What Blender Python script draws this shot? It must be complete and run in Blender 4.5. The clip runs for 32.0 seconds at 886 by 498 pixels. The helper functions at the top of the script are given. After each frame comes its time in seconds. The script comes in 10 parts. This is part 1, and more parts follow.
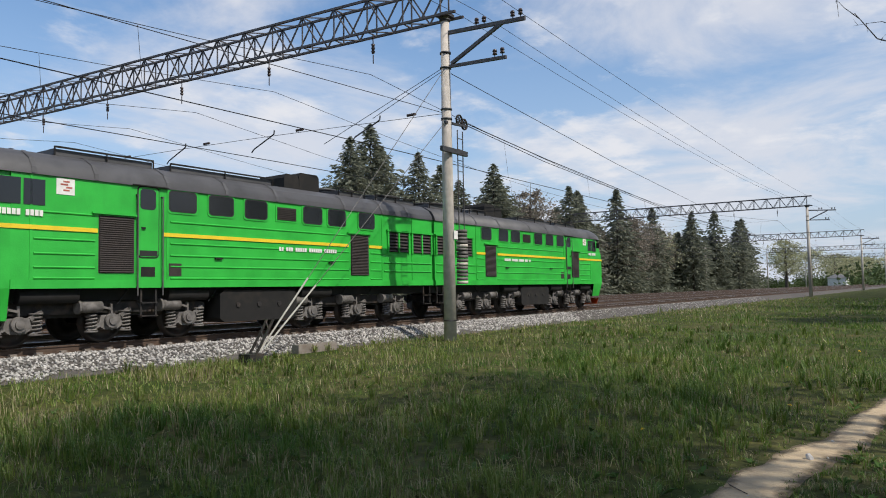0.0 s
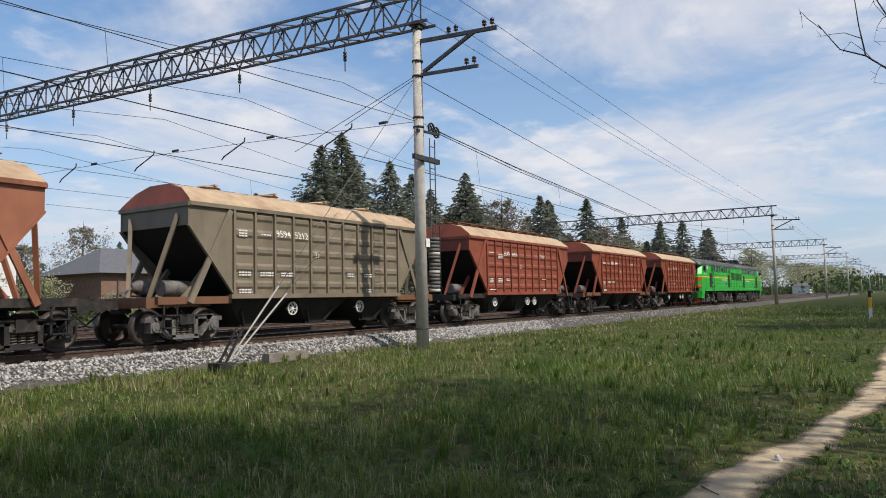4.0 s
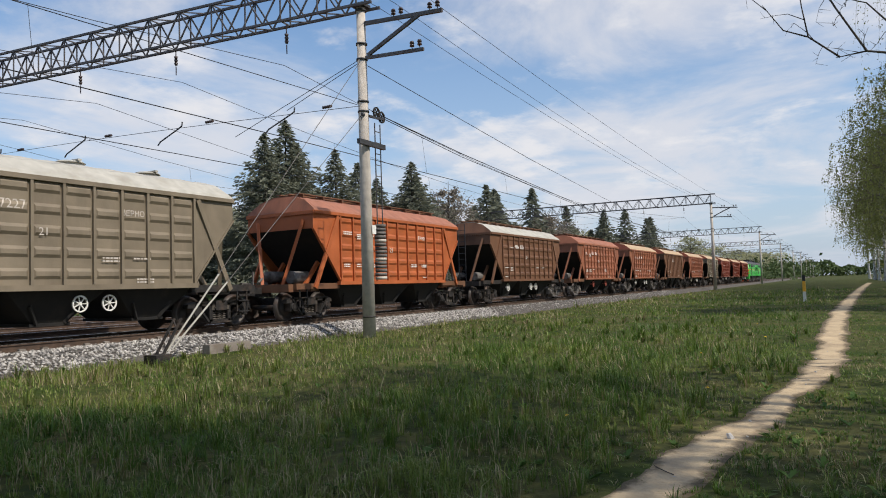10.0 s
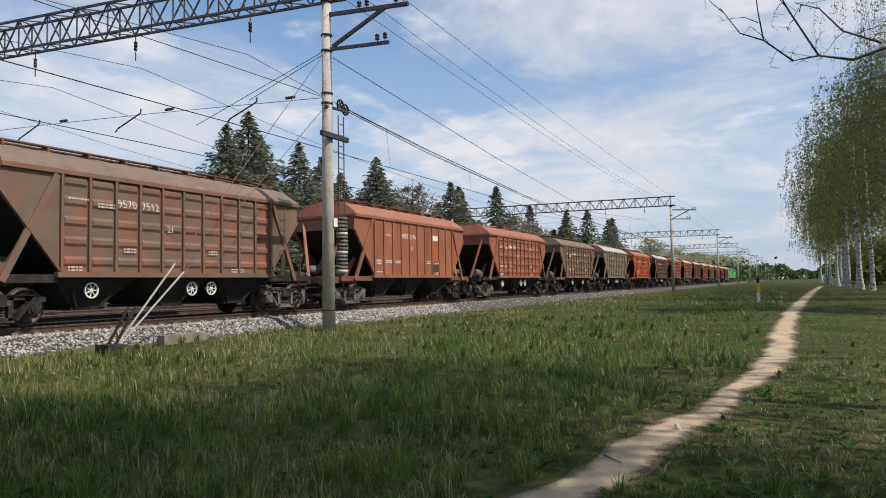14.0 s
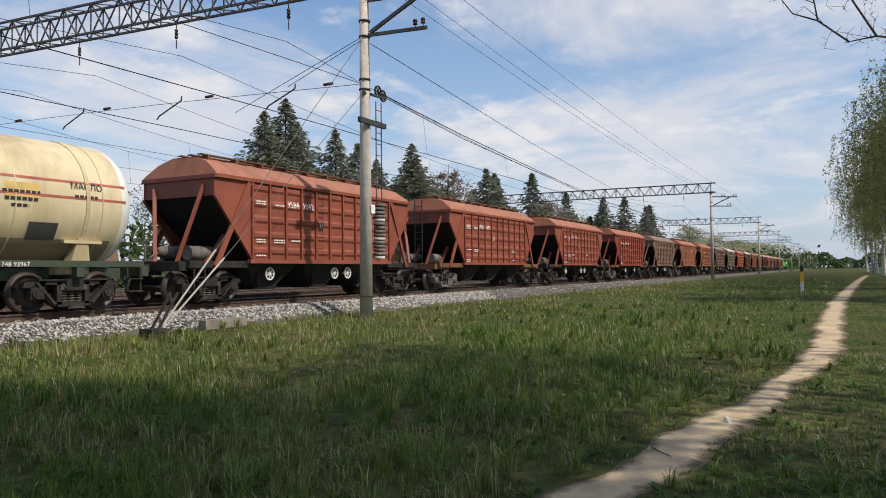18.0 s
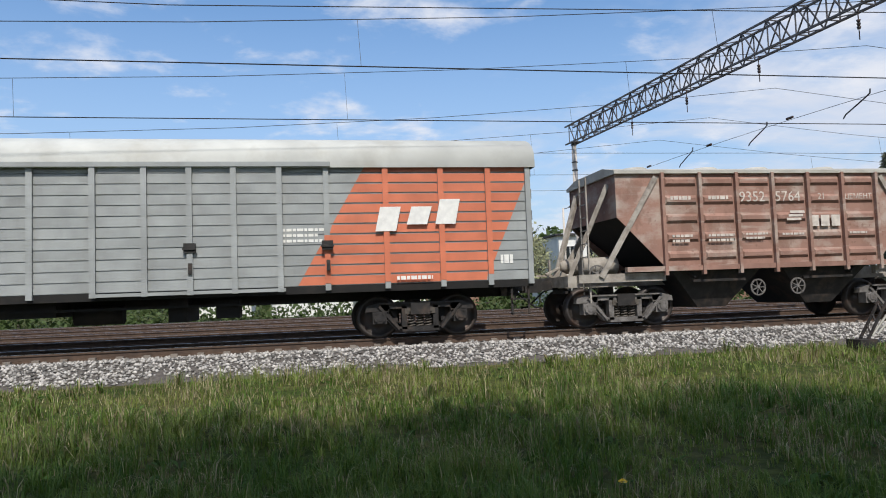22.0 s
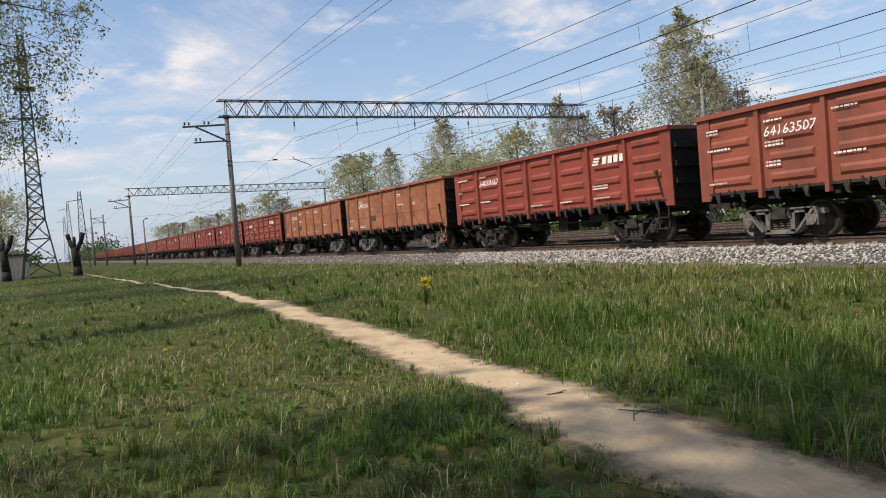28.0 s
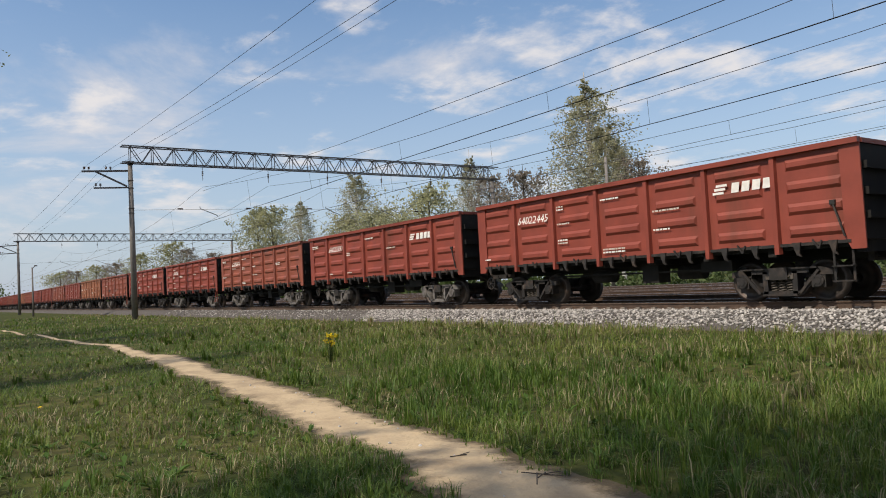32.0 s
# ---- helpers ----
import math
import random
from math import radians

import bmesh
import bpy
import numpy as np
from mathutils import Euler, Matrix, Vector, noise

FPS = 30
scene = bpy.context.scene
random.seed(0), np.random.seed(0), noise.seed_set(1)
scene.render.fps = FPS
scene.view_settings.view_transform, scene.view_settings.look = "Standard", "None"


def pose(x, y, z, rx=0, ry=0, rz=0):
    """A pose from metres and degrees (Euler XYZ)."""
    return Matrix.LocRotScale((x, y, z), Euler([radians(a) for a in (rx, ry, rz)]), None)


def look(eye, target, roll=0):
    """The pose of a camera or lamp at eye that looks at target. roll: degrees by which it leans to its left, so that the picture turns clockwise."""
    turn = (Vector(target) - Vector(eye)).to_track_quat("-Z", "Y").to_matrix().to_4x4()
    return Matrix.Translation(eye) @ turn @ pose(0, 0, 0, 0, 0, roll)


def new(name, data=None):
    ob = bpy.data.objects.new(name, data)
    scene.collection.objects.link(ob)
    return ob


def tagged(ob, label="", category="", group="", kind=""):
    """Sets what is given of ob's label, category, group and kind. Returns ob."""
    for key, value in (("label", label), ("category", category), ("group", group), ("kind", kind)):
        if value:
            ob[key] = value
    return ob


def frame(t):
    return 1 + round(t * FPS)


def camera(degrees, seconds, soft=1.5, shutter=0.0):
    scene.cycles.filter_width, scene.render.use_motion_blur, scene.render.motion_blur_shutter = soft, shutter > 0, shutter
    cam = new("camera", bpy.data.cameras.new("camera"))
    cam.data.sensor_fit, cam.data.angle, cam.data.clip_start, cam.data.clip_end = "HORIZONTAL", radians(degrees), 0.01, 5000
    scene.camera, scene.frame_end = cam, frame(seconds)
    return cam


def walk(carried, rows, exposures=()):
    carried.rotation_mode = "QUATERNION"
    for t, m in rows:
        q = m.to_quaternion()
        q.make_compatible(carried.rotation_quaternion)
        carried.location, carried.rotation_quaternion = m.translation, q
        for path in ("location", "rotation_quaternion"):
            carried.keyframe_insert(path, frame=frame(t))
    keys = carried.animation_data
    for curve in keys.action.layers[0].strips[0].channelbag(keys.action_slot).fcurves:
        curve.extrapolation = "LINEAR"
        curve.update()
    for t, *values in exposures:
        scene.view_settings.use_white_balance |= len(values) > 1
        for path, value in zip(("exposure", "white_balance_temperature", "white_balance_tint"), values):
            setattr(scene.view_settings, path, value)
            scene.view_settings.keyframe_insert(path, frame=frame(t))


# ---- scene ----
cam = camera(63.01, 32.0, soft=1.0, shutter=0.0)

# seconds, place in metres, turn in degrees: a person stands and turns with the camera held up
PATH = [
    (0.0, -0.142, -0.144, 1.109, 93.236, 1.022, -55.137),
    (0.5, -0.088, -0.137, 1.098, 93.615, 1.181, -57.966),
    (1.0, -0.074, -0.132, 1.084, 93.787, 1.233, -58.309),
    (1.5, -0.065, -0.111, 1.086, 94.051, 1.669, -55.798),
    (2.0, -0.088, -0.101, 1.076, 93.689, 2.343, -52.538),
    (2.5, -0.154, -0.121, 1.073, 93.567, 2.267, -49.235),
    (3.0, -0.189, -0.155, 1.067, 93.927, 1.224, -53.501),
    (3.5, -0.160, -0.139, 1.065, 93.835, 1.153, -56.350),
    (5.5, 0.006, -0.065, 1.002, 95.082, 0.431, -60.097),
    (6.0, 0.082, -0.058, 0.982, 93.906, 0.193, -63.566),
    (6.5, 0.088, -0.060, 0.963, 92.878, -0.767, -66.746),
    (7.0, 0.103, -0.068, 0.986, 92.968, -1.433, -68.638),
    (7.5, 0.096, -0.057, 0.985, 91.672, -0.539, -66.846),
    (8.0, 0.130, -0.019, 0.996, 90.620, 0.676, -65.575),
    (8.5, 0.146, 0.036, 0.979, 91.345, 0.002, -64.933),
    (9.0, 0.160, 0.054, 0.971, 92.434, 1.084, -63.584),
    (9.5, 0.182, 0.056, 0.975, 92.994, 1.601, -62.754),
    (10.0, 0.148, 0.053, 0.964, 93.051, 1.906, -61.549),
    (10.5, 0.119, 0.037, 0.939, 92.983, 1.412, -61.446),
    (11.0, 0.122, 0.035, 0.903, 92.246, 1.219, -62.276),
    (11.5, 0.121, 0.009, 0.906, 93.424, 0.968, -62.918),
    (12.0, 0.159, -0.002, 0.911, 94.473, 1.021, -63.256),
    (12.5, 0.164, -0.000, 0.900, 94.853, 0.811, -63.497),
    (13.0, 0.160, -0.022, 0.880, 93.958, 0.833, -64.367),
    (13.5, 0.183, -0.016, 0.878, 92.525, 0.938, -64.627),
    (14.0, 0.184, -0.011, 0.880, 92.758, 0.937, -64.464),
    (14.5, 0.174, -0.006, 0.874, 92.301, 0.617, -64.389),
    (16.5, 0.239, 0.126, 0.888, 91.199, 0.310, -62.930),
    (17.0, 0.257, 0.127, 0.886, 90.900, 0.657, -62.688),
    (17.5, 0.247, 0.123, 0.888, 91.482, 0.919, -62.442),
    (18.0, 0.232, 0.110, 0.890, 91.746, 0.599, -61.730),
    (18.5, 0.166, 0.108, 0.902, 92.502, 2.150, -56.561),
    (19.0, 0.080, 0.099, 0.923, 92.070, 2.837, -50.449),
    (19.5, -0.010, 0.096, 0.941, 92.723, 3.216, -43.005),
    (20.0, -0.056, 0.133, 0.945, 92.223, 3.040, -35.380),
    (20.5, -0.143, 0.125, 0.951, 93.000, 2.353, -27.005),
    (21.0, -0.186, 0.115, 0.942, 92.993, 2.366, -21.366),
    (21.5, -0.212, 0.048, 0.942, 93.591, 2.388, -16.646),
    (22.0, -0.223, 0.033, 0.932, 93.630, 2.103, -11.029),
    (22.5, -0.209, 0.080, 0.930, 93.850, 1.464, -4.843),
    (23.0, -0.193, 0.122, 0.941, 93.431, 1.781, 1.987),
    (23.5, -0.160, 0.135, 0.888, 93.747, 1.740, 12.240),
    (24.0, -0.126, 0.151, 0.852, 93.646, 2.053, 24.671),
    (24.5, -0.100, 0.153, 0.906, 94.030, 1.415, 32.997),
    (25.0, -0.067, 0.163, 0.964, 92.872, 2.860, 43.092),
    (25.5, -0.052, 0.104, 0.961, 92.181, 3.435, 51.839),
    (26.0, -0.039, 0.078, 0.944, 90.937, 3.714, 56.858),
    (26.5, -0.014, 0.037, 0.902, 89.343, 4.102, 60.383),
    (28.5, -0.096, -0.006, 0.882, 88.908, 4.910, 62.345),
    (29.0, -0.088, -0.001, 0.889, 90.904, 6.386, 63.595),
    (29.5, -0.084, 0.019, 0.876, 92.066, 5.678, 62.489),
    (30.0, -0.093, 0.042, 0.865, 91.958, 5.396, 61.819),
    (30.5, -0.100, 0.052, 0.872, 92.311, 5.009, 60.261),
    (31.0, -0.134, 0.058, 0.873, 92.562, 4.723, 58.364),
    (31.5, -0.173, 0.077, 0.861, 92.485, 3.931, 57.980),
    (32.0, -0.184, 0.104, 0.858, 92.706, 3.047, 54.808),
]
walk(cam, [(r[0], pose(*r[1:])) for r in PATH], [(0.0, -0.10, 6550, 10), (18.0, -0.08, 6800, 11), (20.0, -0.08, 6800, 12), (21.5, -0.06, 6450, 10), (23.5, 0.0, 6300, 10), (25.0, -0.04, 6450, 10), (29.0, 0.04, 7150, 14), (30.0, -0.06, 7150, 13), (32.0, -0.12, 7100, 12)])

# ---- light: a clear spring noon with thin cumulus, the sun high behind the birch row, square to the line ----
SUN_EL, SUN_AZ = radians(50), radians(-93)      # azimuth of the sun from +x, towards the camera's side of the line
sun_data = bpy.data.lights.new("sun", "SUN")
sun_data.energy, sun_data.angle, sun_data.color = 4.3, radians(0.53), (1.0, 0.95, 0.87)
sun = new("sun", sun_data)
sun_dir = Vector((math.cos(SUN_EL) * math.cos(SUN_AZ), math.cos(SUN_EL) * math.sin(SUN_AZ), math.sin(SUN_EL)))
sun.matrix_world = look(sun_dir * 50, (0, 0, 0))


def make_world():
    """A blue sky with a thin broken sheet of cloud towards the far end of the line and small cumulus over the station."""
    w = bpy.data.worlds.new("sky")
    w.use_nodes = True
    nt = w.node_tree
    nt.nodes.clear()
    N, L = nt.nodes.new, nt.links.new

    def math_node(op, a, b=None, c=None):
        n = N("ShaderNodeMath")
        n.operation = op
        for k, v in enumerate((a, b, c)):
            if v is None:
                continue
            if isinstance(v, (int, float)):
                n.inputs[k].default_value = v
            else:
                L(v, n.inputs[k])
        return n.outputs[0]

    def fade(v, lo, hi, a=0.0, b=1.0, smooth=True):
        n = N("ShaderNodeMapRange")
        n.interpolation_type = "SMOOTHSTEP" if smooth else "LINEAR"
        for k, x in enumerate((lo, hi, a, b)):
            n.inputs[k + 1].default_value = x
        L(v, n.inputs[0])
        return n.outputs[0]

    def blend(f, a, b):
        n = N("ShaderNodeMix")
        n.data_type = "RGBA"
        L(f, n.inputs["Factor"])
        for key, v in (("A", a), ("B", b)):
            if isinstance(v, tuple):
                n.inputs[key].default_value = (*v, 1)
            else:
                L(v, n.inputs[key])
        return n.outputs["Result"]

    def cloud(vec, scale, detail, rough, dist):
        n = N("ShaderNodeTexNoise")
        n.inputs["Scale"].default_value, n.inputs["Detail"].default_value = scale, detail
        n.inputs["Roughness"].default_value, n.inputs["Distortion"].default_value = rough, dist
        L(vec, n.inputs["Vector"])
        return n.outputs["Fac"]

    sky = N("ShaderNodeTexSky")
    sky.sky_type, sky.sun_disc = "NISHITA", False
    sky.sun_elevation = SUN_EL
    sky.sun_rotation = math.pi / 2 - SUN_AZ
    sky.air_density, sky.dust_density, sky.ozone_density = 1.0, 0.8, 1.6
    # directions laid out on a flat layer high above
    tc = N("ShaderNodeTexCoord")
    sep = N("ShaderNodeSeparateXYZ")
    L(tc.outputs["Generated"], sep.inputs[0])
    x, y, z = sep.outputs
    za = math_node("ADD", math_node("MAXIMUM", z, 0.02), 0.16)
    comb = N("ShaderNodeCombineXYZ")
    L(math_node("DIVIDE", x, za), comb.inputs[0]); L(math_node("DIVIDE", y, za), comb.inputs[1])
    comb.inputs[2].default_value = 3.7
    vec = comb.outputs[0]
    # more cloud down the line (+x), open sky straight across it
    side = fade(math_node("MULTIPLY_ADD", x, 0.9, math_node("MULTIPLY", y, -0.25)), -0.25, 0.65)
    sheet = cloud(vec, 1.25, 10, 0.60, 0.35)
    wide = cloud(vec, 0.33, 3, 0.5, 0.0)
    thin = math_node("ADD", sheet, math_node("MULTIPLY_ADD", wide, 0.5, math_node("MULTIPLY_ADD", side, 0.17, -0.25)))
    veil = fade(thin, 0.50, 0.78, 0.0, 0.84)
    puff = math_node("ADD", cloud(vec, 3.1, 9, 0.58, 0.15), math_node("MULTIPLY_ADD", cloud(vec, 0.62, 2, 0.5, 0.0), 0.40, -0.20))
    heap = fade(puff, 0.49, 0.71, 0.0, 0.92)
    # the blue of the open sky, paler towards the ground
    hs = N("ShaderNodeHueSaturation")
    hs.inputs["Saturation"].default_value, hs.inputs["Value"].default_value = 1.16, 2.15
    L(sky.outputs[0], hs.inputs["Color"])
    low = fade(z, 0.0, 0.40, 0.85, 0.0, False)
    col = blend(low, hs.outputs[0], (5.5, 7.0, 9.5))
    col = blend(veil, col, (9.5, 9.8, 10.8))
    col = blend(math_node("MULTIPLY", heap, fade(z, 0.02, 0.16)), col, (10.6, 10.8, 11.5))
    bg = N("ShaderNodeBackground")
    bg.inputs["Strength"].default_value = 0.080
    L(col, bg.inputs["Color"])
    out = N("ShaderNodeOutputWorld")
    L(bg.outputs[0], out.inputs[0])
    scene.world = w


make_world()
scene.view_settings.exposure = 0.0

# ---- materials ----
def material(name, base, rough=0.7, metal=0.0, var=0.25, scale=3.0, dark=None, dark_amount=0.0, dark_scale=1.2, bump=0.0, bump_scale=40.0, per_object=0.0, spec=0.4, island=0.0, streak=False):
    """A surface with two scales of colour change, stains and fine relief."""
    m = bpy.data.materials.new(name)
    m.use_nodes = True
    nt = m.node_tree
    N, L = nt.nodes.new, nt.links.new
    b = nt.nodes["Principled BSDF"]
    b.inputs["Metallic"].default_value = metal
    b.inputs["Specular IOR Level"].default_value = spec
    tc = N("ShaderNodeTexCoord")
    # alike pieces on one mesh take their stains from different places
    ob = N("ShaderNodeObjectInfo")
    sh = N("ShaderNodeMath"); sh.operation = "MULTIPLY"; sh.inputs[1].default_value = 61.0
    L(ob.outputs["Random"], sh.inputs[0])
    mv = N("ShaderNodeVectorMath"); mv.operation = "ADD"
    L(tc.outputs["Object"], mv.inputs[0]); L(sh.outputs[0], mv.inputs[1])
    src = mv.outputs[0]
    if streak:
        mp = N("ShaderNodeMapping")
        mp.inputs["Scale"].default_value = (1.0, 1.0, 0.16)
        L(src, mp.inputs[0])
    n1 = N("ShaderNodeTexNoise")
    n1.inputs["Scale"].default_value, n1.inputs["Detail"].default_value = scale, 6
    L(src, n1.inputs["Vector"])
    hsv = N("ShaderNodeHueSaturation")
    hsv.inputs["Color"].default_value = (*base, 1)
    mr = N("ShaderNodeMapRange")
    mr.inputs[1].default_value, mr.inputs[2].default_value = 0.25, 0.75
    mr.inputs[3].default_value, mr.inputs[4].default_value = 1 - var, 1 + var
    L(n1.outputs["Fac"], mr.inputs[0])
    val = mr.outputs[0]
    if per_object or island:
        oi = N("ShaderNodeObjectInfo") if per_object else N("ShaderNodeNewGeometry")
        r = oi.outputs["Random"] if per_object else oi.outputs["Random Per Island"]
        mo = N("ShaderNodeMapRange")
        mo.inputs[3].default_value, mo.inputs[4].default_value = 1 - (per_object or island), 1 + (per_object or island)
        L(r, mo.inputs[0])
        mu = N("ShaderNodeMath"); mu.operation = "MULTIPLY"
        L(val, mu.inputs[0]); L(mo.outputs[0], mu.inputs[1])
        val = mu.outputs[0]
    L(val, hsv.inputs["Value"])
    col = hsv.outputs[0]
    if dark is not None:
        n2 = N("ShaderNodeTexNoise")
        n2.inputs["Scale"].default_value, n2.inputs["Detail"].default_value, n2.inputs["Roughness"].default_value = dark_scale, 8, 0.62
        L(mp.outputs[0] if streak else src, n2.inputs["Vector"])
        rp = N("ShaderNodeValToRGB")
        rp.color_ramp.elements[0].position, rp.color_ramp.elements[1].position = 0.60 - 0.3 * dark_amount, 0.72
        L(n2.outputs["Fac"], rp.inputs[0])
        mx = N("ShaderNodeMix"); mx.data_type = "RGBA"
        fm = N("ShaderNodeMath"); fm.operation = "MULTIPLY"; fm.inputs[1].default_value = min(1.0, 0.35 + dark_amount)
        L(rp.outputs[0], fm.inputs[0]); L(fm.outputs[0], mx.inputs["Factor"])
        L(col, mx.inputs["A"]); mx.inputs["B"].default_value = (*dark, 1)
        col = mx.outputs["Result"]
    L(col, b.inputs["Base Color"])
    rr = N("ShaderNodeMapRange")
    rr.inputs[3].default_value, rr.inputs[4].default_value = max(0.05, rough - 0.12), min(1.0, rough + 0.12)
    L(n1.outputs["Fac"], rr.inputs[0]); L(rr.outputs[0], b.inputs["Roughness"])
    if bump:
        n3 = N("ShaderNodeTexNoise")
        n3.inputs["Scale"].default_value, n3.inputs["Detail"].default_value = bump_scale, 4
        L(src, n3.inputs["Vector"])
        bp = N("ShaderNodeBump")
        bp.inputs["Strength"].default_value, bp.inputs["Distance"].default_value = bump, 0.02
        L(n3.outputs["Fac"], bp.inputs["Height"]); L(bp.outputs[0], b.inputs["Normal"])
    return m


RUST = (0.075, 0.035, 0.02)
DUST = (0.30, 0.22, 0.15)
M = {}
# sooty iron, taken darker so that it holds shade under the wagons
M["iron"] = material("sooty_cast_iron", (0.028, 0.025, 0.023), 0.65, 0.2, 0.45, 6, (0.10, 0.065, 0.045), 0.3, 3, 0.3, 60)
M["iron_dusty"] = material("dusty_cast_iron", (0.155, 0.142, 0.13), 0.75, 0.1, 0.4, 6, (0.05, 0.04, 0.035), 0.4, 4, 0.3, 60)
M["wheel"] = material("wheel_steel", (0.055, 0.047, 0.042), 0.55, 0.5, 0.3, 5, (0.11, 0.06, 0.04), 0.3, 3)
M["rail"] = material("rail_web", (0.10, 0.065, 0.045), 0.7, 0.3, 0.3, 8, (0.05, 0.035, 0.03), 0.4, 3)
M["rail_top"] = material("polished_rail_head", (0.42, 0.41, 0.40), 0.28, 0.9, 0.1, 8)
M["concrete"] = material("weathered_concrete", (0.52, 0.465, 0.40), 0.9, 0, 0.18, 5, (0.22, 0.20, 0.175), 0.3, 1.5, 0.35, 70, streak=True)
M["steel_grey"] = material("galvanised_steel", (0.115, 0.108, 0.108), 0.6, 0.4, 0.3, 5, (0.09, 0.055, 0.04), 0.3, 2)
M["steel_dark"] = material("dark_painted_steel", (0.055, 0.055, 0.058), 0.55, 0.3, 0.3, 5)
M["wire"] = material("copper_wire", (0.035, 0.033, 0.032), 0.5, 0.4, 0.1, 2)
M["ceramic"] = material("brown_ceramic", (0.06, 0.04, 0.035), 0.25, 0, 0.2, 9)

# ---- mesh helpers ----
def mesh_object(name, bm, mats, parent=None, smooth=False):
    me = bpy.data.meshes.new(name)
    bm.to_mesh(me)
    bm.free()
    for mt in (mats if isinstance(mats, (list, tuple)) else [mats]):
        me.materials.append(mt)
    if smooth:
        me.polygons.foreach_set("use_smooth", [True] * len(me.polygons))
    ob = new(name, me)
    if parent is not None:
        ob.parent = parent
    return ob


def part(name, bm, mat, parent, label="", smooth=False):
    ob = mesh_object(name, bm, mat, parent, smooth)
    if label:
        tagged(ob, label)
    return ob


def box(bm, x0, x1, y0, y1, z0, z1, mi=0):
    v = [bm.verts.new(p) for p in ((x0, y0, z0), (x1, y0, z0), (x1, y1, z0), (x0, y1, z0), (x0, y0, z1), (x1, y0, z1), (x1, y1, z1), (x0, y1, z1))]
    for q in ((0, 3, 2, 1), (4, 5, 6, 7), (0, 1, 5, 4), (1, 2, 6, 5), (2, 3, 7, 6), (3, 0, 4, 7)):
        f = bm.faces.new([v[i] for i in q])
        f.material_index = mi
    return v


def beam(bm, a, b, w, h=None, mi=0, sides=4):
    """A bar from a to b, w wide and h high, or round with more sides."""
    a, b = Vector(a), Vector(b)
    h = h or w
    d = (b - a).normalized()
    up = Vector((0, 0, 1)) if abs(d.z) < 0.95 else Vector((1, 0, 0))
    s = d.cross(up).normalized()
    u = s.cross(d)
    if sides == 4:
        ring = [(-.5, -.5), (.5, -.5), (.5, .5), (-.5, .5)]
    else:
        ring = [(0.5 * math.cos(2 * math.pi * i / sides), 0.5 * math.sin(2 * math.pi * i / sides)) for i in range(sides)]
    v0 = [bm.verts.new(a + s * w * p + u * h * q) for p, q in ring]
    v1 = [bm.verts.new(b + s * w * p + u * h * q) for p, q in ring]
    n = len(ring)
    for i in range(n):
        f = bm.faces.new((v0[i], v0[(i + 1) % n], v1[(i + 1) % n], v1[i]))
        f.material_index = mi
        f.smooth = sides > 6
    bm.faces.new(v0[::-1]).material_index = mi
    bm.faces.new(v1).material_index = mi


def cyl(bm, a, b, r0, r1=None, n=12, mi=0, cap=True):
    a, b = Vector(a), Vector(b)
    r1 = r0 if r1 is None else r1
    d = (b - a).normalized()
    up = Vector((0, 0, 1)) if abs(d.z) < 0.95 else Vector((1, 0, 0))
    s = d.cross(up).normalized()
    u = s.cross(d)
    c = [(math.cos(2 * math.pi * i / n), math.sin(2 * math.pi * i / n)) for i in range(n)]
    v0 = [bm.verts.new(a + (s * p + u * q) * r0) for p, q in c]
    v1 = [bm.verts.new(b + (s * p + u * q) * r1) for p, q in c]
    for i in range(n):
        f = bm.faces.new((v0[i], v0[(i + 1) % n], v1[(i + 1) % n], v1[i]))
        f.smooth, f.material_index = True, mi
    if cap:
        bm.faces.new(v0[::-1]).material_index = mi
        bm.faces.new(v1).material_index = mi


def empty(name, m=None):
    ob = new(name)
    ob.empty_display_size = 0.5
    if m is not None:
        ob.matrix_basis = m
    return ob


TRACK_Y = 17.4
TRACKS = (17.4, 22.7, 28.0, 33.3, 38.6)


def ground_height(x, y):
    """The lie of the land: the line runs on a low bank, the meadow dips a little in front of it."""
    def ss(a, b, v):
        t = min(1, max(0, (v - a) / (b - a)))
        return t * t * (3 - 2 * t)
    z = -0.62 + 0.05 * ss(4, 14, y)
    if y > 40:
        z += 0.12 * ss(40, 60, y)
    # low swells and hollows of the meadow
    f = ss(60, 40, -x) * ss(-60, -40, -x) * ss(14.5, 12, y) if y < 14.5 else 0.0
    f *= ss(-20, -12, y)
    if f > 0:
        z += f * (0.035 * math.sin(0.55 * x + 0.8 * y + 0.4) + 0.03 * math.sin(0.9 * x - 0.62 * y + 2.0) + 0.018 * math.sin(1.5 * y + 0.3 * x))
    return z


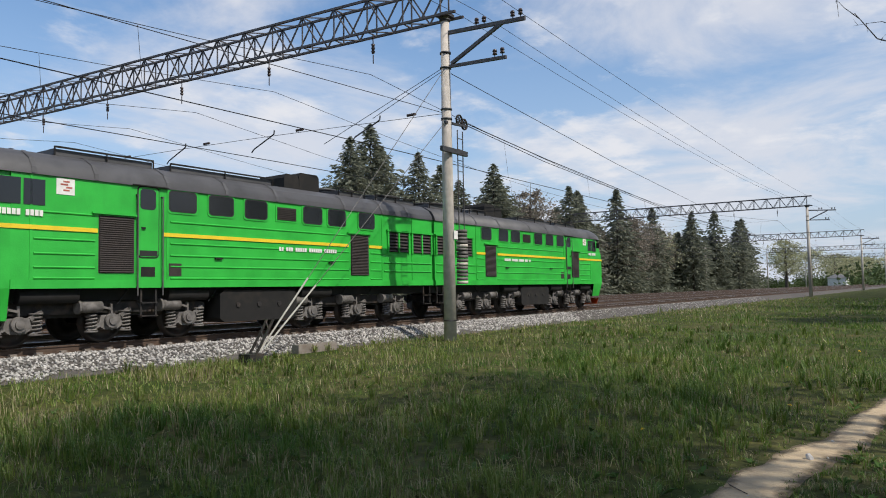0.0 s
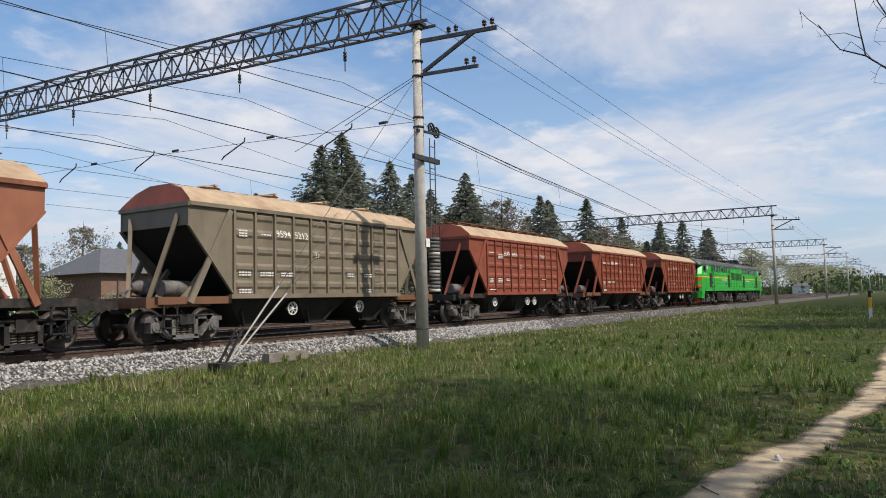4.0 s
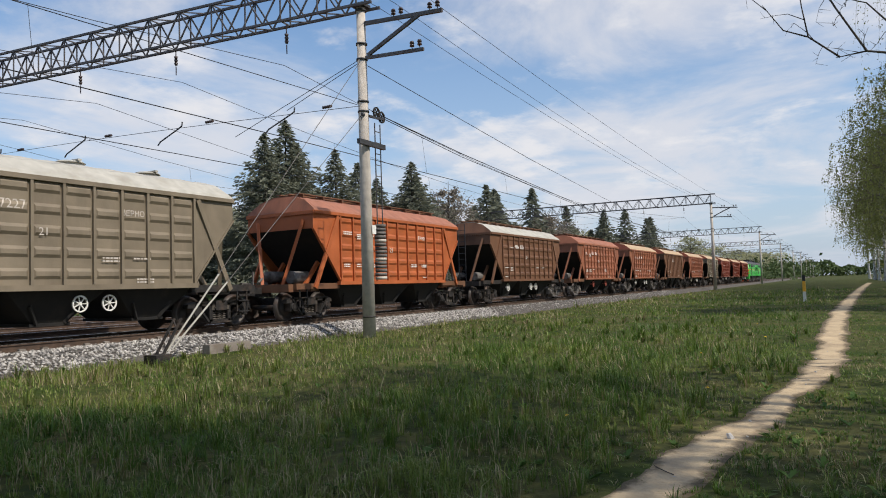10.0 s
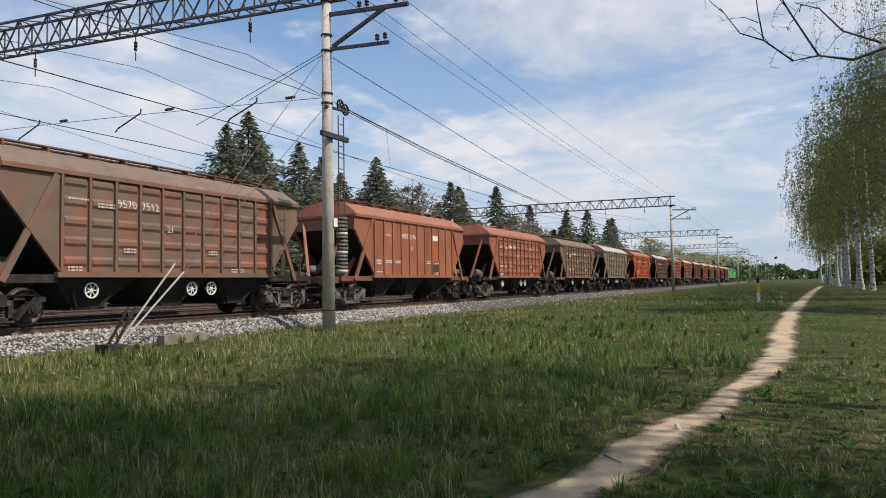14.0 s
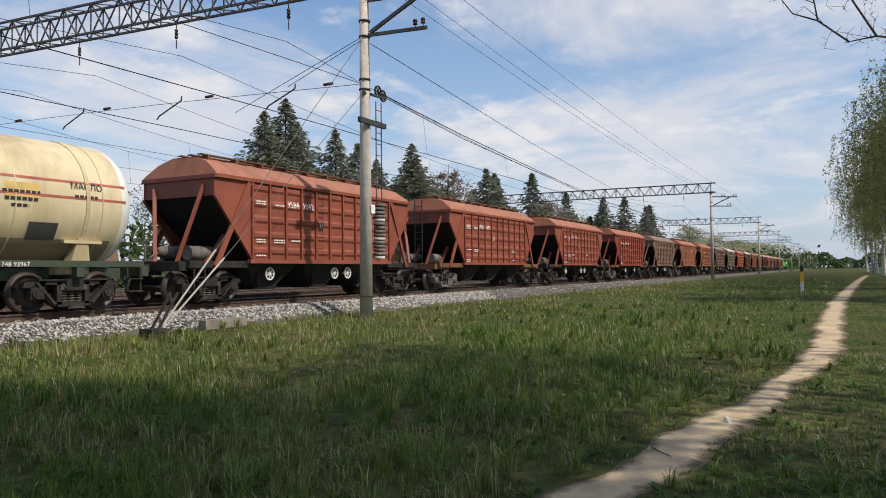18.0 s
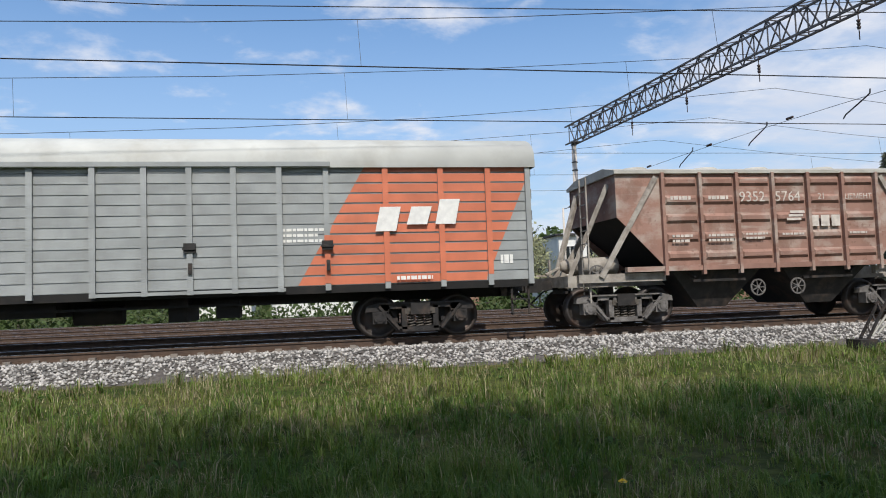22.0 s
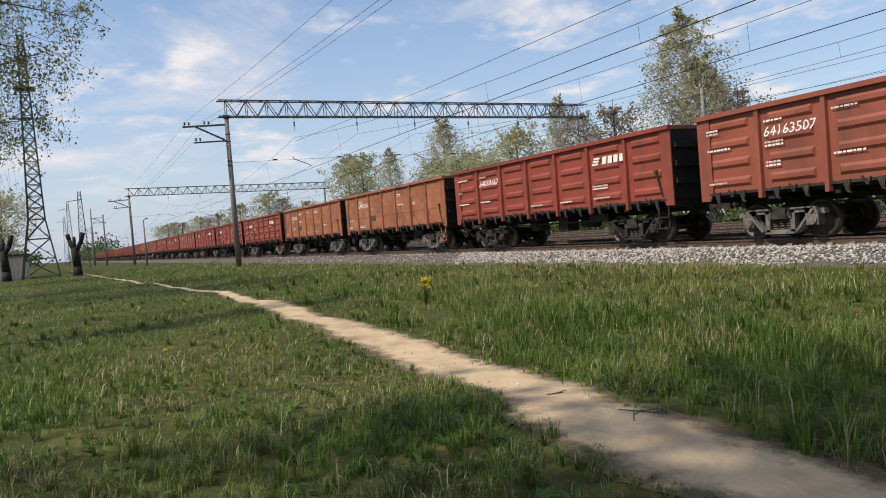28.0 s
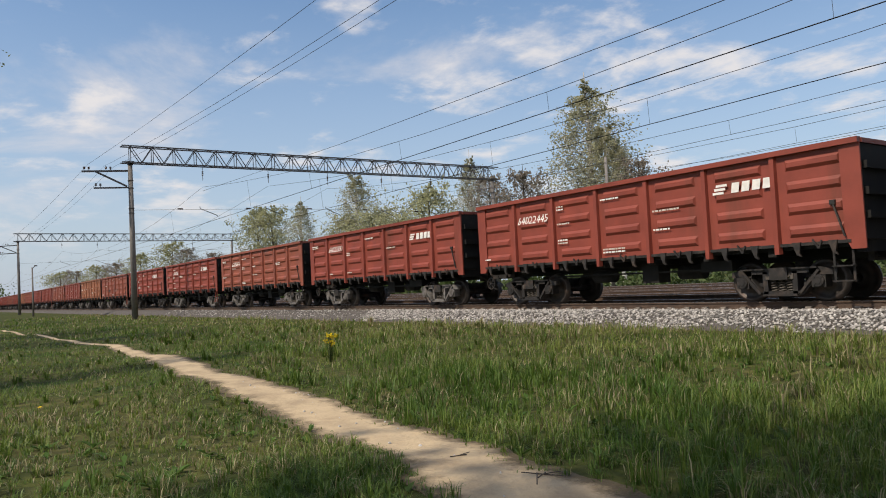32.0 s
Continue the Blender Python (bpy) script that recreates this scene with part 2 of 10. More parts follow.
# ---- ground, track and path ----
def meadow_material():
    m = bpy.data.materials.new("meadow_soil")
    m.use_nodes = True
    nt = m.node_tree
    N, L = nt.nodes.new, nt.links.new
    b = nt.nodes["Principled BSDF"]
    b.inputs["Roughness"].default_value = 0.95
    b.inputs["Specular IOR Level"].default_value = 0.1
    tc = N("ShaderNodeTexCoord")
    n1 = N("ShaderNodeTexNoise"); n1.inputs["Scale"].default_value, n1.inputs["Detail"].default_value = 0.7, 7
    n2 = N("ShaderNodeTexNoise"); n2.inputs["Scale"].default_value, n2.inputs["Detail"].default_value = 6.0, 8
    L(tc.outputs["Object"], n1.inputs["Vector"]); L(tc.outputs["Object"], n2.inputs["Vector"])
    r1 = N("ShaderNodeValToRGB")
    r1.color_ramp.elements[0].position, r1.color_ramp.elements[1].position = 0.35, 0.65
    r1.color_ramp.elements[0].color, r1.color_ramp.elements[1].color = (0.040, 0.066, 0.014, 1), (0.095, 0.096, 0.036, 1)
    r2 = N("ShaderNodeValToRGB")
    r2.color_ramp.elements[0].position, r2.color_ramp.elements[1].position = 0.42, 0.7
    r2.color_ramp.elements[0].color, r2.color_ramp.elements[1].color = (0.6, 0.6, 0.6, 1), (1.25, 1.15, 1.0, 1)
    mx = N("ShaderNodeMix"); mx.data_type, mx.blend_type = "RGBA", "MULTIPLY"
    mx.inputs["Factor"].default_value = 1.0
    L(n1.outputs["Fac"], r1.inputs[0]); L(n2.outputs["Fac"], r2.inputs[0])
    L(r1.outputs[0], mx.inputs["A"]); L(r2.outputs[0], mx.inputs["B"])
    L(mx.outputs["Result"], b.inputs["Base Color"])
    bp = N("ShaderNodeBump"); bp.inputs["Strength"].default_value, bp.inputs["Distance"].default_value = 0.8, 0.06
    L(n2.outputs["Fac"], bp.inputs["Height"]); L(bp.outputs[0], b.inputs["Normal"])
    return m


M["soil"] = meadow_material()
M["ballast"] = material("ballast_bed", (0.095, 0.084, 0.074), 0.95, 0, 0.45, 14, (0.07, 0.06, 0.055), 0.5, 6, 0.9, 30)
M["stone"] = material("crushed_stone", (0.315, 0.295, 0.270), 0.9, 0, 0.2, 12, island=0.7, bump=0.2, bump_scale=60)
M["sleeper"] = material("concrete_sleeper", (0.22, 0.19, 0.16), 0.9, 0, 0.2, 5, (0.15, 0.11, 0.08), 0.4, 2, 0.3, 50, per_object=0.12)
M["sand"] = material("trodden_sand", (0.48, 0.365, 0.225), 0.95, 0, 0.16, 2.5, (0.24, 0.175, 0.11), 0.40, 1.6, 0.9, 18)


def build_ground():
    xs = sorted(set([-4000, -2000, -1000, -600] + list(range(-400, -60, 20)) + [i * 1.0 for i in range(-60, 61)] + list(range(80, 401, 20)) + [600, 1000, 2000, 4000]))
    ys = sorted(set([-4000, -2000, -800, -300, -150, -80, -50, -30] + [i * 1.0 for i in range(-20, 16)] + [15.5, 16] + list(range(18, 62, 4)) + [80, 120, 200, 400, 800, 2000, 4000]))
    bm = bmesh.new()
    V = [[bm.verts.new((x, y, ground_height(x, y))) for y in ys] for x in xs]
    for i in range(len(xs) - 1):
        for j in range(len(ys) - 1):
            bm.faces.new((V[i][j], V[i + 1][j], V[i + 1][j + 1], V[i][j + 1]))
    g = mesh_object("ground", bm, M["soil"], smooth=True)
    tagged(g, "flat grassy meadow beside the railway line", "ground", kind="structure")


build_ground()


def build_ballast():
    bm = bmesh.new()
    y_end = TRACKS[-1] + 2.6
    prof = [(14.75, -0.60), (15.05, -0.50), (15.75, -0.20), (16.0, -0.185), (TRACK_Y + 1.6, -0.185), (TRACK_Y + 2.4, -0.34), (TRACKS[1] - 1.9, -0.30), (TRACKS[1] - 1.4, -0.20), (y_end - 1, -0.20), (y_end, -0.60)]
    xs = [-900] + list(range(-120, 121, 4)) + [900]
    V = [[bm.verts.new((x, y, z)) for y, z in prof] for x in xs]
    for i in range(len(xs) - 1):
        for j in range(len(prof) - 1):
            bm.faces.new((V[i][j], V[i + 1][j], V[i + 1][j + 1], V[i][j + 1]))
    b = mesh_object("track_bed", bm, M["ballast"])
    tagged(b, "grey crushed stone ballast under the tracks", "ballast", kind="structure")
    return b


BED = build_ballast()


def scatter_mesh(name, verts, faces, mat, label, category, mat_list=None):
    """One joined mesh from arrays of points and equal-sized faces."""
    me = bpy.data.meshes.new(name)
    nf, k = faces.shape
    me.vertices.add(len(verts))
    me.vertices.foreach_set("co", verts.astype(np.float32).ravel())
    me.loops.add(nf * k)
    me.loops.foreach_set("vertex_index", faces.astype(np.int32).ravel())
    me.polygons.add(nf)
    me.polygons.foreach_set("loop_start", np.arange(0, nf * k, k, dtype=np.int32))
    me.polygons.foreach_set("loop_total", np.full(nf, k, dtype=np.int32))
    me.update(calc_edges=True)
    me.materials.append(mat)
    ob = new(name, me)
    return tagged(ob, label, category, kind="stuff")


def build_stones():
    """Loose crushed stone on the shoulder, the stones the camera sees singly."""
    rng = np.random.default_rng(3)
    n = 30000
    x = np.where(rng.random(n) < 0.8, rng.uniform(-28, 34, n), rng.uniform(-60, 80, n))
    y = rng.uniform(14.86, 16.15, n)
    z = np.interp(y, [14.75, 15.05, 15.75, 16.0], [-0.60, -0.50, -0.20, -0.185])
    # an untidy lower edge
    keep = (y > 14.98 + 0.10 * np.sin(x * 1.7) + 0.08 * np.sin(x * 4.1 + 1))
    x, y, z = x[keep], y[keep], z[keep]
    n = len(x)
    base = np.array([(0, 0, 1), (1, 0, 0.1), (0.2, 1, -0.1), (-1, 0.2, 0.1), (-0.1, -1, 0), (0.1, 0, -0.9)], float)
    tri = np.array([(0, 1, 2), (0, 2, 3), (0, 3, 4), (0, 4, 1), (5, 2, 1), (5, 3, 2), (5, 4, 3), (5, 1, 4)])
    size = rng.uniform(0.022, 0.052, (n, 1, 1))
    P = base[None] * (1 + rng.normal(0, 0.28, (n, 6, 3))) * size * np.array([1.15, 1.0, 0.8])
    a = rng.uniform(0, 2 * np.pi, n)
    c, s = np.cos(a)[:, None], np.sin(a)[:, None]
    X = P[..., 0] * c - P[..., 1] * s + x[:, None]
    Y = P[..., 0] * s + P[..., 1] * c + y[:, None]
    Z = P[..., 2] + z[:, None] + 0.012
    verts = np.stack([X, Y, Z], -1).reshape(-1, 3)
    faces = (tri[None] + 6 * np.arange(n)[:, None, None]).reshape(-1, 3)
    scatter_mesh("crushed_stone", verts, faces, M["stone"], "loose pale grey crushed stone on the ballast shoulder", "gravel")


build_stones()


def build_rails():
    for k, y in enumerate(TRACKS):
        for s in (-1, 1):
            bm = bmesh.new()
            yc = y + s * 0.797
            pr = [(-0.075, -0.18), (0.075, -0.18), (0.075, -0.165), (0.012, -0.145), (0.012, -0.05), (0.036, -0.04), (0.036, -0.004), (0.028, 0), (-0.028, 0), (-0.036, -0.004), (-0.036, -0.04), (-0.012, -0.05), (-0.012, -0.145), (-0.075, -0.165)]
            v0 = [bm.verts.new((-900, yc + p, q)) for p, q in pr]
            v1 = [bm.verts.new((900, yc + p, q)) for p, q in pr]
            n = len(pr)
            for i in range(n):
                f = bm.faces.new((v0[i], v1[i], v1[(i + 1) % n], v0[(i + 1) % n]))
                f.material_index = 1 if i in (6, 7, 8) else 0
            r = mesh_object("rail", bm, [M["rail"], M["rail_top"]])
            tagged(r, "rusty steel rail with a polished head", "rail", "rails of the line", "structure")


build_rails()


def make_sleeper(bm):
    prism_pts = [(-0.13, -0.36), (0.13, -0.36), (0.10, -0.165), (-0.10, -0.165)]
    a = [bm.verts.new((x, -1.36, z)) for x, z in prism_pts]
    b = [bm.verts.new((x, 1.36, z)) for x, z in prism_pts]
    bm.faces.new(a); bm.faces.new(b[::-1])
    for i in range(4):
        bm.faces.new((a[(i + 1) % 4], a[i], b[i], b[(i + 1) % 4]))
    for y in (-0.797, 0.797):
        for s in (-1, 1):
            box(bm, -0.07, 0.07, y + s * 0.13 - 0.05, y + s * 0.13 + 0.05, -0.166, -0.12)


def build_sleepers():
    bm = bmesh.new()
    make_sleeper(bm)
    me = bpy.data.meshes.new("sleeper")
    bm.to_mesh(me); bm.free()
    me.materials.append(M["sleeper"])
    for i in range(150):
        ob = new("sleeper", me)
        ob.parent = BED
        ob.location = (-34 + i * 0.545, TRACK_Y, 0)
    # the sleepers of the farther tracks, seen only between the wheels
    bm = bmesh.new()
    for y in TRACKS[1:]:
        for i in range(110):
            x = -50 + i * 1.0
            box(bm, x - 0.11, x + 0.11, y - 1.35, y + 1.35, -0.30, -0.185)
    far = mesh_object("far_sleepers", bm, M["sleeper"])
    tagged(far, "worn sleepers of the farther tracks", "sleepers", kind="stuff")


# ---- trodden path ----
PATH_LINE = [(-120, 1.5), (-60, 3.2), (-34, 4.35), (-24.6, 4.85), (-18, 4.55), (-14.2, 4.22), (-9.9, 4.12), (-7.2, 3.85), (-5.2, 3.55), (-3.9, 3.35), (-2.8, 3.3), (-1, 3.1), (1, 2.7), (3.5, 2.1), (5.9, 1.42), (7.97, 1.04), (10.45, 0.73), (13.9, 0.27), (18.5, 0.2), (24.3, 0.16), (35.8, -0.09), (59, -1.05), (90, -2.4), (140, -5)]
PATH_W = [(-120, 0.1), (-34, 0.14), (-24, 0.24), (-17, 0.36), (-14, 0.40), (-9.9, 0.48), (-5.5, 0.42), (-3.5, 0.50), (0, 0.4), (5.9, 0.26), (8, 0.24), (10.4, 0.16), (13.9, 0.27), (24, 0.30), (36, 0.33), (60, 0.36), (140, 0.4)]


def path_at(x):
    return np.interp(x, [p[0] for p in PATH_LINE], [p[1] for p in PATH_LINE]), np.interp(x, [p[0] for p in PATH_W], [p[1] for p in PATH_W])


def path_material():
    """Trodden sand whose rim is broken up by soil and litter."""
    m = M["sand"]
    nt = m.node_tree
    N, L = nt.nodes.new, nt.links.new
    b = nt.nodes["Principled BSDF"]
    old = b.inputs["Base Color"].links[0].from_socket
    at = N("ShaderNodeAttribute"); at.attribute_name = "across"
    tc = N("ShaderNodeTexCoord")
    n = N("ShaderNodeTexNoise"); n.inputs["Scale"].default_value, n.inputs["Detail"].default_value, n.inputs["Roughness"].default_value = 4.5, 8, 0.7
    L(tc.outputs["Object"], n.inputs["Vector"])
    ad = N("ShaderNodeMath"); ad.operation = "MULTIPLY_ADD"; ad.inputs[1].default_value = 1.3
    L(n.outputs["Fac"], ad.inputs[0]); L(at.outputs["Fac"], ad.inputs[2])
    mr = N("ShaderNodeMapRange"); mr.inputs[1].default_value, mr.inputs[2].default_value = 1.12, 1.48
    L(ad.outputs[0], mr.inputs[0])
    mx = N("ShaderNodeMix"); mx.data_type = "RGBA"
    L(mr.outputs[0], mx.inputs["Factor"]); L(old, mx.inputs["A"]); mx.inputs["B"].default_value = (0.105, 0.078, 0.042, 1)
    L(mx.outputs["Result"], b.inputs["Base Color"])
    return m


def build_path():
    bm = bmesh.new()
    xs = [-120 + i * 2 for i in range(46)] + [-28 + i * 0.12 for i in range(417)] + [22.5 + i * 1.0 for i in range(118)]
    rows = []
    for x in xs:
        c, w = path_at(x)
        c += 0.05 * math.sin(x * 1.9) + 0.03 * math.sin(x * 4.7 + 1)
        row = []
        for k in range(7):
            u = k / 3 - 1
            e = 1.20 + 0.24 * noise.noise((x * 1.7, (u > 0) * 9.1, 0)) + 0.12 * noise.noise((x * 5.3, (u > 0) * 4.7, 2))
            y = c + u * w * e
            z = ground_height(x, y) + 0.016 + (0.010 * noise.noise((x * 2.5, y * 2.5, 3)) if abs(u) < 0.9 else -0.012)
            row.append(bm.verts.new((x, y, z)))
        rows.append(row)
    for a, b in zip(rows, rows[1:]):
        for k in range(6):
            bm.faces.new((a[k], b[k], b[k + 1], a[k + 1]))
    bmesh.ops.recalc_face_normals(bm, faces=bm.faces)
    p = mesh_object("footpath", bm, path_material(), smooth=True)
    across = p.data.attributes.new("across", "FLOAT", "POINT")
    across.data.foreach_set("value", [abs(i % 7 / 3 - 1) for i in range(len(p.data.vertices))])
    tagged(p, "narrow trodden sandy footpath through the grass", "path", kind="structure")


build_path()

# ---- the train ----
SPEED = 16.0
TRAIN = []          # (thing, place of its middle at 0 s)
WHEELS = []         # wheelsets that roll
MESH = {}           # meshes shared by alike parts


def shared(key, name, parent, make, mats, at=None, label="", smooth=False, override=None):
    """A part on a mesh that alike parts share; override puts a material of its own in the first slot."""
    if key not in MESH:
        bm = bmesh.new()
        make(bm)
        me = bpy.data.meshes.new(name)
        bm.to_mesh(me)
        bm.free()
        for mt in (mats if isinstance(mats, (list, tuple)) else [mats]):
            me.materials.append(mt)
        if smooth:
            me.polygons.foreach_set("use_smooth", [True] * len(me.polygons))
        MESH[key] = me
    ob = new(name, MESH[key])
    ob.parent = parent
    if at is not None:
        ob.matrix_basis = at if isinstance(at, Matrix) else Matrix.Translation(at)
    if override is not None:
        ob.material_slots[0].link = "OBJECT"
        ob.material_slots[0].material = override
    if label:
        tagged(ob, label)
    return ob


def paint(name, c, worn=0.3, dust=None, rough=0.55):
    return material(name, c, rough, 0.0, 0.20, 1.6, dust or RUST, worn, 0.9, 0.12, 25, streak=True)


def scuffed(name, base, light, dark, rough=0.7):
    """Old wagon paint: bleached patches, sooty runs, rubbed level scratches and rust specks."""
    m = material(name, base, rough, 0.0, 0.22, 1.3, dark, 0.5, 1.0, 0.15, 25, streak=True)
    nt = m.node_tree
    N, L = nt.nodes.new, nt.links.new
    b = nt.nodes["Principled BSDF"]
    col = b.inputs["Base Color"].links[0].from_socket
    src = [n for n in nt.nodes if n.type == "VECT_MATH"][0].outputs[0]
    for sc, stretch, lo, hi, amount, c in ((0.9, (1, 1, 1.6), 0.50, 0.64, 0.65, light), (3.0, (0.25, 1, 2.5), 0.58, 0.70, 0.5, light), (9.0, (1, 1, 1), 0.60, 0.68, 0.7, dark), (1.3, (1.2, 1, 0.9), 0.56, 0.62, 0.55, dark)):
        mp = N("ShaderNodeMapping")
        mp.inputs["Scale"].default_value, mp.inputs["Location"].default_value = stretch, (sc * 7.3, sc * 3.1, sc * 5.7)
        n = N("ShaderNodeTexNoise")
        n.inputs["Scale"].default_value, n.inputs["Detail"].default_value, n.inputs["Roughness"].default_value = sc, 7, 0.6
        L(src, mp.inputs[0]); L(mp.outputs[0], n.inputs["Vector"])
        mr = N("ShaderNodeMapRange")
        mr.inputs[1].default_value, mr.inputs[2].default_value, mr.inputs[4].default_value = lo, hi, amount
        L(n.outputs["Fac"], mr.inputs[0])
        mx = N("ShaderNodeMix"); mx.data_type = "RGBA"
        L(mr.outputs[0], mx.inputs["Factor"]); L(col, mx.inputs["A"]); mx.inputs["B"].default_value = (*c, 1)
        col = mx.outputs["Result"]
    L(col, b.inputs["Base Color"])
    return m


PAINT = {
    "red_brown": paint("red_brown_paint", (0.235, 0.058, 0.030), 0.22),
    "brick": paint("brick_red_paint", (0.25, 0.068, 0.040), 0.22),
    "orange": paint("orange_red_paint", (0.40, 0.105, 0.033), 0.18),
    "tan_red": paint("faded_red_paint", (0.31, 0.115, 0.062), 0.35),
    "brown": paint("dark_brown_paint", (0.165, 0.078, 0.042), 0.35),
    "olive": paint("dusty_olive_paint", (0.205, 0.165, 0.115), 0.3, (0.11, 0.085, 0.06)),
    "patchy": material("patchy_olive_paint", (0.165, 0.110, 0.075), 0.6, 0, 0.2, 1.6, (0.34, 0.085, 0.04), 0.42, 0.75, 0.12, 25),
    "vtb": paint("signal_red_paint", (0.235, 0.048, 0.030), 0.15),
    "salmon": scuffed("faded_salmon_paint", (0.345, 0.098, 0.060), (0.43, 0.170, 0.118), (0.150, 0.080, 0.064)),
    "weathered": scuffed("weathered_brown_paint", (0.25, 0.118, 0.068), (0.33, 0.18, 0.11), (0.115, 0.075, 0.055)),
    "rust_orange": scuffed("rusty_orange_paint", (0.300, 0.105, 0.048), (0.40, 0.155, 0.085), (0.125, 0.052, 0.034)),
    "deep_brown": paint("rusty_brown_paint", (0.120, 0.050, 0.032), 0.5, (0.07, 0.035, 0.025)),
    "mint": scuffed("flaking_mint_paint", (0.25, 0.32, 0.20), (0.34, 0.42, 0.27), (0.11, 0.095, 0.06)),
    "cement": scuffed("cement_caked_paint", (0.29, 0.165, 0.125), (0.45, 0.39, 0.33), (0.20, 0.11, 0.08), 0.85),
    "grey": paint("grey_wagon_paint", (0.30, 0.31, 0.30), 0.30, (0.19, 0.19, 0.18)),
    "rzd": paint("coral_panel_paint", (0.56, 0.165, 0.085), 0.12, (0.33, 0.12, 0.07)),
    "green": paint("bright_green_paint", (0.030, 0.41, 0.048), 0.10, (0.022, 0.24, 0.03), 0.40),
    "cream": material("cream_tank_paint", (0.64, 0.54, 0.34), 0.45, 0, 0.12, 1.2, (0.33, 0.24, 0.12), 0.5, 0.8, 0.05, 20, streak=True),
    "yellow": material("yellow_tank_paint", (0.62, 0.435, 0.17), 0.45, 0, 0.12, 1.2, (0.30, 0.20, 0.085), 0.55, 0.8, 0.05, 20, streak=True),
    "white": material("white_tank_paint", (0.68, 0.62, 0.48), 0.45, 0, 0.12, 1.2, (0.34, 0.25, 0.15), 0.5, 0.8, 0.05, 20, streak=True),
    "frame_green": paint("green_frame_paint", (0.042, 0.068, 0.044), 0.5, (0.06, 0.05, 0.038)),
}
M["cement_dust"] = material("cement_dusted_iron", (0.34, 0.305, 0.26), 0.9, 0, 0.3, 5, (0.13, 0.10, 0.08), 0.45, 3, 0.2, 50)
M["iron_rust"] = material("rusty_cast_iron", (0.115, 0.060, 0.040), 0.8, 0.1, 0.4, 6, (0.045, 0.035, 0.03), 0.5, 4, 0.3, 60)
# near-black for sooty parts; also holds the shade of wagon ends and recesses
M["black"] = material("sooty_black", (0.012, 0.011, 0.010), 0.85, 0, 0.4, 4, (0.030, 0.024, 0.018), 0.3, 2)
M["tan_roof"] = material("dusty_tan_roof", (0.46, 0.33, 0.21), 0.9, 0, 0.18, 3, (0.27, 0.15, 0.09), 0.3, 1.0)
M["roof_red"] = material("faded_red_roof", (0.33, 0.135, 0.085), 0.85, 0, 0.18, 3, (0.19, 0.09, 0.06), 0.35, 1.0)
M["roof_brown"] = material("dull_brown_roof", (0.20, 0.14, 0.105), 0.85, 0, 0.2, 3, (0.12, 0.085, 0.065), 0.35, 1.0)
M["roof_grey"] = material("pale_grey_roof", (0.42, 0.40, 0.35), 0.85, 0, 0.15, 3, (0.28, 0.25, 0.2), 0.3, 1.0)
M["white_mark"] = material("white_stencil", (0.74, 0.72, 0.67), 0.7, 0, 0.12, 8)
M["black_mark"] = material("black_stencil", (0.03, 0.028, 0.025), 0.7, 0, 0.15, 8)
M["grey_mark"] = material("faded_stencil", (0.54, 0.48, 0.42), 0.8, 0, 0.25, 8)
M["dark_patch"] = material("dark_inspection_patch", (0.05, 0.05, 0.05), 0.7, 0, 0.2, 6)
M["red_line"] = material("red_band", (0.38, 0.10, 0.07), 0.6, 0, 0.3, 3)
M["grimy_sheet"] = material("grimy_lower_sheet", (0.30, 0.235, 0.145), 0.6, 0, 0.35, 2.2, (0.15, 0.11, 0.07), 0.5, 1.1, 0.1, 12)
M["glass"] = material("dark_glass", (0.012, 0.014, 0.016), 0.08, 0, 0.1, 3, spec=0.6)
M["spring"] = material("spring_steel", (0.10, 0.085, 0.07), 0.6, 0.3, 0.3, 9)


def marks(text, size, mat, parent, at, side=True, name="lettering", ribs=None):
    """Painted figures on the near side, built as thin flat letters."""
    cu = bpy.data.curves.new("letters", "FONT")
    cu.body, cu.size, cu.extrude, cu.resolution_u = text, size, 0.0015, 2
    tmp = bpy.data.objects.new("letters", cu)
    me = bpy.data.meshes.new_from_object(tmp)
    bpy.data.objects.remove(tmp)
    bpy.data.curves.remove(cu)
    me.name = name
    me.materials.clear()
    me.materials.append(mat)
    ob = new(name, me)
    ob.parent = parent
    ob.matrix_basis = pose(*at, 90, 0, 0)
    if ribs:
        # painted over the swellings of the pressed sheet
        base, step, depth = ribs
        bm = bmesh.new()
        bm.from_mesh(me)
        for k in range(6):
            for f in (0.264, 0.42, 0.628, 0.784):
                h = base + (k + f) * step - at[2]
                if -0.1 < h < size:
                    bmesh.ops.bisect_plane(bm, geom=bm.verts[:] + bm.edges[:] + bm.faces[:], plane_co=(0, h, 0), plane_no=(0, 1, 0))
        bm.to_mesh(me)
        bm.free()
        for v in me.vertices:
            v.co.z += on_ribs(at[2] + v.co.y - base, step, depth) - depth
    return ob


def on_ribs(z, step, depth):
    """How far the pressed sheet stands out at height z above its foot."""
    u = z % step
    z0, z1 = 0.264 * step, 0.784 * step
    if not z0 < u < z1:
        return 0.0
    t = (u - z0) / (z1 - z0)
    return depth * min(1.0, t / 0.30, (1 - t) / 0.30)


def bars(rows, mat, parent, name="small_print"):
    """Unreadable small print as plain bars: rows of x0, x1, z, height, y."""
    bm = bmesh.new()
    for x0, x1, z, h, y in rows:
        x = x0
        k = 0
        while x < x1:
            w = (0.06, 0.11, 0.07, 0.13)[k % 4]
            box(bm, x, min(x1, x + w), y - 0.003, y, z, z + h)
            x += w + 0.024
            k += 1
    return tagged(part(name, bm, mat, parent), kind="stuff")


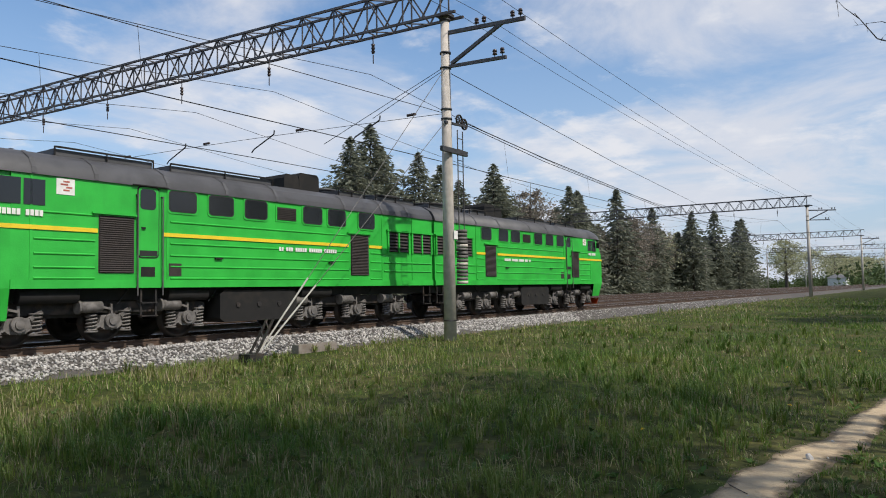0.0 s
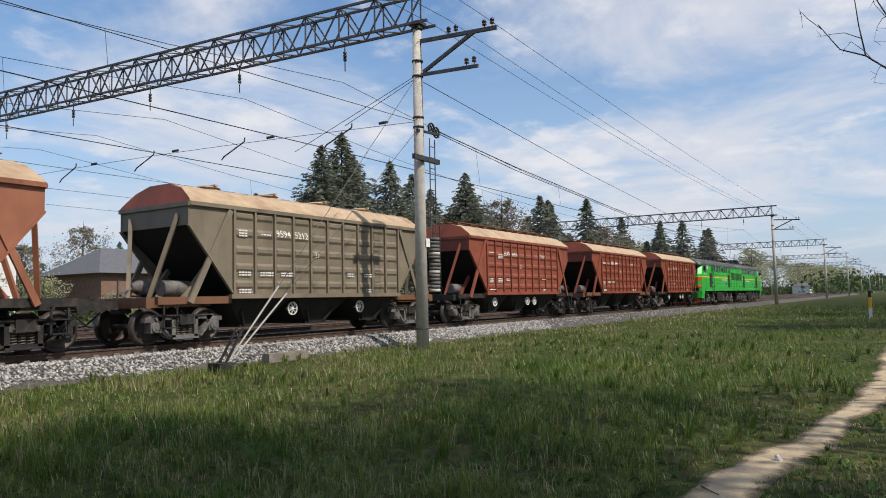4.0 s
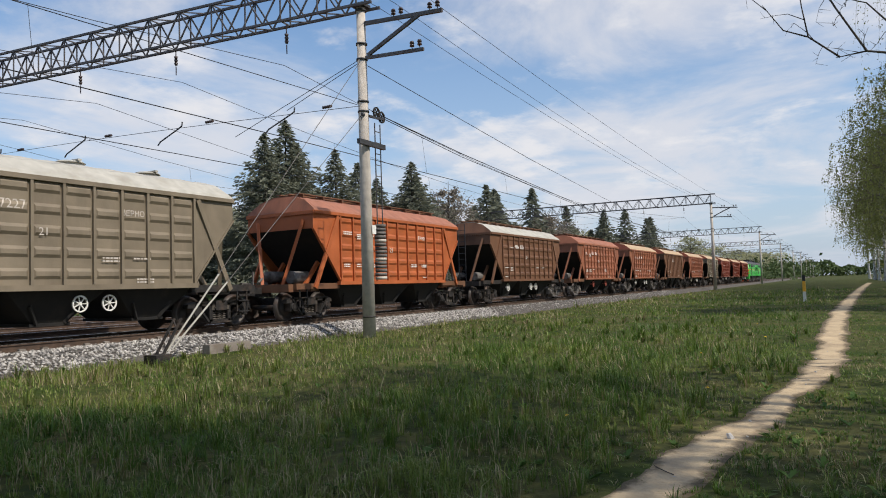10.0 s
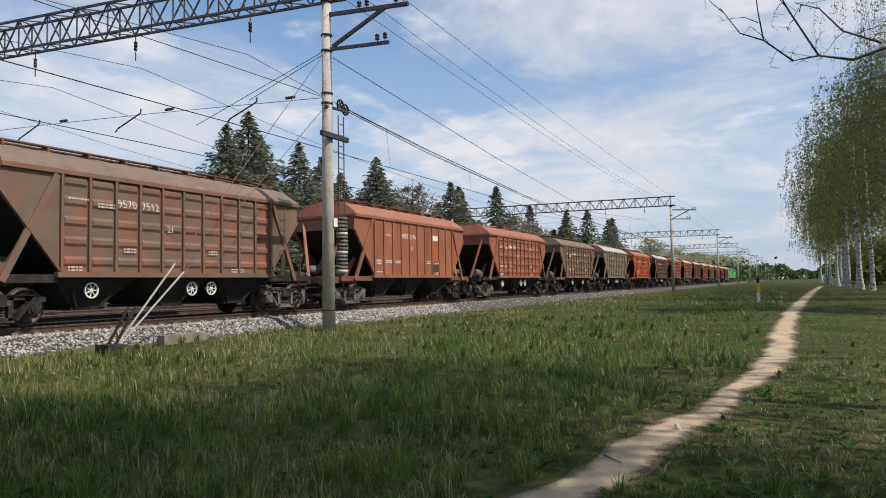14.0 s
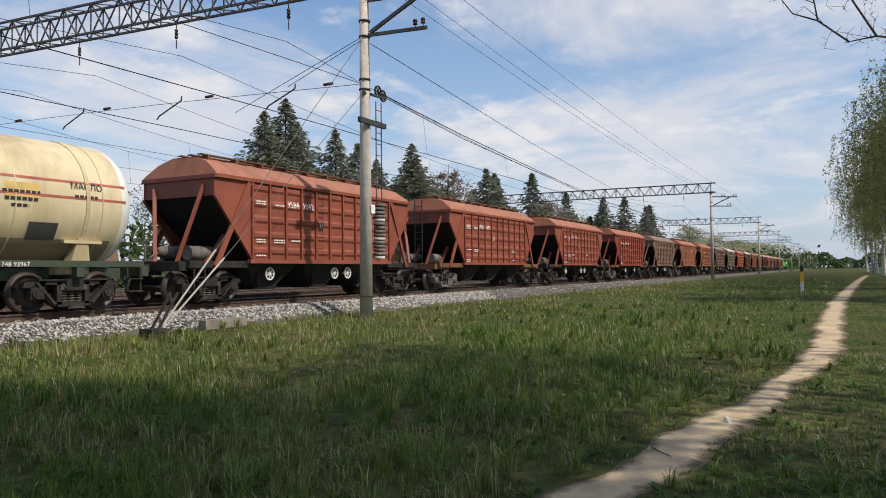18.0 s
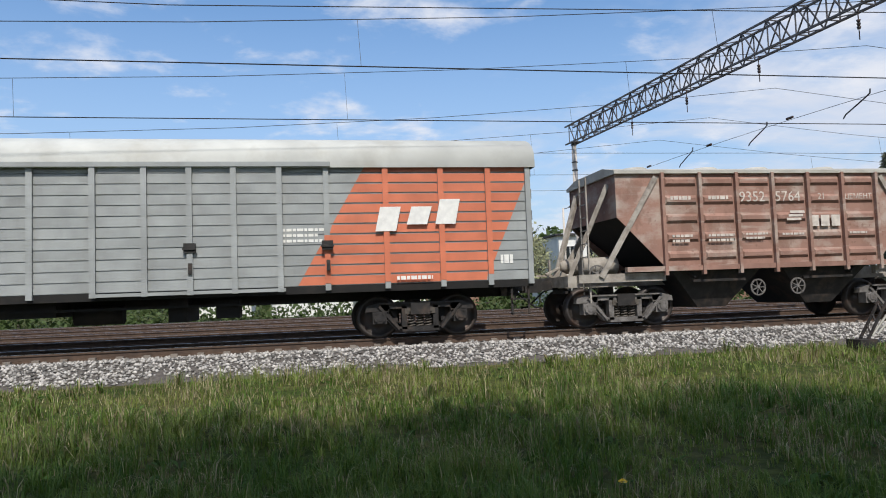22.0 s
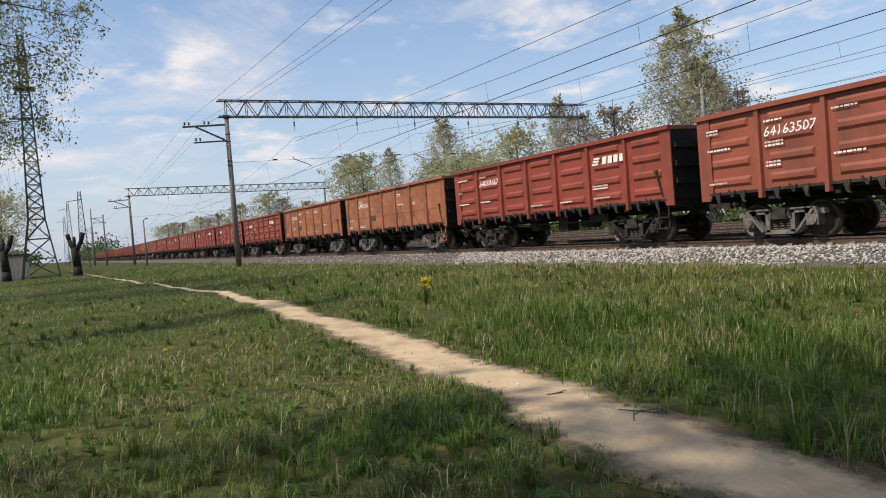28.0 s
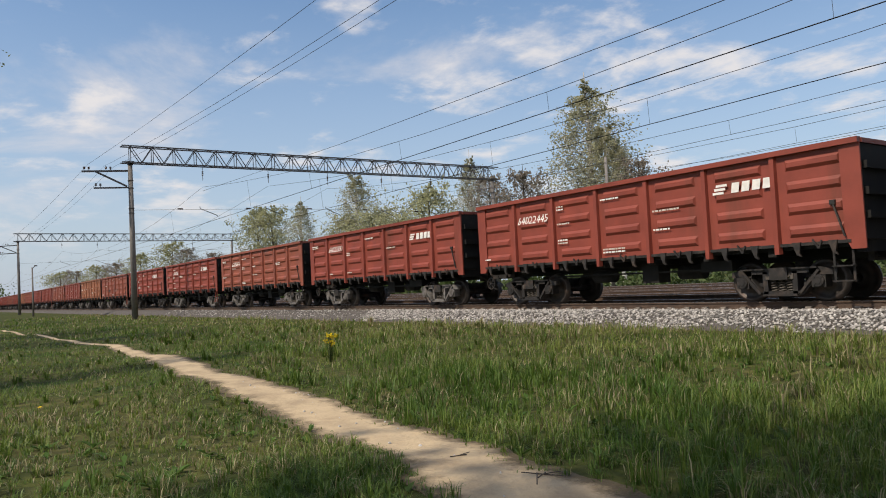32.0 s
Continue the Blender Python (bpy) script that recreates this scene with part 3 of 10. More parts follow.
# ---- running gear ----
def make_wheelset(r):
    def make(bm):
        prof = [(0.66, 0.10), (0.66, 0.24), (0.72, 0.20), (0.73, r - 0.09), (0.71, r - 0.07), (0.69, r + 0.028), (0.72, r + 0.03), (0.735, r + 0.005), (0.83, r - 0.004), (0.83, r - 0.075), (0.80, r - 0.085), (0.785, 0.21), (0.86, 0.17), (0.86, 0.10)]
        n = 28
        for s in (-1, 1):
            rings = [[bm.verts.new((q * math.cos(2 * math.pi * i / n), s * p, q * math.sin(2 * math.pi * i / n))) for i in range(n)] for p, q in prof]
            for a, b in zip(rings, rings[1:]):
                for i in range(n):
                    f = bm.faces.new((a[i], a[(i + 1) % n], b[(i + 1) % n], b[i]))
                    f.smooth = True
            # chalk and grease marks on the disc show that it turns
            for k in range(3):
                a = k * 2.1
                c, si = math.cos(a) * (r - 0.16), math.sin(a) * (r - 0.16)
                box(bm, c - 0.03, c + 0.03, s * 0.792 - 0.004, s * 0.792 + 0.004, si - 0.05, si + 0.05)
        cyl(bm, (0, -1.0, 0), (0, 1.0, 0), 0.085, n=12)
    return make


def prism(bm, pts, y0, y1, mi=0):
    """A plate of outline pts (x, z) between two depths."""
    a = [bm.verts.new((x, y0, z)) for x, z in pts]
    b = [bm.verts.new((x, y1, z)) for x, z in pts]
    n = len(pts)
    bm.faces.new(a).material_index = mi
    bm.faces.new(b[::-1]).material_index = mi
    for i in range(n):
        bm.faces.new((a[(i + 1) % n], a[i], b[i], b[(i + 1) % n])).material_index = mi


def make_side_frame(s):
    def make(bm):
        y0, y1 = s * 1.13, s * 0.93
        prism(bm, [(-0.98, 0.66), (0.98, 0.66), (0.90, 0.79), (-0.90, 0.79)], y0, y1)
        prism(bm, [(-0.42, 0.14), (0.42, 0.14), (0.52, 0.25), (-0.52, 0.25)], y0, y1)
        for q in (-1, 1):
            prism(bm, [(q * 1.24, 0.60), (q * 1.22, 0.72), (q * 0.96, 0.79), (q * 0.70, 0.79), (q * 0.72, 0.62)], y0, y1)
            prism(bm, [(q * 0.74, 0.42), (q * 0.88, 0.50), (q * 0.84, 0.70), (q * 0.70, 0.70)], y0, y1)
            prism(bm, [(q * 0.40, 0.15), (q * 0.55, 0.18), (q * 0.86, 0.52), (q * 0.74, 0.60)], y0, y1)
            prism(bm, [(q * 0.30, 0.18), (q * 0.42, 0.18), (q * 0.42, 0.72), (q * 0.30, 0.72)], y0, y1)
            beam(bm, (q * 0.93, s * 1.15, 0.72), (q * 0.48, s * 1.15, 0.20), 0.05, 0.06)
        beam(bm, (-0.90, s * 1.15, 0.775), (0.90, s * 1.15, 0.775), 0.05, 0.035)
        beam(bm, (-0.42, s * 1.15, 0.165), (0.42, s * 1.15, 0.165), 0.05, 0.05)
        bmesh.ops.recalc_face_normals(bm, faces=bm.faces)
    return make


def make_spring(bm):
    """One coil spring, a wound bar."""
    turns, seg = 5, 9
    rings = []
    for k in range(turns * seg + 1):
        a = 2 * math.pi * k / seg
        z = 0.22 + 0.31 * k / (turns * seg)
        rings.append([bm.verts.new(((0.075 + 0.020 * math.cos(b)) * math.cos(a), (0.075 + 0.020 * math.cos(b)) * math.sin(a), z + 0.020 * math.sin(b))) for b in (0, 1.571, 3.142, 4.712)])
    for p, q in zip(rings, rings[1:]):
        for i in range(4):
            bm.faces.new((p[i], p[(i + 1) % 4], q[(i + 1) % 4], q[i]))


def make_spring_cap(s):
    def make(bm):
        box(bm, -0.34, 0.34, s * 1.02 - 0.13, s * 1.02 + 0.13, 0.53, 0.66)
        box(bm, -0.26, 0.26, s * 1.02 - 0.17, s * 1.02 + 0.17, 0.585, 0.61)
    return make


def make_axle_box(s):
    def make(bm):
        box(bm, -0.16, 0.16, s * 1.02 - 0.15, s * 1.02 + 0.12, 0.33, 0.60)
        cyl(bm, (0, s * 1.10, 0.475), (0, s * 1.22, 0.475), 0.135, n=14)
        cyl(bm, (0, s * 1.21, 0.475), (0, s * 1.235, 0.475), 0.075, n=10)
        for a in range(4):
            c = math.pi / 4 + a * math.pi / 2
            cyl(bm, (0.105 * math.cos(c), s * 1.20, 0.475 + 0.105 * math.sin(c)), (0.105 * math.cos(c), s * 1.235, 0.475 + 0.105 * math.sin(c)), 0.02, n=6)
    return make


def make_bolster(bm):
    box(bm, -0.22, 0.22, -1.2, 1.2, 0.52, 0.80)
    cyl(bm, (0, 0, 0.75), (0, 0, 0.98), 0.20, n=12)
    for sx in (-0.55, 0.55):
        beam(bm, (sx, -1.0, 0.40), (sx, 1.0, 0.40), 0.10)
        for sy in (-0.79, 0.79):
            box(bm, sx - 0.07, sx + 0.07, sy - 0.06, sy + 0.06, 0.25, 0.62)


def bogie(parent, x, mat):
    b = shared("bolster", "bogie", parent, make_bolster, M["iron"], (x, 0, 0), "cast steel two-axle bogie with coil springs")
    for s in (-1, 1):
        shared(("frame", s), "side_frame", b, make_side_frame(s), M["iron"], override=mat)
        shared(("springcap", s), "bolster_end", b, make_spring_cap(s), M["spring"])
        for cx in (-0.19, 0.0, 0.19) if s < 0 else ():
            shared("spring", "coil_spring", b, make_spring, M["spring"], (cx, s * 1.02, 0))
        for ax in (-0.925, 0.925):
            shared(("box", s), "axle_box", b, make_axle_box(s), M["iron"], (ax, 0, 0), override=mat)
    for ax in (-0.925, 0.925):
        w = shared("wheelset", "wheelset", b, make_wheelset(0.475), M["wheel"])
        w.matrix_parent_inverse = Matrix.Translation((ax, 0, 0.475))
        WHEELS.append((w, 0.475))
    return b


def make_coupler(bm):
    box(bm, -0.55, 0.10, -0.12, 0.12, 0.95, 1.17)
    box(bm, 0.05, 0.36, -0.22, 0.20, 0.90, 1.22)
    box(bm, 0.30, 0.50, -0.20, -0.04, 0.93, 1.20)
    box(bm, -0.60, -0.45, -0.35, 0.35, 0.85, 1.25)


def make_hose(bm):
    pts = [(-0.5, -0.32, 1.0), (-0.2, -0.34, 0.92), (0.05, -0.35, 0.70), (0.25, -0.34, 0.55), (0.42, -0.33, 0.52)]
    for a, b in zip(pts, pts[1:]):
        beam(bm, a, b, 0.045, sides=6)


def ends_gear(parent, half):
    for s in (1, -1):
        m = Matrix.Translation((s * (half - 0.42), 0, 0)) @ Matrix.Rotation(0 if s > 0 else math.pi, 4, "Z")
        shared("coupler", "coupler", parent, make_coupler, M["iron"], m, "heavy automatic coupler")
        shared("hose", "brake_hose", parent, make_hose, M["black"], m)


def make_handwheel(bm):
    n = 20
    for r0 in (0.19,):
        ring = [(r0 * math.cos(2 * math.pi * i / n), r0 * math.sin(2 * math.pi * i / n)) for i in range(n)]
        for i in range(n):
            a, b = ring[i], ring[(i + 1) % n]
            beam(bm, (a[0], 0, a[1]), (b[0], 0, b[1]), 0.035, 0.035)
    for i in range(7):
        c = 2 * math.pi * i / 7
        beam(bm, (0.03 * math.cos(c), 0, 0.03 * math.sin(c)), (0.19 * math.cos(c), 0, 0.19 * math.sin(c)), 0.03, 0.02)
    cyl(bm, (0, -0.03, 0), (0, 0.25, 0), 0.04, n=8)


def ribbed_panel(bm, w, h, rows, depth=0.045, y=0.0, fill=0.86, thick=0.03):
    """A pressed sheet w wide and h high with level swellings, its outer face at -y."""
    z = 0.0
    step = h / rows
    flat = step * 0.48
    bx = w * fill / 2

    def quad(a, b, c, d):
        bm.faces.new([bm.verts.new(p) for p in (a, b, c, d)])
    X0, X1 = -w / 2, w / 2
    for k in range(rows):
        z0 = k * step
        zf = z0 + flat * 0.55
        z1 = zf + step - flat
        zt = z0 + step
        yb = y - depth
        quad((X0, y, z0), (X1, y, z0), (X1, y, zf), (X0, y, zf))
        quad((X0, y, z1), (X1, y, z1), (X1, y, zt), (X0, y, zt))
        quad((X0, y, zf), (-bx, y, zf), (-bx, y, z1), (X0, y, z1))
        quad((bx, y, zf), (X1, y, zf), (X1, y, z1), (bx, y, z1))
        i = 0.05
        zm0, zm1 = zf + (z1 - zf) * 0.30, zf + (z1 - zf) * 0.70
        P = [(-bx, y, zf), (bx, y, zf), (bx, y, z1), (-bx, y, z1)]
        Q = [(-bx + i, yb, zm0), (bx - i, yb, zm0), (bx - i, yb, zm1), (-bx + i, yb, zm1)]
        quad(*Q)
        for j in range(4):
            quad(P[j], P[(j + 1) % 4], Q[(j + 1) % 4], Q[j])
    bmesh.ops.remove_doubles(bm, verts=bm.verts, dist=0.0005)


def plank_panel(bm, w, h, rows, y=0.0):
    """A flat sheet pressed with narrow level seams."""
    step = h / rows
    prof = []
    for k in range(rows):
        z0, z1 = k * step, (k + 1) * step
        prof += [(y + 0.012, z0), (y + 0.012, z0 + 0.014), (y - 0.018, z0 + 0.022), (y - 0.006, (z0 + z1) / 2), (y - 0.018, z1 - 0.022), (y + 0.012, z1 - 0.014)]
    prof.append((y + 0.012, h))
    a = [bm.verts.new((-w / 2, p, z)) for p, z in prof]
    b = [bm.verts.new((w / 2, p, z)) for p, z in prof]
    for i in range(len(prof) - 1):
        bm.faces.new((a[i], b[i], b[i + 1], a[i + 1]))


def flat_panel(bm, w, h):
    """A slightly dished flat sheet lapped over a lower one a third of the way up."""
    prof = [(0.0, 0.0), (-0.006, h * 0.17), (-0.004, h * 0.345), (-0.016, h * 0.35), (-0.020, h * 0.66), (-0.012, h - 0.02), (0.004, h)]
    a = [bm.verts.new((-w / 2, p, z)) for p, z in prof]
    b = [bm.verts.new((w / 2, p, z)) for p, z in prof]
    for i in range(len(prof) - 1):
        bm.faces.new((a[i], b[i], b[i + 1], a[i + 1]))


# ---- grain hopper ----
H_L, H_E, H_B = 14.72, 5.45, 3.92          # length, half the eaves, half the straight side
H_S, H_T = 1.32, 3.80                      # sill and eaves


def make_hopper_end(s, sy):
    """A sloping end sheet (sy 0), or the side sheet beside it."""
    def make(bm):
        if sy:
            y = sy * 1.50
            pts = [(H_B, H_S), (H_E, H_T - 0.62), (H_E, H_T), (H_B, H_T)]
            a = [bm.verts.new((s * x, y, z)) for x, z in pts]
            b = [bm.verts.new((s * x, y - sy * 0.03, z)) for x, z in pts]
            bm.faces.new(a); bm.faces.new(b[::-1])
            for i in range(4):
                bm.faces.new((a[i], a[(i + 1) % 4], b[(i + 1) % 4], b[i]))
            # folded lip along the slope
            beam(bm, (s * H_B, y, H_S), (s * H_E, y, H_T - 0.62), 0.10, 0.05)
            bmesh.ops.recalc_face_normals(bm, faces=bm.faces)
            return
        v = [bm.verts.new(p) for p in ((s * (H_E - 0.02), -1.48, H_T - 0.62), (s * (H_E - 0.02), 1.48, H_T - 0.62), (s * (H_E - 0.02), 1.48, H_T), (s * (H_E - 0.02), -1.48, H_T))]
        bm.faces.new(v)
        beam(bm, (s * H_E, -1.55, H_T - 0.05), (s * H_E, 1.55, H_T - 0.05), 0.08, 0.12)
        bmesh.ops.recalc_face_normals(bm, faces=bm.faces)
    return make


def make_hopper_slope(s):
    """The dark sloping floor of an end bin."""
    def make(bm):
        v = [bm.verts.new(p) for p in ((s * (H_E - 0.04), -1.46, H_T - 0.62), (s * (H_E - 0.04), 1.46, H_T - 0.62), (s * (H_B - 0.9), 1.46, H_S - 0.15), (s * (H_B - 0.9), -1.46, H_S - 0.15))]
        w = [bm.verts.new(q.co + Vector((-s * 0.03, 0, 0.06))) for q in v]
        bm.faces.new(v); bm.faces.new(w[::-1])
        for i in range(4):
            bm.faces.new((v[i], v[(i + 1) % 4], w[(i + 1) % 4], w[i]))
        bmesh.ops.recalc_face_normals(bm, faces=bm.faces)
    return make


def make_hopper_strut(s, sy, k):
    a, b, w, h = (((5.35, 1.46, 1.10), (4.05, 1.545, H_T - 0.12), 0.07, 0.16), ((5.9, 0.45, 1.2), (H_E - 0.02, 1.05, H_T - 0.3), 0.11, 0.11), ((5.1, 0.75, 1.15), (4.35, 0.8, 2.05), 0.10, 0.14))[k]
    return lambda bm: beam(bm, (s * a[0], sy * a[1], a[2]), (s * b[0], sy * b[1], b[2]), w, h)


def make_hopper_roof(bm):
    prof = [(1.57, H_T), (1.50, H_T + 0.10), (1.02, H_T + 0.44), (0.45, H_T + 0.60), (-0.45, H_T + 0.60), (-1.02, H_T + 0.44), (-1.50, H_T + 0.10), (-1.57, H_T)]
    xs = [-H_E] + [-H_E + 0.2 + i * (2 * H_E - 0.4) / 26 for i in range(27)] + [H_E]
    rows = []
    for i, x in enumerate(xs):
        up = 0.022 if i % 2 else 0.0
        pull = 0.34 if abs(x) > H_E - 0.1 else 0.0
        rows.append([bm.verts.new((x - math.copysign(pull * (z - H_T), x), y, z + (up if 0 < k < 7 else 0))) for k, (y, z) in enumerate(prof)])
    for a, b in zip(rows, rows[1:]):
        for k in range(len(prof) - 1):
            bm.faces.new((a[k], a[k + 1], b[k + 1], b[k]))
    bm.faces.new(rows[0][::-1]).material_index = 1
    bm.faces.new(rows[-1]).material_index = 1
    bm.faces.new([r for r in (rows[0][0], rows[0][-1], rows[-1][-1], rows[-1][0])])
    bmesh.ops.recalc_face_normals(bm, faces=bm.faces)


def make_running_board(bm):
    z = H_T + 0.72
    for y in (-0.42, 0.0, 0.42):
        box(bm, -H_E + 0.45, H_E - 0.45, y - 0.10, y + 0.10, z, z + 0.035)
    n = 9
    for i in range(n):
        x = -H_E + 0.7 + i * (2 * H_E - 1.4) / (n - 1)
        box(bm, x - 0.03, x + 0.03, -0.55, 0.55, z - 0.13, z)


def make_hatch(bm):
    cyl(bm, (0, 0, H_T + 0.52), (0, 0, H_T + 0.70), 0.34, n=16)
    cyl(bm, (0, 0, H_T + 0.70), (0, 0, H_T + 0.76), 0.39, 0.30, n=16)
    box(bm, -0.05, 0.05, -0.42, 0.42, H_T + 0.74, H_T + 0.79)


def make_hopper_bins(bm):
    """A black outlet bin under the floor."""
    for cx in (0.0,):
        top = [(cx - 1.35, -1.40, 1.30), (cx + 1.35, -1.40, 1.30), (cx + 1.35, 1.40, 1.30), (cx - 1.35, 1.40, 1.30)]
        bot = [(cx - 0.42, -0.95, 0.42), (cx + 0.42, -0.95, 0.42), (cx + 0.42, 0.95, 0.42), (cx - 0.42, 0.95, 0.42)]
        a = [bm.verts.new(p) for p in top]
        b = [bm.verts.new(p) for p in bot]
        bm.faces.new(a); bm.faces.new(b)
        for i in range(4):
            bm.faces.new((a[i], a[(i + 1) % 4], b[(i + 1) % 4], b[i]))
        box(bm, cx - 0.5, cx + 0.5, -1.0, 1.0, 0.36, 0.44)
        for q in (-1, 1):
            beam(bm, (cx + q * 0.62, -1.20, 0.85), (cx + q * 0.35, -1.0, 0.42), 0.05, 0.09)
    bmesh.ops.recalc_face_normals(bm, faces=bm.faces)


def hopper_platform(e, mat):
    """The open end platforms, beam by beam."""
    for s in (1, -1):
        x0, x1 = sorted((s * 3.6, s * 6.4))
        x2, x3 = sorted((s * 3.9, s * 6.3))
        shared(("hbuf", s), "buffer_beam", e, lambda bm: box(bm, s * 6.45 - 0.12, s * 6.45 + 0.12, -1.30, 1.30, 0.98, 1.24), M["iron"], override=mat)
        shared(("hbol", s), "bolster_beam", e, lambda bm: box(bm, s * 5.25 - 0.2, s * 5.25 + 0.2, -1.35, 1.35, 1.0, 1.2), M["iron"], override=mat)
        for q in (-1, 1):
            shared(("hcentre", s, q), "centre_sill", e, lambda bm: box(bm, x0, x1, q * 0.32 - 0.09, q * 0.32 + 0.09, 0.98, 1.26), M["iron"], override=mat)
            shared(("hside", s, q), "side_sill", e, lambda bm: box(bm, x2, x3, q * 1.35 - 0.07, q * 1.35 + 0.07, 1.06, 1.26), M["iron"], override=mat)


def brake_gear(e, mat, at):
    """Air cylinder, reservoir, valve and rods on the end platform."""
    shared("bcyl", "brake_cylinder", e, lambda bm: (cyl(bm, (4.75, -0.55, 1.55), (5.55, -0.55, 1.55), 0.20, n=14), cyl(bm, (5.55, -0.55, 1.55), (5.75, -0.55, 1.55), 0.20, 0.10, n=14), beam(bm, (5.7, -0.55, 1.55), (6.2, -0.35, 1.35), 0.05)), M["iron_dusty"], at, override=mat)
    shared("bres", "air_reservoir", e, lambda bm: cyl(bm, (4.7, 0.55, 1.50), (5.6, 0.55, 1.50), 0.22, n=14), M["iron_dusty"], at, override=mat)
    shared("bvalve", "brake_valve", e, lambda bm: box(bm, 5.0, 5.3, -0.95, -0.75, 1.26, 1.62), M["iron_dusty"], at, override=mat)
    shared("brod", "brake_rod", e, lambda bm: beam(bm, (4.6, -1.1, 1.3), (6.2, -1.15, 1.34), 0.045), M["iron_dusty"], at, override=mat)
    shared("blever", "brake_lever", e, lambda bm: beam(bm, (5.9, -0.9, 1.26), (5.9, -0.9, 1.75), 0.05), M["iron_dusty"], at, override=mat)


def make_ladder(bm, x0=0.0, z0=1.2, z1=4.3, dx=0.0):
    for y in (-0.2, 0.2):
        beam(bm, (x0, y, z0), (x0 + dx, y, z1), 0.035)
    n = int((z1 - z0) / 0.32)
    for i in range(1, n + 1):
        t = i / (n + 1)
        beam(bm, (x0 + dx * t, -0.2, z0 + (z1 - z0) * t), (x0 + dx * t, 0.2, z0 + (z1 - z0) * t), 0.025)


def make_step(bm):
    for x in (-0.2, 0.2):
        beam(bm, (x, 0, 1.1), (x, 0, 0.42), 0.03, 0.05)
    for z in (0.44, 0.76):
        box(bm, -0.22, 0.22, -0.10, 0.08, z, z + 0.03)


def hopper(number, colour, roof, kind, label, seed, dusty=False, small="", wheels="white_mark"):
    e = empty("grain_hopper")
    tagged(e, label, "hopper wagon", "grain hoppers of the train")
    rnd = random.Random(seed)
    P = PAINT[colour]
    cols = 10
    w = 2 * H_B / cols
    for i in range(cols):
        x = -H_B + (i + 0.5) * w
        if kind == "smooth":
            def mk(bm):
                box(bm, -w / 2, w / 2, -0.02, 0.02, 0, H_T - H_S)
        else:
            def mk(bm):
                ribbed_panel(bm, w, H_T - H_S, 5 if kind != "hatch" else 5)
        shared(("hpanel", kind == "smooth"), "side_panel", e, mk, P, (x, -1.50, H_S), override=P)
    # ribs, eaves rail and sill of the near side
    for i in range(cols + 1):
        x = -H_B + i * w
        shared("hrib", "rib", e, lambda bm: box(bm, -0.035, 0.035, -0.075, 0.0, 0, H_T - H_S), P, (x, -1.50, H_S), override=P)
    shared("hsill", "sill", e, lambda bm: (box(bm, -H_B - 0.1, H_B + 0.1, -1.57, -1.42, H_S - 0.13, H_S), box(bm, -H_B - 0.1, H_B + 0.1, 1.42, 1.57, H_S - 0.13, H_S)), P, override=P)
    shared("heave", "eaves_rail", e, lambda bm: (box(bm, -H_E, H_E, -1.585, -1.49, H_T - 0.09, H_T + 0.02), box(bm, -H_E, H_E, 1.49, 1.585, H_T - 0.09, H_T + 0.02)), P, override=P)
    shared("hfar", "side_wall", e, lambda bm: box(bm, -H_B, H_B, 1.46, 1.50, H_S, H_T), P, override=P)
    for s in (1, -1):
        shared(("hend", s), "end_sheet", e, make_hopper_end(s, 0), P, override=P)
        # the shade of the end recess is put into the slope's colour
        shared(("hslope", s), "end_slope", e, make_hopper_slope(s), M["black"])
        for sy in (-1, 1):
            shared(("hwing", s, sy), "side_wing", e, make_hopper_end(s, sy), P, override=P)
            for k in range(3):
                shared(("hstrut", s, sy, k), "strut", e, make_hopper_strut(s, sy, k), P, override=P)
    ro = shared(("hroof", roof), "roof", e, make_hopper_roof, [M[roof], P])
    if kind == "hatch":
        for x in (-3.6, -1.2, 1.2, 3.6):
            shared(("hatch", roof), "loading_hatch", e, make_hatch, M[roof], (x, 0, 0))
    else:
        shared("hboard", "running_board", e, make_running_board, PAINT["brown"], override=PAINT["brown"])
    for x in (-2.75, 0.0, 2.75):
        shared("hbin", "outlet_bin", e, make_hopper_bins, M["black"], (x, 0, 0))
    pl = M["iron_dusty"] if dusty else (M["iron"] if seed % 2 else PAINT["brown"])
    hopper_platform(e, pl)
    brake_gear(e, M["iron_dusty"], Matrix.Rotation(math.pi, 4, "Z"))
    if seed % 3 == 0:
        shared("hladder", "ladder", e, make_ladder, M["steel_dark"], (-5.62, 0.1, 0))
    for x in (-5.9, 5.9):
        shared("step", "footstep", e, make_step, M["iron"], (x, -1.38, 0))
    if seed % 4 != 2:
        for x in (-2.9, 0.55, 1.35) if seed % 2 else (-1.4, 1.9):
            shared("hwheel", "handwheel", e, make_handwheel, M["white_mark"], (x, -1.32, 0.86), override=M[wheels])
    for x in (-5.25, 5.25):
        bogie(e, x, M["iron_dusty"] if rnd.random() < 0.4 else M["iron"])
    ends_gear(e, H_L / 2)
    yy = -1.548 if kind != "smooth" else -1.523
    wm = M["white_mark"] if rnd.random() < 0.7 else M["grey_mark"]
    if number:
        if kind == "smooth":
            marks(number[:4], 0.31, wm, e, (-1.51, yy, 3.0), name="wagon_number")
            marks(number[4:], 0.31, wm, e, (-0.73, yy, 3.0), name="wagon_number")
        else:
            rb = (H_S, (H_T - H_S) / 5, 0.045)
            marks(number[:4], 0.31, wm, e, (-2.29, yy, 3.03), name="wagon_number", ribs=rb)
            marks(number[4:], 0.31, wm, e, (-1.51, yy, 3.03), name="wagon_number", ribs=rb)
    marks("21", 0.26, wm, e, (-0.62, yy, 2.46), name="class_mark")
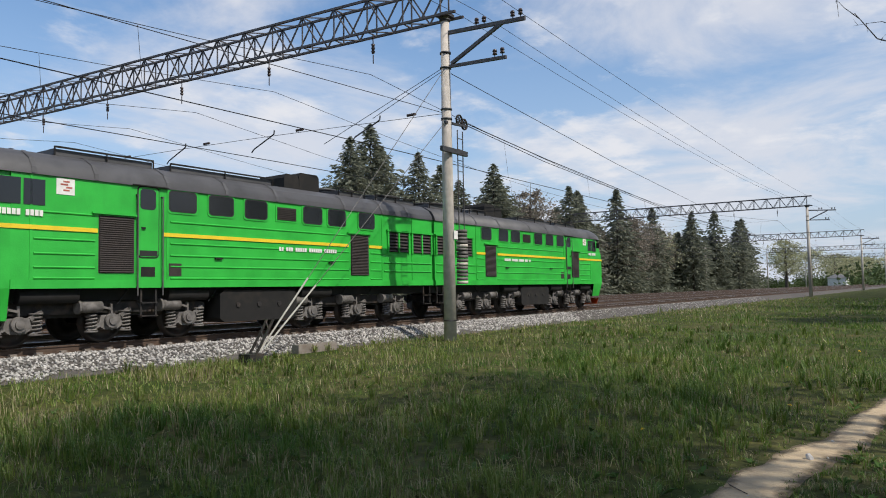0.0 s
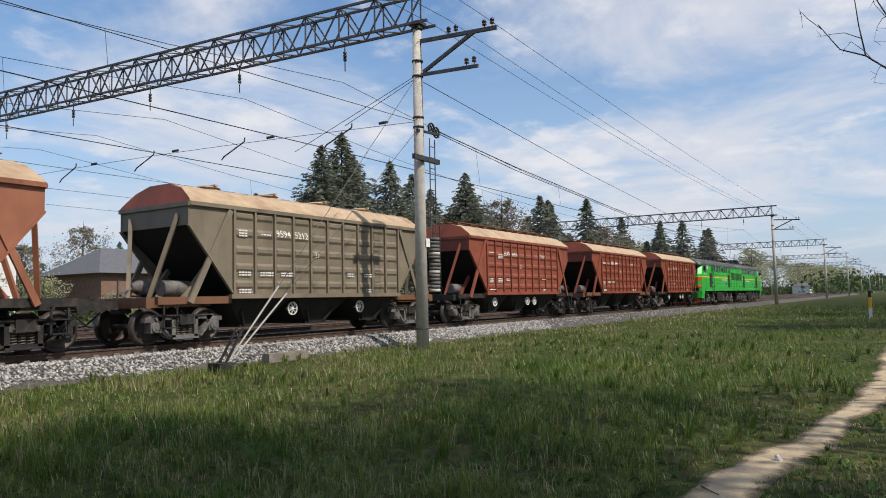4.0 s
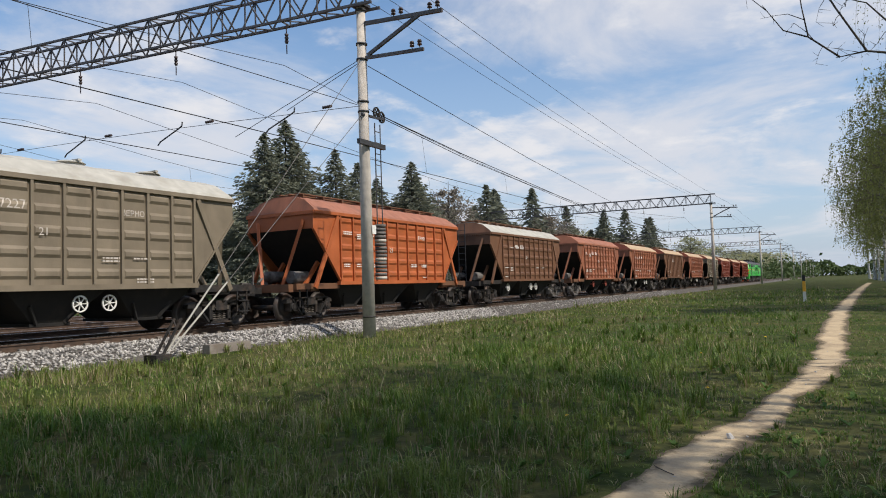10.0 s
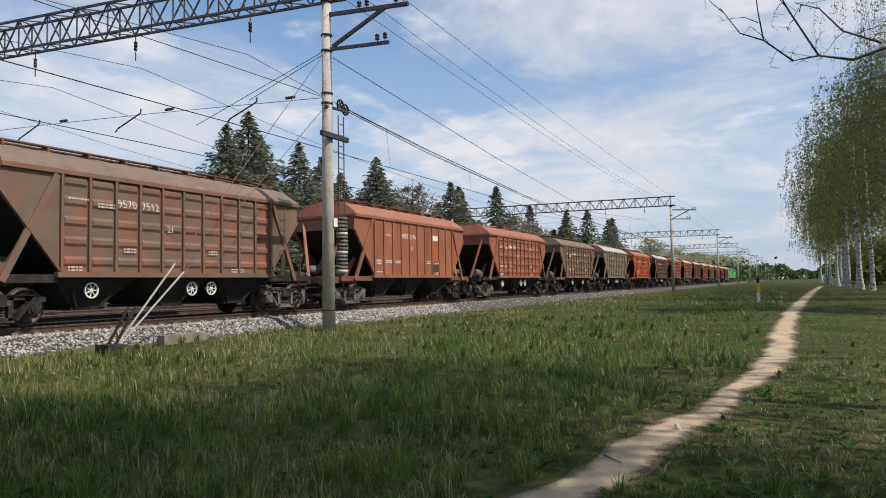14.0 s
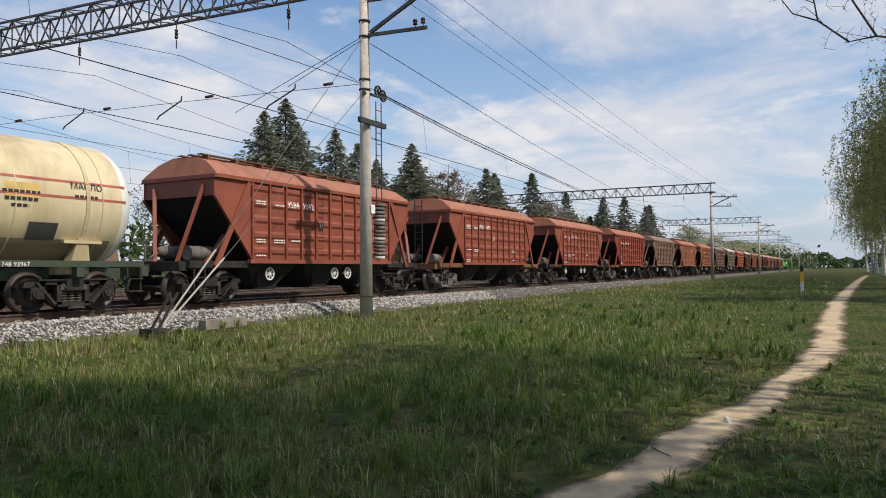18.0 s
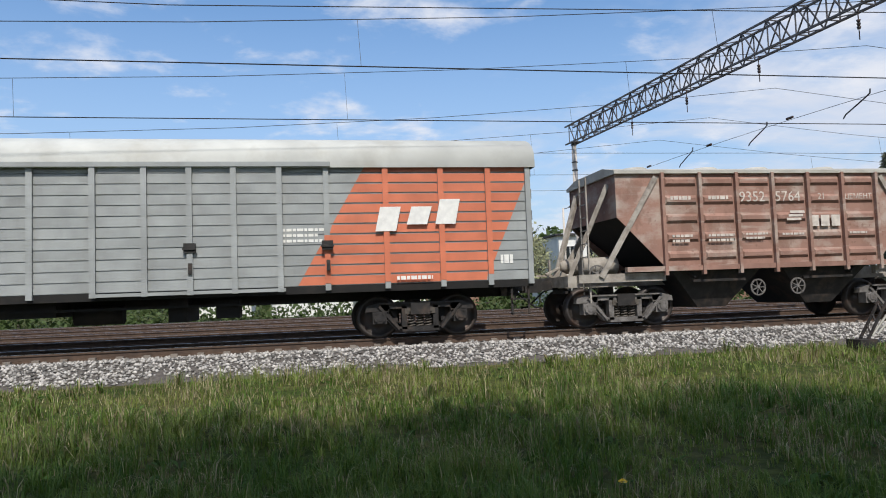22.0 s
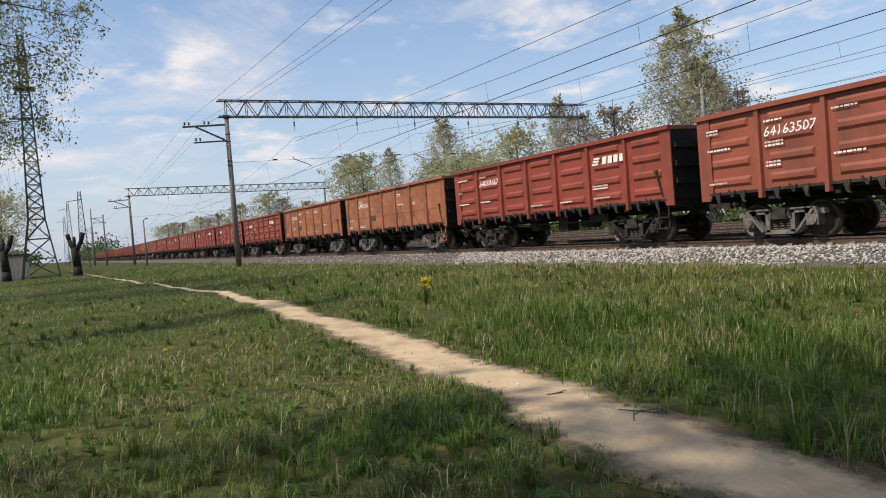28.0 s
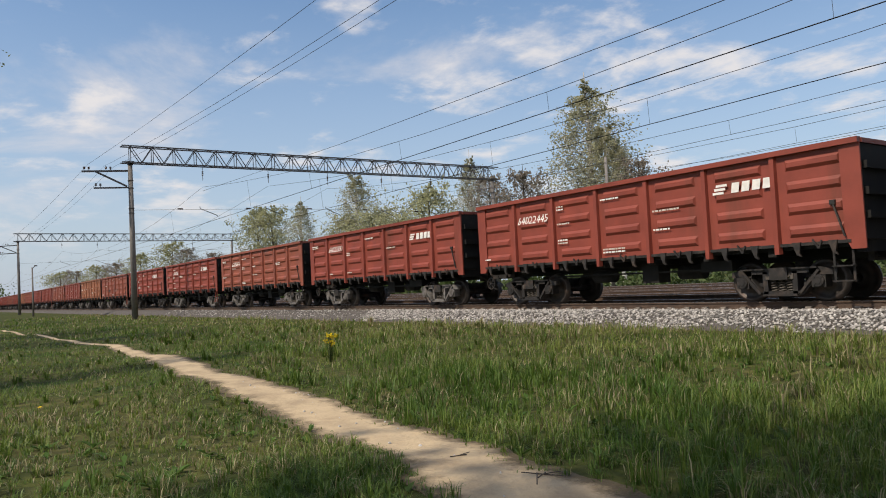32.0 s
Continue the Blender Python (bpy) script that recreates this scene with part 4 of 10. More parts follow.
    if small:
        marks(small, 0.21, wm, e, (1.55, yy, 3.06), name="cargo_word")
    if kind == "smooth" and seed == 14:
        for nm, mt, z0, z1 in (("white_patch", M["white_mark"], 3.02, 3.27), ("dark_patch", M["dark_patch"], 1.45, 1.84), ("red_patch", PAINT["orange"], 1.95, 3.0)):
            bm = bmesh.new()
            box(bm, 1.68, 2.26, yy - 0.003, yy, z0, z1)
            part(nm, bm, mt, e)
    rows = []
    for cx, z in ((-3.75, 3.12), (-2.9, 3.05), (-3.75, 1.92), (-2.95, 1.92), (-2.1, 1.92), (1.0, 1.95), (1.9, 1.95), (-3.75, 1.42), (2.0, 1.42)):
        if rnd.random() < 0.85:
            wid = rnd.uniform(0.3, 0.6)
            for q in range(rnd.choice((1, 2, 2, 3))):
                rows.append((cx, cx + wid, z - 0.075 * q, 0.040, yy))
    bars(rows, wm, e)
    return e


HOPPERS = [
    ("95023909", "red_brown", "tan_roof", "ribbed", "ЗЕРНО"), ("95023555", "red_brown", "tan_roof", "ribbed", "ЗЕРНО"), ("95479614", "brick", "tan_roof", "ribbed", "ЗЕРНО"),
    ("95945212", "olive", "tan_roof", "hatch", ""), ("95025437", "tan_red", "tan_roof", "ribbed", "ЗЕРНО"), ("90211495", "brown", "tan_roof", "smooth", ""),
    ("90216340", "tan_red", "tan_roof", "ribbed", ""), ("90201629", "tan_red", "roof_red", "ribbed", ""), ("94045233", "brown", "roof_grey", "ribbed", ""),
    ("95478577", "orange", "roof_red", "ribbed", "ЗЕРНО"), ("95847227", "olive", "roof_grey", "hatch", "ЗЕРНО"), ("95042578", "patchy", "roof_brown", "ribbed", "ЗЕРНО"),
    ("95847570", "tan_red", "roof_red", "hatch", "ЗЕРНО"), ("90206196", "tan_red", "roof_red", "smooth", ""), ("95707512", "patchy", "roof_brown", "ribbed", ""),
    ("95048263", "vtb", "roof_red", "ribbed", ""), ("90216915", "brick", "roof_red", "ribbed", ""), ("90214297", "brick", "roof_red", "ribbed", ""), ("95847042", "brick", "roof_red", "ribbed", ""),
]
WORDS = {"red_brown": "red-brown", "brick": "brick-red", "olive": "dusty olive-grey", "brown": "dark brown", "tan_red": "faded rust-red", "orange": "bright orange-red", "patchy": "patchy olive-and-rust", "vtb": "deep red"}


# ---- tank wagons ----
T_L, T_R, T_C = 12.02, 1.60, 2.63          # length, radius and axis height of the barrel


def make_barrel(bm):
    n = 40
    prof = [(-5.62, 0.02), (-5.60, 0.45), (-5.52, 0.85), (-5.38, 1.18), (-5.20, 1.38), (-5.0, 1.48), (-4.9, 1.5), (4.9, 1.5), (5.0, 1.48), (5.20, 1.38), (5.38, 1.18), (5.52, 0.85), (5.60, 0.45), (5.62, 0.02)]
    rings = [[bm.verts.new((x, r * math.cos(2 * math.pi * i / n), T_C + r * math.sin(2 * math.pi * i / n))) for i in range(n)] for x, r in [(x, r * T_R / 1.5) for x, r in prof]]
    for k, (a, b) in enumerate(zip(rings, rings[1:])):
        for i in range(n):
            f = bm.faces.new((a[i], b[i], b[(i + 1) % n], a[(i + 1) % n]))
            f.smooth = True
            f.material_index = 2 if k in (0, 1, 2, 10, 11, 12) else (1 if k in (3, 4, 5, 7, 8, 9) else 0)


def make_barrel_seam(bm):
    n = 40
    for x in (0.0,):
        ra, rb = 1.602, 1.612
        rings = [[bm.verts.new((x + dx, r * math.cos(2 * math.pi * i / n), T_C + r * math.sin(2 * math.pi * i / n))) for i in range(n)] for dx, r in ((-0.02, ra), (-0.01, rb), (0.01, rb), (0.02, ra))]
        for a, b in zip(rings, rings[1:]):
            for i in range(n):
                bm.faces.new((a[i], b[i], b[(i + 1) % n], a[(i + 1) % n]))


def make_strap(bm):
    n = 28
    rings = []
    for dx, r in ((-0.05, 1.605), (-0.05, 1.625), (0.05, 1.625), (0.05, 1.605)):
        rings.append([bm.verts.new((dx, r * math.cos(-0.75 + (math.pi + 1.5) * i / n), T_C + r * math.sin(-0.75 + (math.pi + 1.5) * i / n))) for i in range(n + 1)])
    for a, b in zip(rings, rings[1:]):
        for i in range(n):
            bm.faces.new((a[i], b[i], b[i + 1], a[i + 1]))


def make_saddle(bm):
    for s in (-1, 1):
        v = [bm.verts.new(p) for p in ((-0.25, s * 1.32, 1.20), (0.25, s * 1.32, 1.20), (0.12, s * 1.42, 1.78), (-0.12, s * 1.42, 1.78), (-0.25, s * 1.0, 1.20), (0.25, s * 1.0, 1.20), (0.12, s * 1.20, 1.76), (-0.12, s * 1.20, 1.76))]
        for q in ((0, 1, 2, 3), (7, 6, 5, 4), (0, 4, 5, 1), (1, 5, 6, 2), (2, 6, 7, 3), (3, 7, 4, 0)):
            bm.faces.new([v[i] for i in q])
        box(bm, -0.5, 0.5, s * 1.36 - 0.06, s * 1.36 + 0.06, 1.64, 1.72)
    box(bm, -0.3, 0.3, -1.2, 1.2, 0.9, 1.22)
    bmesh.ops.recalc_face_normals(bm, faces=bm.faces)


def tank_frame(e):
    F = PAINT["frame_green"]
    for q in (-1, 1):
        shared(("tcentre", q), "centre_sill", e, lambda bm: box(bm, -5.75, 5.75, q * 0.45 - 0.10, q * 0.45 + 0.10, 0.78, 1.06), F)
        shared(("tside", q), "side_sill", e, lambda bm: box(bm, -5.7, 5.7, q * 1.36 - 0.05, q * 1.36 + 0.05, 1.08, 1.23), F)
    for x in (-5.75, 5.75, -3.9, 3.9, 0):
        shared("tcross", "cross_beam", e, lambda bm: box(bm, -0.1, 0.1, -1.4, 1.4, 0.84, 1.10), F, (x, 0, 0))


def make_tank_ladder(bm):
    for x in (-0.24, 0.24):
        n = 10
        prev = (x, -1.70, 0.72)
        for i in range(n + 1):
            a = math.pi + 0.55 - (math.pi / 2 + 0.35) * i / n
            p = (x, 1.70 * math.cos(a), T_C + 1.70 * math.sin(a))
            beam(bm, prev, p, 0.045, 0.06)
            prev = p
    for i in range(14):
        a = math.pi + 0.50 - (math.pi / 2 + 0.25) * i / 13
        y, z = 1.72 * math.cos(a), T_C + 1.72 * math.sin(a)
        beam(bm, (-0.26, y, z), (0.26, y, z), 0.04, 0.07)
    for z in (0.78, 1.10, 1.42, 1.74):
        beam(bm, (-0.26, -1.70, z), (0.26, -1.70, z), 0.04)


def make_tank_deck(bm):
    zt = T_C + T_R
    box(bm, -1.7, 1.5, -0.62, -0.30, zt + 0.10, zt + 0.14)
    box(bm, -1.7, 1.5, 0.30, 0.62, zt + 0.10, zt + 0.14)
    for x in (-1.7, -0.9, 0.3, 1.45):
        for y in (-0.62, 0.62):
            beam(bm, (x, y, zt - 0.15), (x, y, zt + 0.30), 0.035)
    for y in (-0.62, 0.62):
        beam(bm, (-1.7, y, zt + 0.30), (-0.9, y, zt + 0.30), 0.035)
        beam(bm, (0.3, y, zt + 0.30), (1.45, y, zt + 0.30), 0.035)
    beam(bm, (1.45, -0.62, zt + 0.30), (1.45, 0.62, zt + 0.30), 0.035)


def make_manhole(bm):
    zt = T_C + T_R
    cyl(bm, (0, 0, zt - 0.1), (0, 0, zt + 0.22), 0.32, n=18)
    cyl(bm, (0, 0, zt + 0.22), (0, 0, zt + 0.30), 0.38, 0.3, n=18)
    for k in range(6):
        a = k * math.pi / 3
        cyl(bm, (0.36 * math.cos(a), 0.36 * math.sin(a), zt + 0.15), (0.36 * math.cos(a), 0.36 * math.sin(a), zt + 0.30), 0.03, n=6)
    cyl(bm, (0.75, 0, zt - 0.1), (0.75, 0, zt + 0.30), 0.09, n=10)


def curved_mark(bm, x0, x1, a0, a1, r=1.606, n=4):
    """A flat patch that follows the barrel's near side between two angles above level."""
    vs = []
    for i in range(n + 1):
        a = math.pi - (a0 + (a1 - a0) * i / n)
        vs.append([bm.verts.new((x, r * math.cos(a), T_C + r * math.sin(a))) for x in (x0, x1)])
    for p, q in zip(vs, vs[1:]):
        bm.faces.new((p[0], p[1], q[1], q[0]))


def make_spill(bm):
    """The sheet of old oil that ran down from the filler."""
    for k in range(12):
        curved_mark(bm, -1.5 + 0.25 * k, -1.25 + 0.25 * k, -1.05, 1.4, 1.6035, 16)
    bmesh.ops.remove_doubles(bm, verts=bm.verts, dist=0.0005)


def spill_material():
    """Brown runs that thin out downwards and to the sides."""
    m = material("old_oil_stain", (0.105, 0.072, 0.042), 0.45, 0, 0.4, 4)
    nt = m.node_tree
    N, L = nt.nodes.new, nt.links.new
    tc = N("ShaderNodeTexCoord")
    sep = N("ShaderNodeSeparateXYZ")
    L(tc.outputs["Object"], sep.inputs[0])
    mp = N("ShaderNodeMapping"); mp.inputs["Scale"].default_value = (3.2, 0.35, 0.35)
    L(tc.outputs["Object"], mp.inputs[0])
    n = N("ShaderNodeTexNoise"); n.inputs["Scale"].default_value, n.inputs["Detail"].default_value, n.inputs["Roughness"].default_value = 2.0, 7, 0.65
    L(mp.outputs[0], n.inputs["Vector"])
    ab = N("ShaderNodeMath"); ab.operation = "ABSOLUTE"
    L(sep.outputs[0], ab.inputs[0])
    side = N("ShaderNodeMapRange"); side.inputs[1].default_value, side.inputs[2].default_value, side.inputs[3].default_value, side.inputs[4].default_value = 0.3, 1.4, 0.42, -0.25
    L(ab.outputs[0], side.inputs[0])
    low = N("ShaderNodeMapRange"); low.inputs[1].default_value, low.inputs[2].default_value, low.inputs[3].default_value, low.inputs[4].default_value = T_C - 1.3, T_C + 1.4, -0.32, 0.12
    L(sep.outputs[2], low.inputs[0])
    a1 = N("ShaderNodeMath"); a2 = N("ShaderNodeMath")
    L(n.outputs["Fac"], a1.inputs[0]); L(side.outputs[0], a1.inputs[1]); L(a1.outputs[0], a2.inputs[0]); L(low.outputs[0], a2.inputs[1])
    mr = N("ShaderNodeMapRange"); mr.inputs[1].default_value, mr.inputs[2].default_value, mr.inputs[4].default_value = 0.48, 0.72, 0.92
    L(a2.outputs[0], mr.inputs[0])
    tr = N("ShaderNodeBsdfTransparent")
    mx = N("ShaderNodeMixShader")
    L(mr.outputs[0], mx.inputs[0]); L(tr.outputs[0], mx.inputs[1]); L(nt.nodes["Principled BSDF"].outputs[0], mx.inputs[2])
    L(mx.outputs[0], nt.nodes["Material Output"].inputs[0])
    return m


M["spill"] = spill_material()
M["ochre_patch"] = material("ochre_label", (0.55, 0.38, 0.12), 0.6, 0, 0.2, 5)
M["end_green"] = material("green_end_paint", (0.045, 0.17, 0.085), 0.45, 0, 0.15, 1.5)
M["end_lime"] = material("light_green_end_paint", (0.16, 0.33, 0.06), 0.45, 0, 0.15, 1.5)
M["end_white"] = material("white_end_paint", (0.74, 0.73, 0.68), 0.45, 0, 0.1, 1.5)


def on_barrel(text, size, mat, parent, x, ang, name):
    """Lettering that lies tangent to the barrel."""
    a = math.pi - ang
    ob = marks(text, size, mat, parent, (0, 0, 0), name=name)
    r = T_R + 0.015
    ob.matrix_basis = pose(x, r * math.cos(a), T_C + r * math.sin(a), 90 - math.degrees(ang), 0, 0)
    return ob


def tank(number, colour, end, spill, word, label, seed):
    e = empty("tank_wagon")
    tagged(e, label, "tank wagon", "tank wagons of the train")
    P = PAINT[colour]
    LX = (0, 0.1, 0.1, 0.65, -1.2)[seed]           # place of the ladder along the barrel
    shared(("barrel", colour, end), "barrel", e, make_barrel, [P, M["end_white"], M[end]])
    for x in (-4.35, -2.2, 0.0, 2.2, 4.35):
        shared("seam", "barrel_seam", e, make_barrel_seam, P, (x, 0, 0), override=P)
    for a in (0.27, 0.03):
        shared(("band", a), "red_band", e, lambda bm: curved_mark(bm, -4.6, 5.0, a, a + 0.035), M["red_line"])
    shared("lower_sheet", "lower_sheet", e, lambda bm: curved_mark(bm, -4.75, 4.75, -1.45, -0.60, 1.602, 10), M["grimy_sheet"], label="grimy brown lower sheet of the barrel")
    if spill:
        shared("spill", "oil_stain", e, make_spill, M["spill"], (LX + (0.75 if seed == 4 else -0.45), 0, 0), label="dark oil run down from the filler")
    for x in (-3.95, 3.95):
        shared("strap", "strap", e, make_strap, P, (x, 0, 0), override=P)
        shared("saddle", "saddle", e, make_saddle, PAINT["frame_green"], (x, 0, 0), override=P if seed == 1 else PAINT["frame_green"])
    tank_frame(e)
    shared("tladder", "ladder", e, make_tank_ladder, M["iron_rust"], (LX, 0, 0))
    shared("tdeck", "top_walkway", e, make_tank_deck, M["iron_rust"], (LX + 0.3, 0, 0))
    shared("manhole", "manhole", e, make_manhole, M["iron"])
    brake_gear(e, M["iron"], Matrix.Translation((-5.2, 0, -0.75)))
    for x in (-5.4, 5.4):
        shared("step", "footstep", e, make_step, M["iron"], (x, -1.40, 0))
    for x in (-3.9, 3.9):
        bogie(e, x, M["iron_rust"] if seed > 2 else M["iron"])
    ends_gear(e, T_L / 2)
    k = M["black_mark"]
    nx = (0, -2.3, -3.95, -2.5, -3.15)[seed]
    on_barrel(number, 0.33 if seed != 2 else 0.42, k, e, nx, -0.16 if seed != 2 else 0.02, "wagon_number")
    on_barrel("66" if seed == 2 else "86", 0.34, k, e, nx - (0.35 if seed == 2 else 1.25), -0.02 if seed != 2 else -0.2, "class_mark")
    on_barrel(word, 0.22, k, e, 3.5, 0.18, "cargo_word")
    marks(number[:3] + " " + number[3:], 0.15, M["white_mark"], e, (2.0, -1.413, 1.09), name="frame_number")
    marks("TAPA 26", 0.13, M["white_mark"], e, (-2.6, -1.413, 1.10), name="tare_mark")
    bm = bmesh.new()
    curved_mark(bm, 2.55, 3.25, -0.62, -0.34)
    part("dark_patch", bm, M["dark_patch"], e)
    bm = bmesh.new()
    curved_mark(bm, 1.95, 2.75, 0.0, 0.20)
    part("label_patch", bm, M["ochre_patch"], e, "faded ochre label patch")
    for q, (x0, x1, a) in enumerate(((1.9, 2.75, 0.05), (1.95, 2.7, -0.05), (2.1, 2.5, -0.14), (0.35, 1.25, -0.22), (0.2, 1.4, -0.30), (3.6, 4.2, 0.05), (-4.3, -4.05, 0.05))):
        bm = bmesh.new()
        x = x0
        while x < x1:
            curved_mark(bm, x, min(x1, x + 0.10), a, a + 0.045, 1.608)
            x += 0.13
        tagged(part("small_print", bm, k, e), kind="stuff")
    return e


# ---- cement hoppers ----
C_L, C_E, C_B = 12.02, 4.12, 2.95
C_S, C_T = 1.42, 3.66


def make_c_end(s):
    def make(bm):
        for sy in (-1, 1):
            y = sy * 1.48
            pts = [(C_B, C_S), (C_E, C_T - 1.05), (C_E, C_T), (C_B, C_T)]
            a = [bm.verts.new((s * x, y, z)) for x, z in pts]
            b = [bm.verts.new((s * x, y - sy * 0.03, z)) for x, z in pts]
            bm.faces.new(a); bm.faces.new(b[::-1])
            for i in range(4):
                bm.faces.new((a[i], a[(i + 1) % 4], b[(i + 1) % 4], b[i]))
        v = [bm.verts.new(p) for p in ((s * (C_E - 0.02), -1.46, C_T - 1.05), (s * (C_E - 0.02), 1.46, C_T - 1.05), (s * (C_E - 0.02), 1.46, C_T), (s * (C_E - 0.02), -1.46, C_T))]
        bm.faces.new(v)
        bmesh.ops.recalc_face_normals(bm, faces=bm.faces)
    return make


def make_c_strut(s, sy, k):
    if k == 0:
        return lambda bm: beam(bm, (s * 4.55, sy * 1.42, 1.2), (s * 3.1, sy * 1.52, C_T - 0.1), 0.07, 0.12)
    return lambda bm: beam(bm, (s * 5.0, sy * 0.5, 1.2), (s * (C_E - 0.02), sy * 1.0, C_T - 0.2), 0.11, 0.11)


def make_c_slope(s):
    def make(bm):
        v = [bm.verts.new(p) for p in ((s * (C_E - 0.05), -1.44, C_T - 1.0), (s * (C_E - 0.05), 1.44, C_T - 1.0), (s * (C_B - 0.8), 1.44, C_S - 0.3), (s * (C_B - 0.8), -1.44, C_S - 0.3))]
        w = [bm.verts.new(q.co + Vector((-s * 0.03, 0, 0.06))) for q in v]
        bm.faces.new(v); bm.faces.new(w[::-1])
        for i in range(4):
            bm.faces.new((v[i], v[(i + 1) % 4], w[(i + 1) % 4], w[i]))
        bmesh.ops.recalc_face_normals(bm, faces=bm.faces)
    return make


def make_c_roof(bm):
    prof = [(1.56, C_T - 0.02), (1.56, C_T + 0.06), (0.9, C_T + 0.20), (-0.9, C_T + 0.20), (-1.56, C_T + 0.06), (-1.56, C_T - 0.02)]
    a = [bm.verts.new((-C_E - 0.05, y, z)) for y, z in prof]
    b = [bm.verts.new((C_E + 0.05, y, z)) for y, z in prof]
    for i in range(6):
        bm.faces.new((a[i], a[(i + 1) % 6], b[(i + 1) % 6], b[i]))
    bm.faces.new(a[::-1]); bm.faces.new(b)
    bmesh.ops.recalc_face_normals(bm, faces=bm.faces)


def make_c_hatch(bm):
    box(bm, -0.5, 0.5, -0.5, 0.5, C_T + 0.18, C_T + 0.26)
    cyl(bm, (0, 0, C_T + 0.26), (0, 0, C_T + 0.36), 0.42, 0.30, n=14)


def make_c_bins(bm):
    for cx in (0.0,):
        top = [(cx - 1.3, -1.35, 1.42), (cx + 1.3, -1.35, 1.42), (cx + 1.3, 1.35, 1.42), (cx - 1.3, 1.35, 1.42)]
        bot = [(cx - 0.38, -1.0, 0.40), (cx + 0.38, -1.0, 0.40), (cx + 0.38, 1.0, 0.40), (cx - 0.38, 1.0, 0.40)]
        a = [bm.verts.new(p) for p in top]
        b = [bm.verts.new(p) for p in bot]
        bm.faces.new(a); bm.faces.new(b)
        for i in range(4):
            bm.faces.new((a[i], a[(i + 1) % 4], b[(i + 1) % 4], b[i]))
        box(bm, cx - 0.7, cx + 0.7, -1.42, -1.36, 1.02, 1.08)
    bmesh.ops.recalc_face_normals(bm, faces=bm.faces)


def c_frame(e, mat):
    for s in (1, -1):
        x0, x1 = sorted((s * 2.4, s * 5.2))
        x2, x3 = sorted((s * 2.9, s * 5.1))
        shared(("cbuf", s), "buffer_beam", e, lambda bm: box(bm, s * 5.2 - 0.12, s * 5.2 + 0.12, -1.25, 1.25, 1.0, 1.26), mat)
        for q in (-1, 1):
            shared(("ccentre", s, q), "centre_sill", e, lambda bm: box(bm, x0, x1, q * 0.32 - 0.09, q * 0.32 + 0.09, 0.98, 1.28), mat)
            shared(("cside", s, q), "side_sill", e, lambda bm: box(bm, x2, x3, q * 1.335 - 0.065, q * 1.335 + 0.065, 1.08, 1.28), mat)


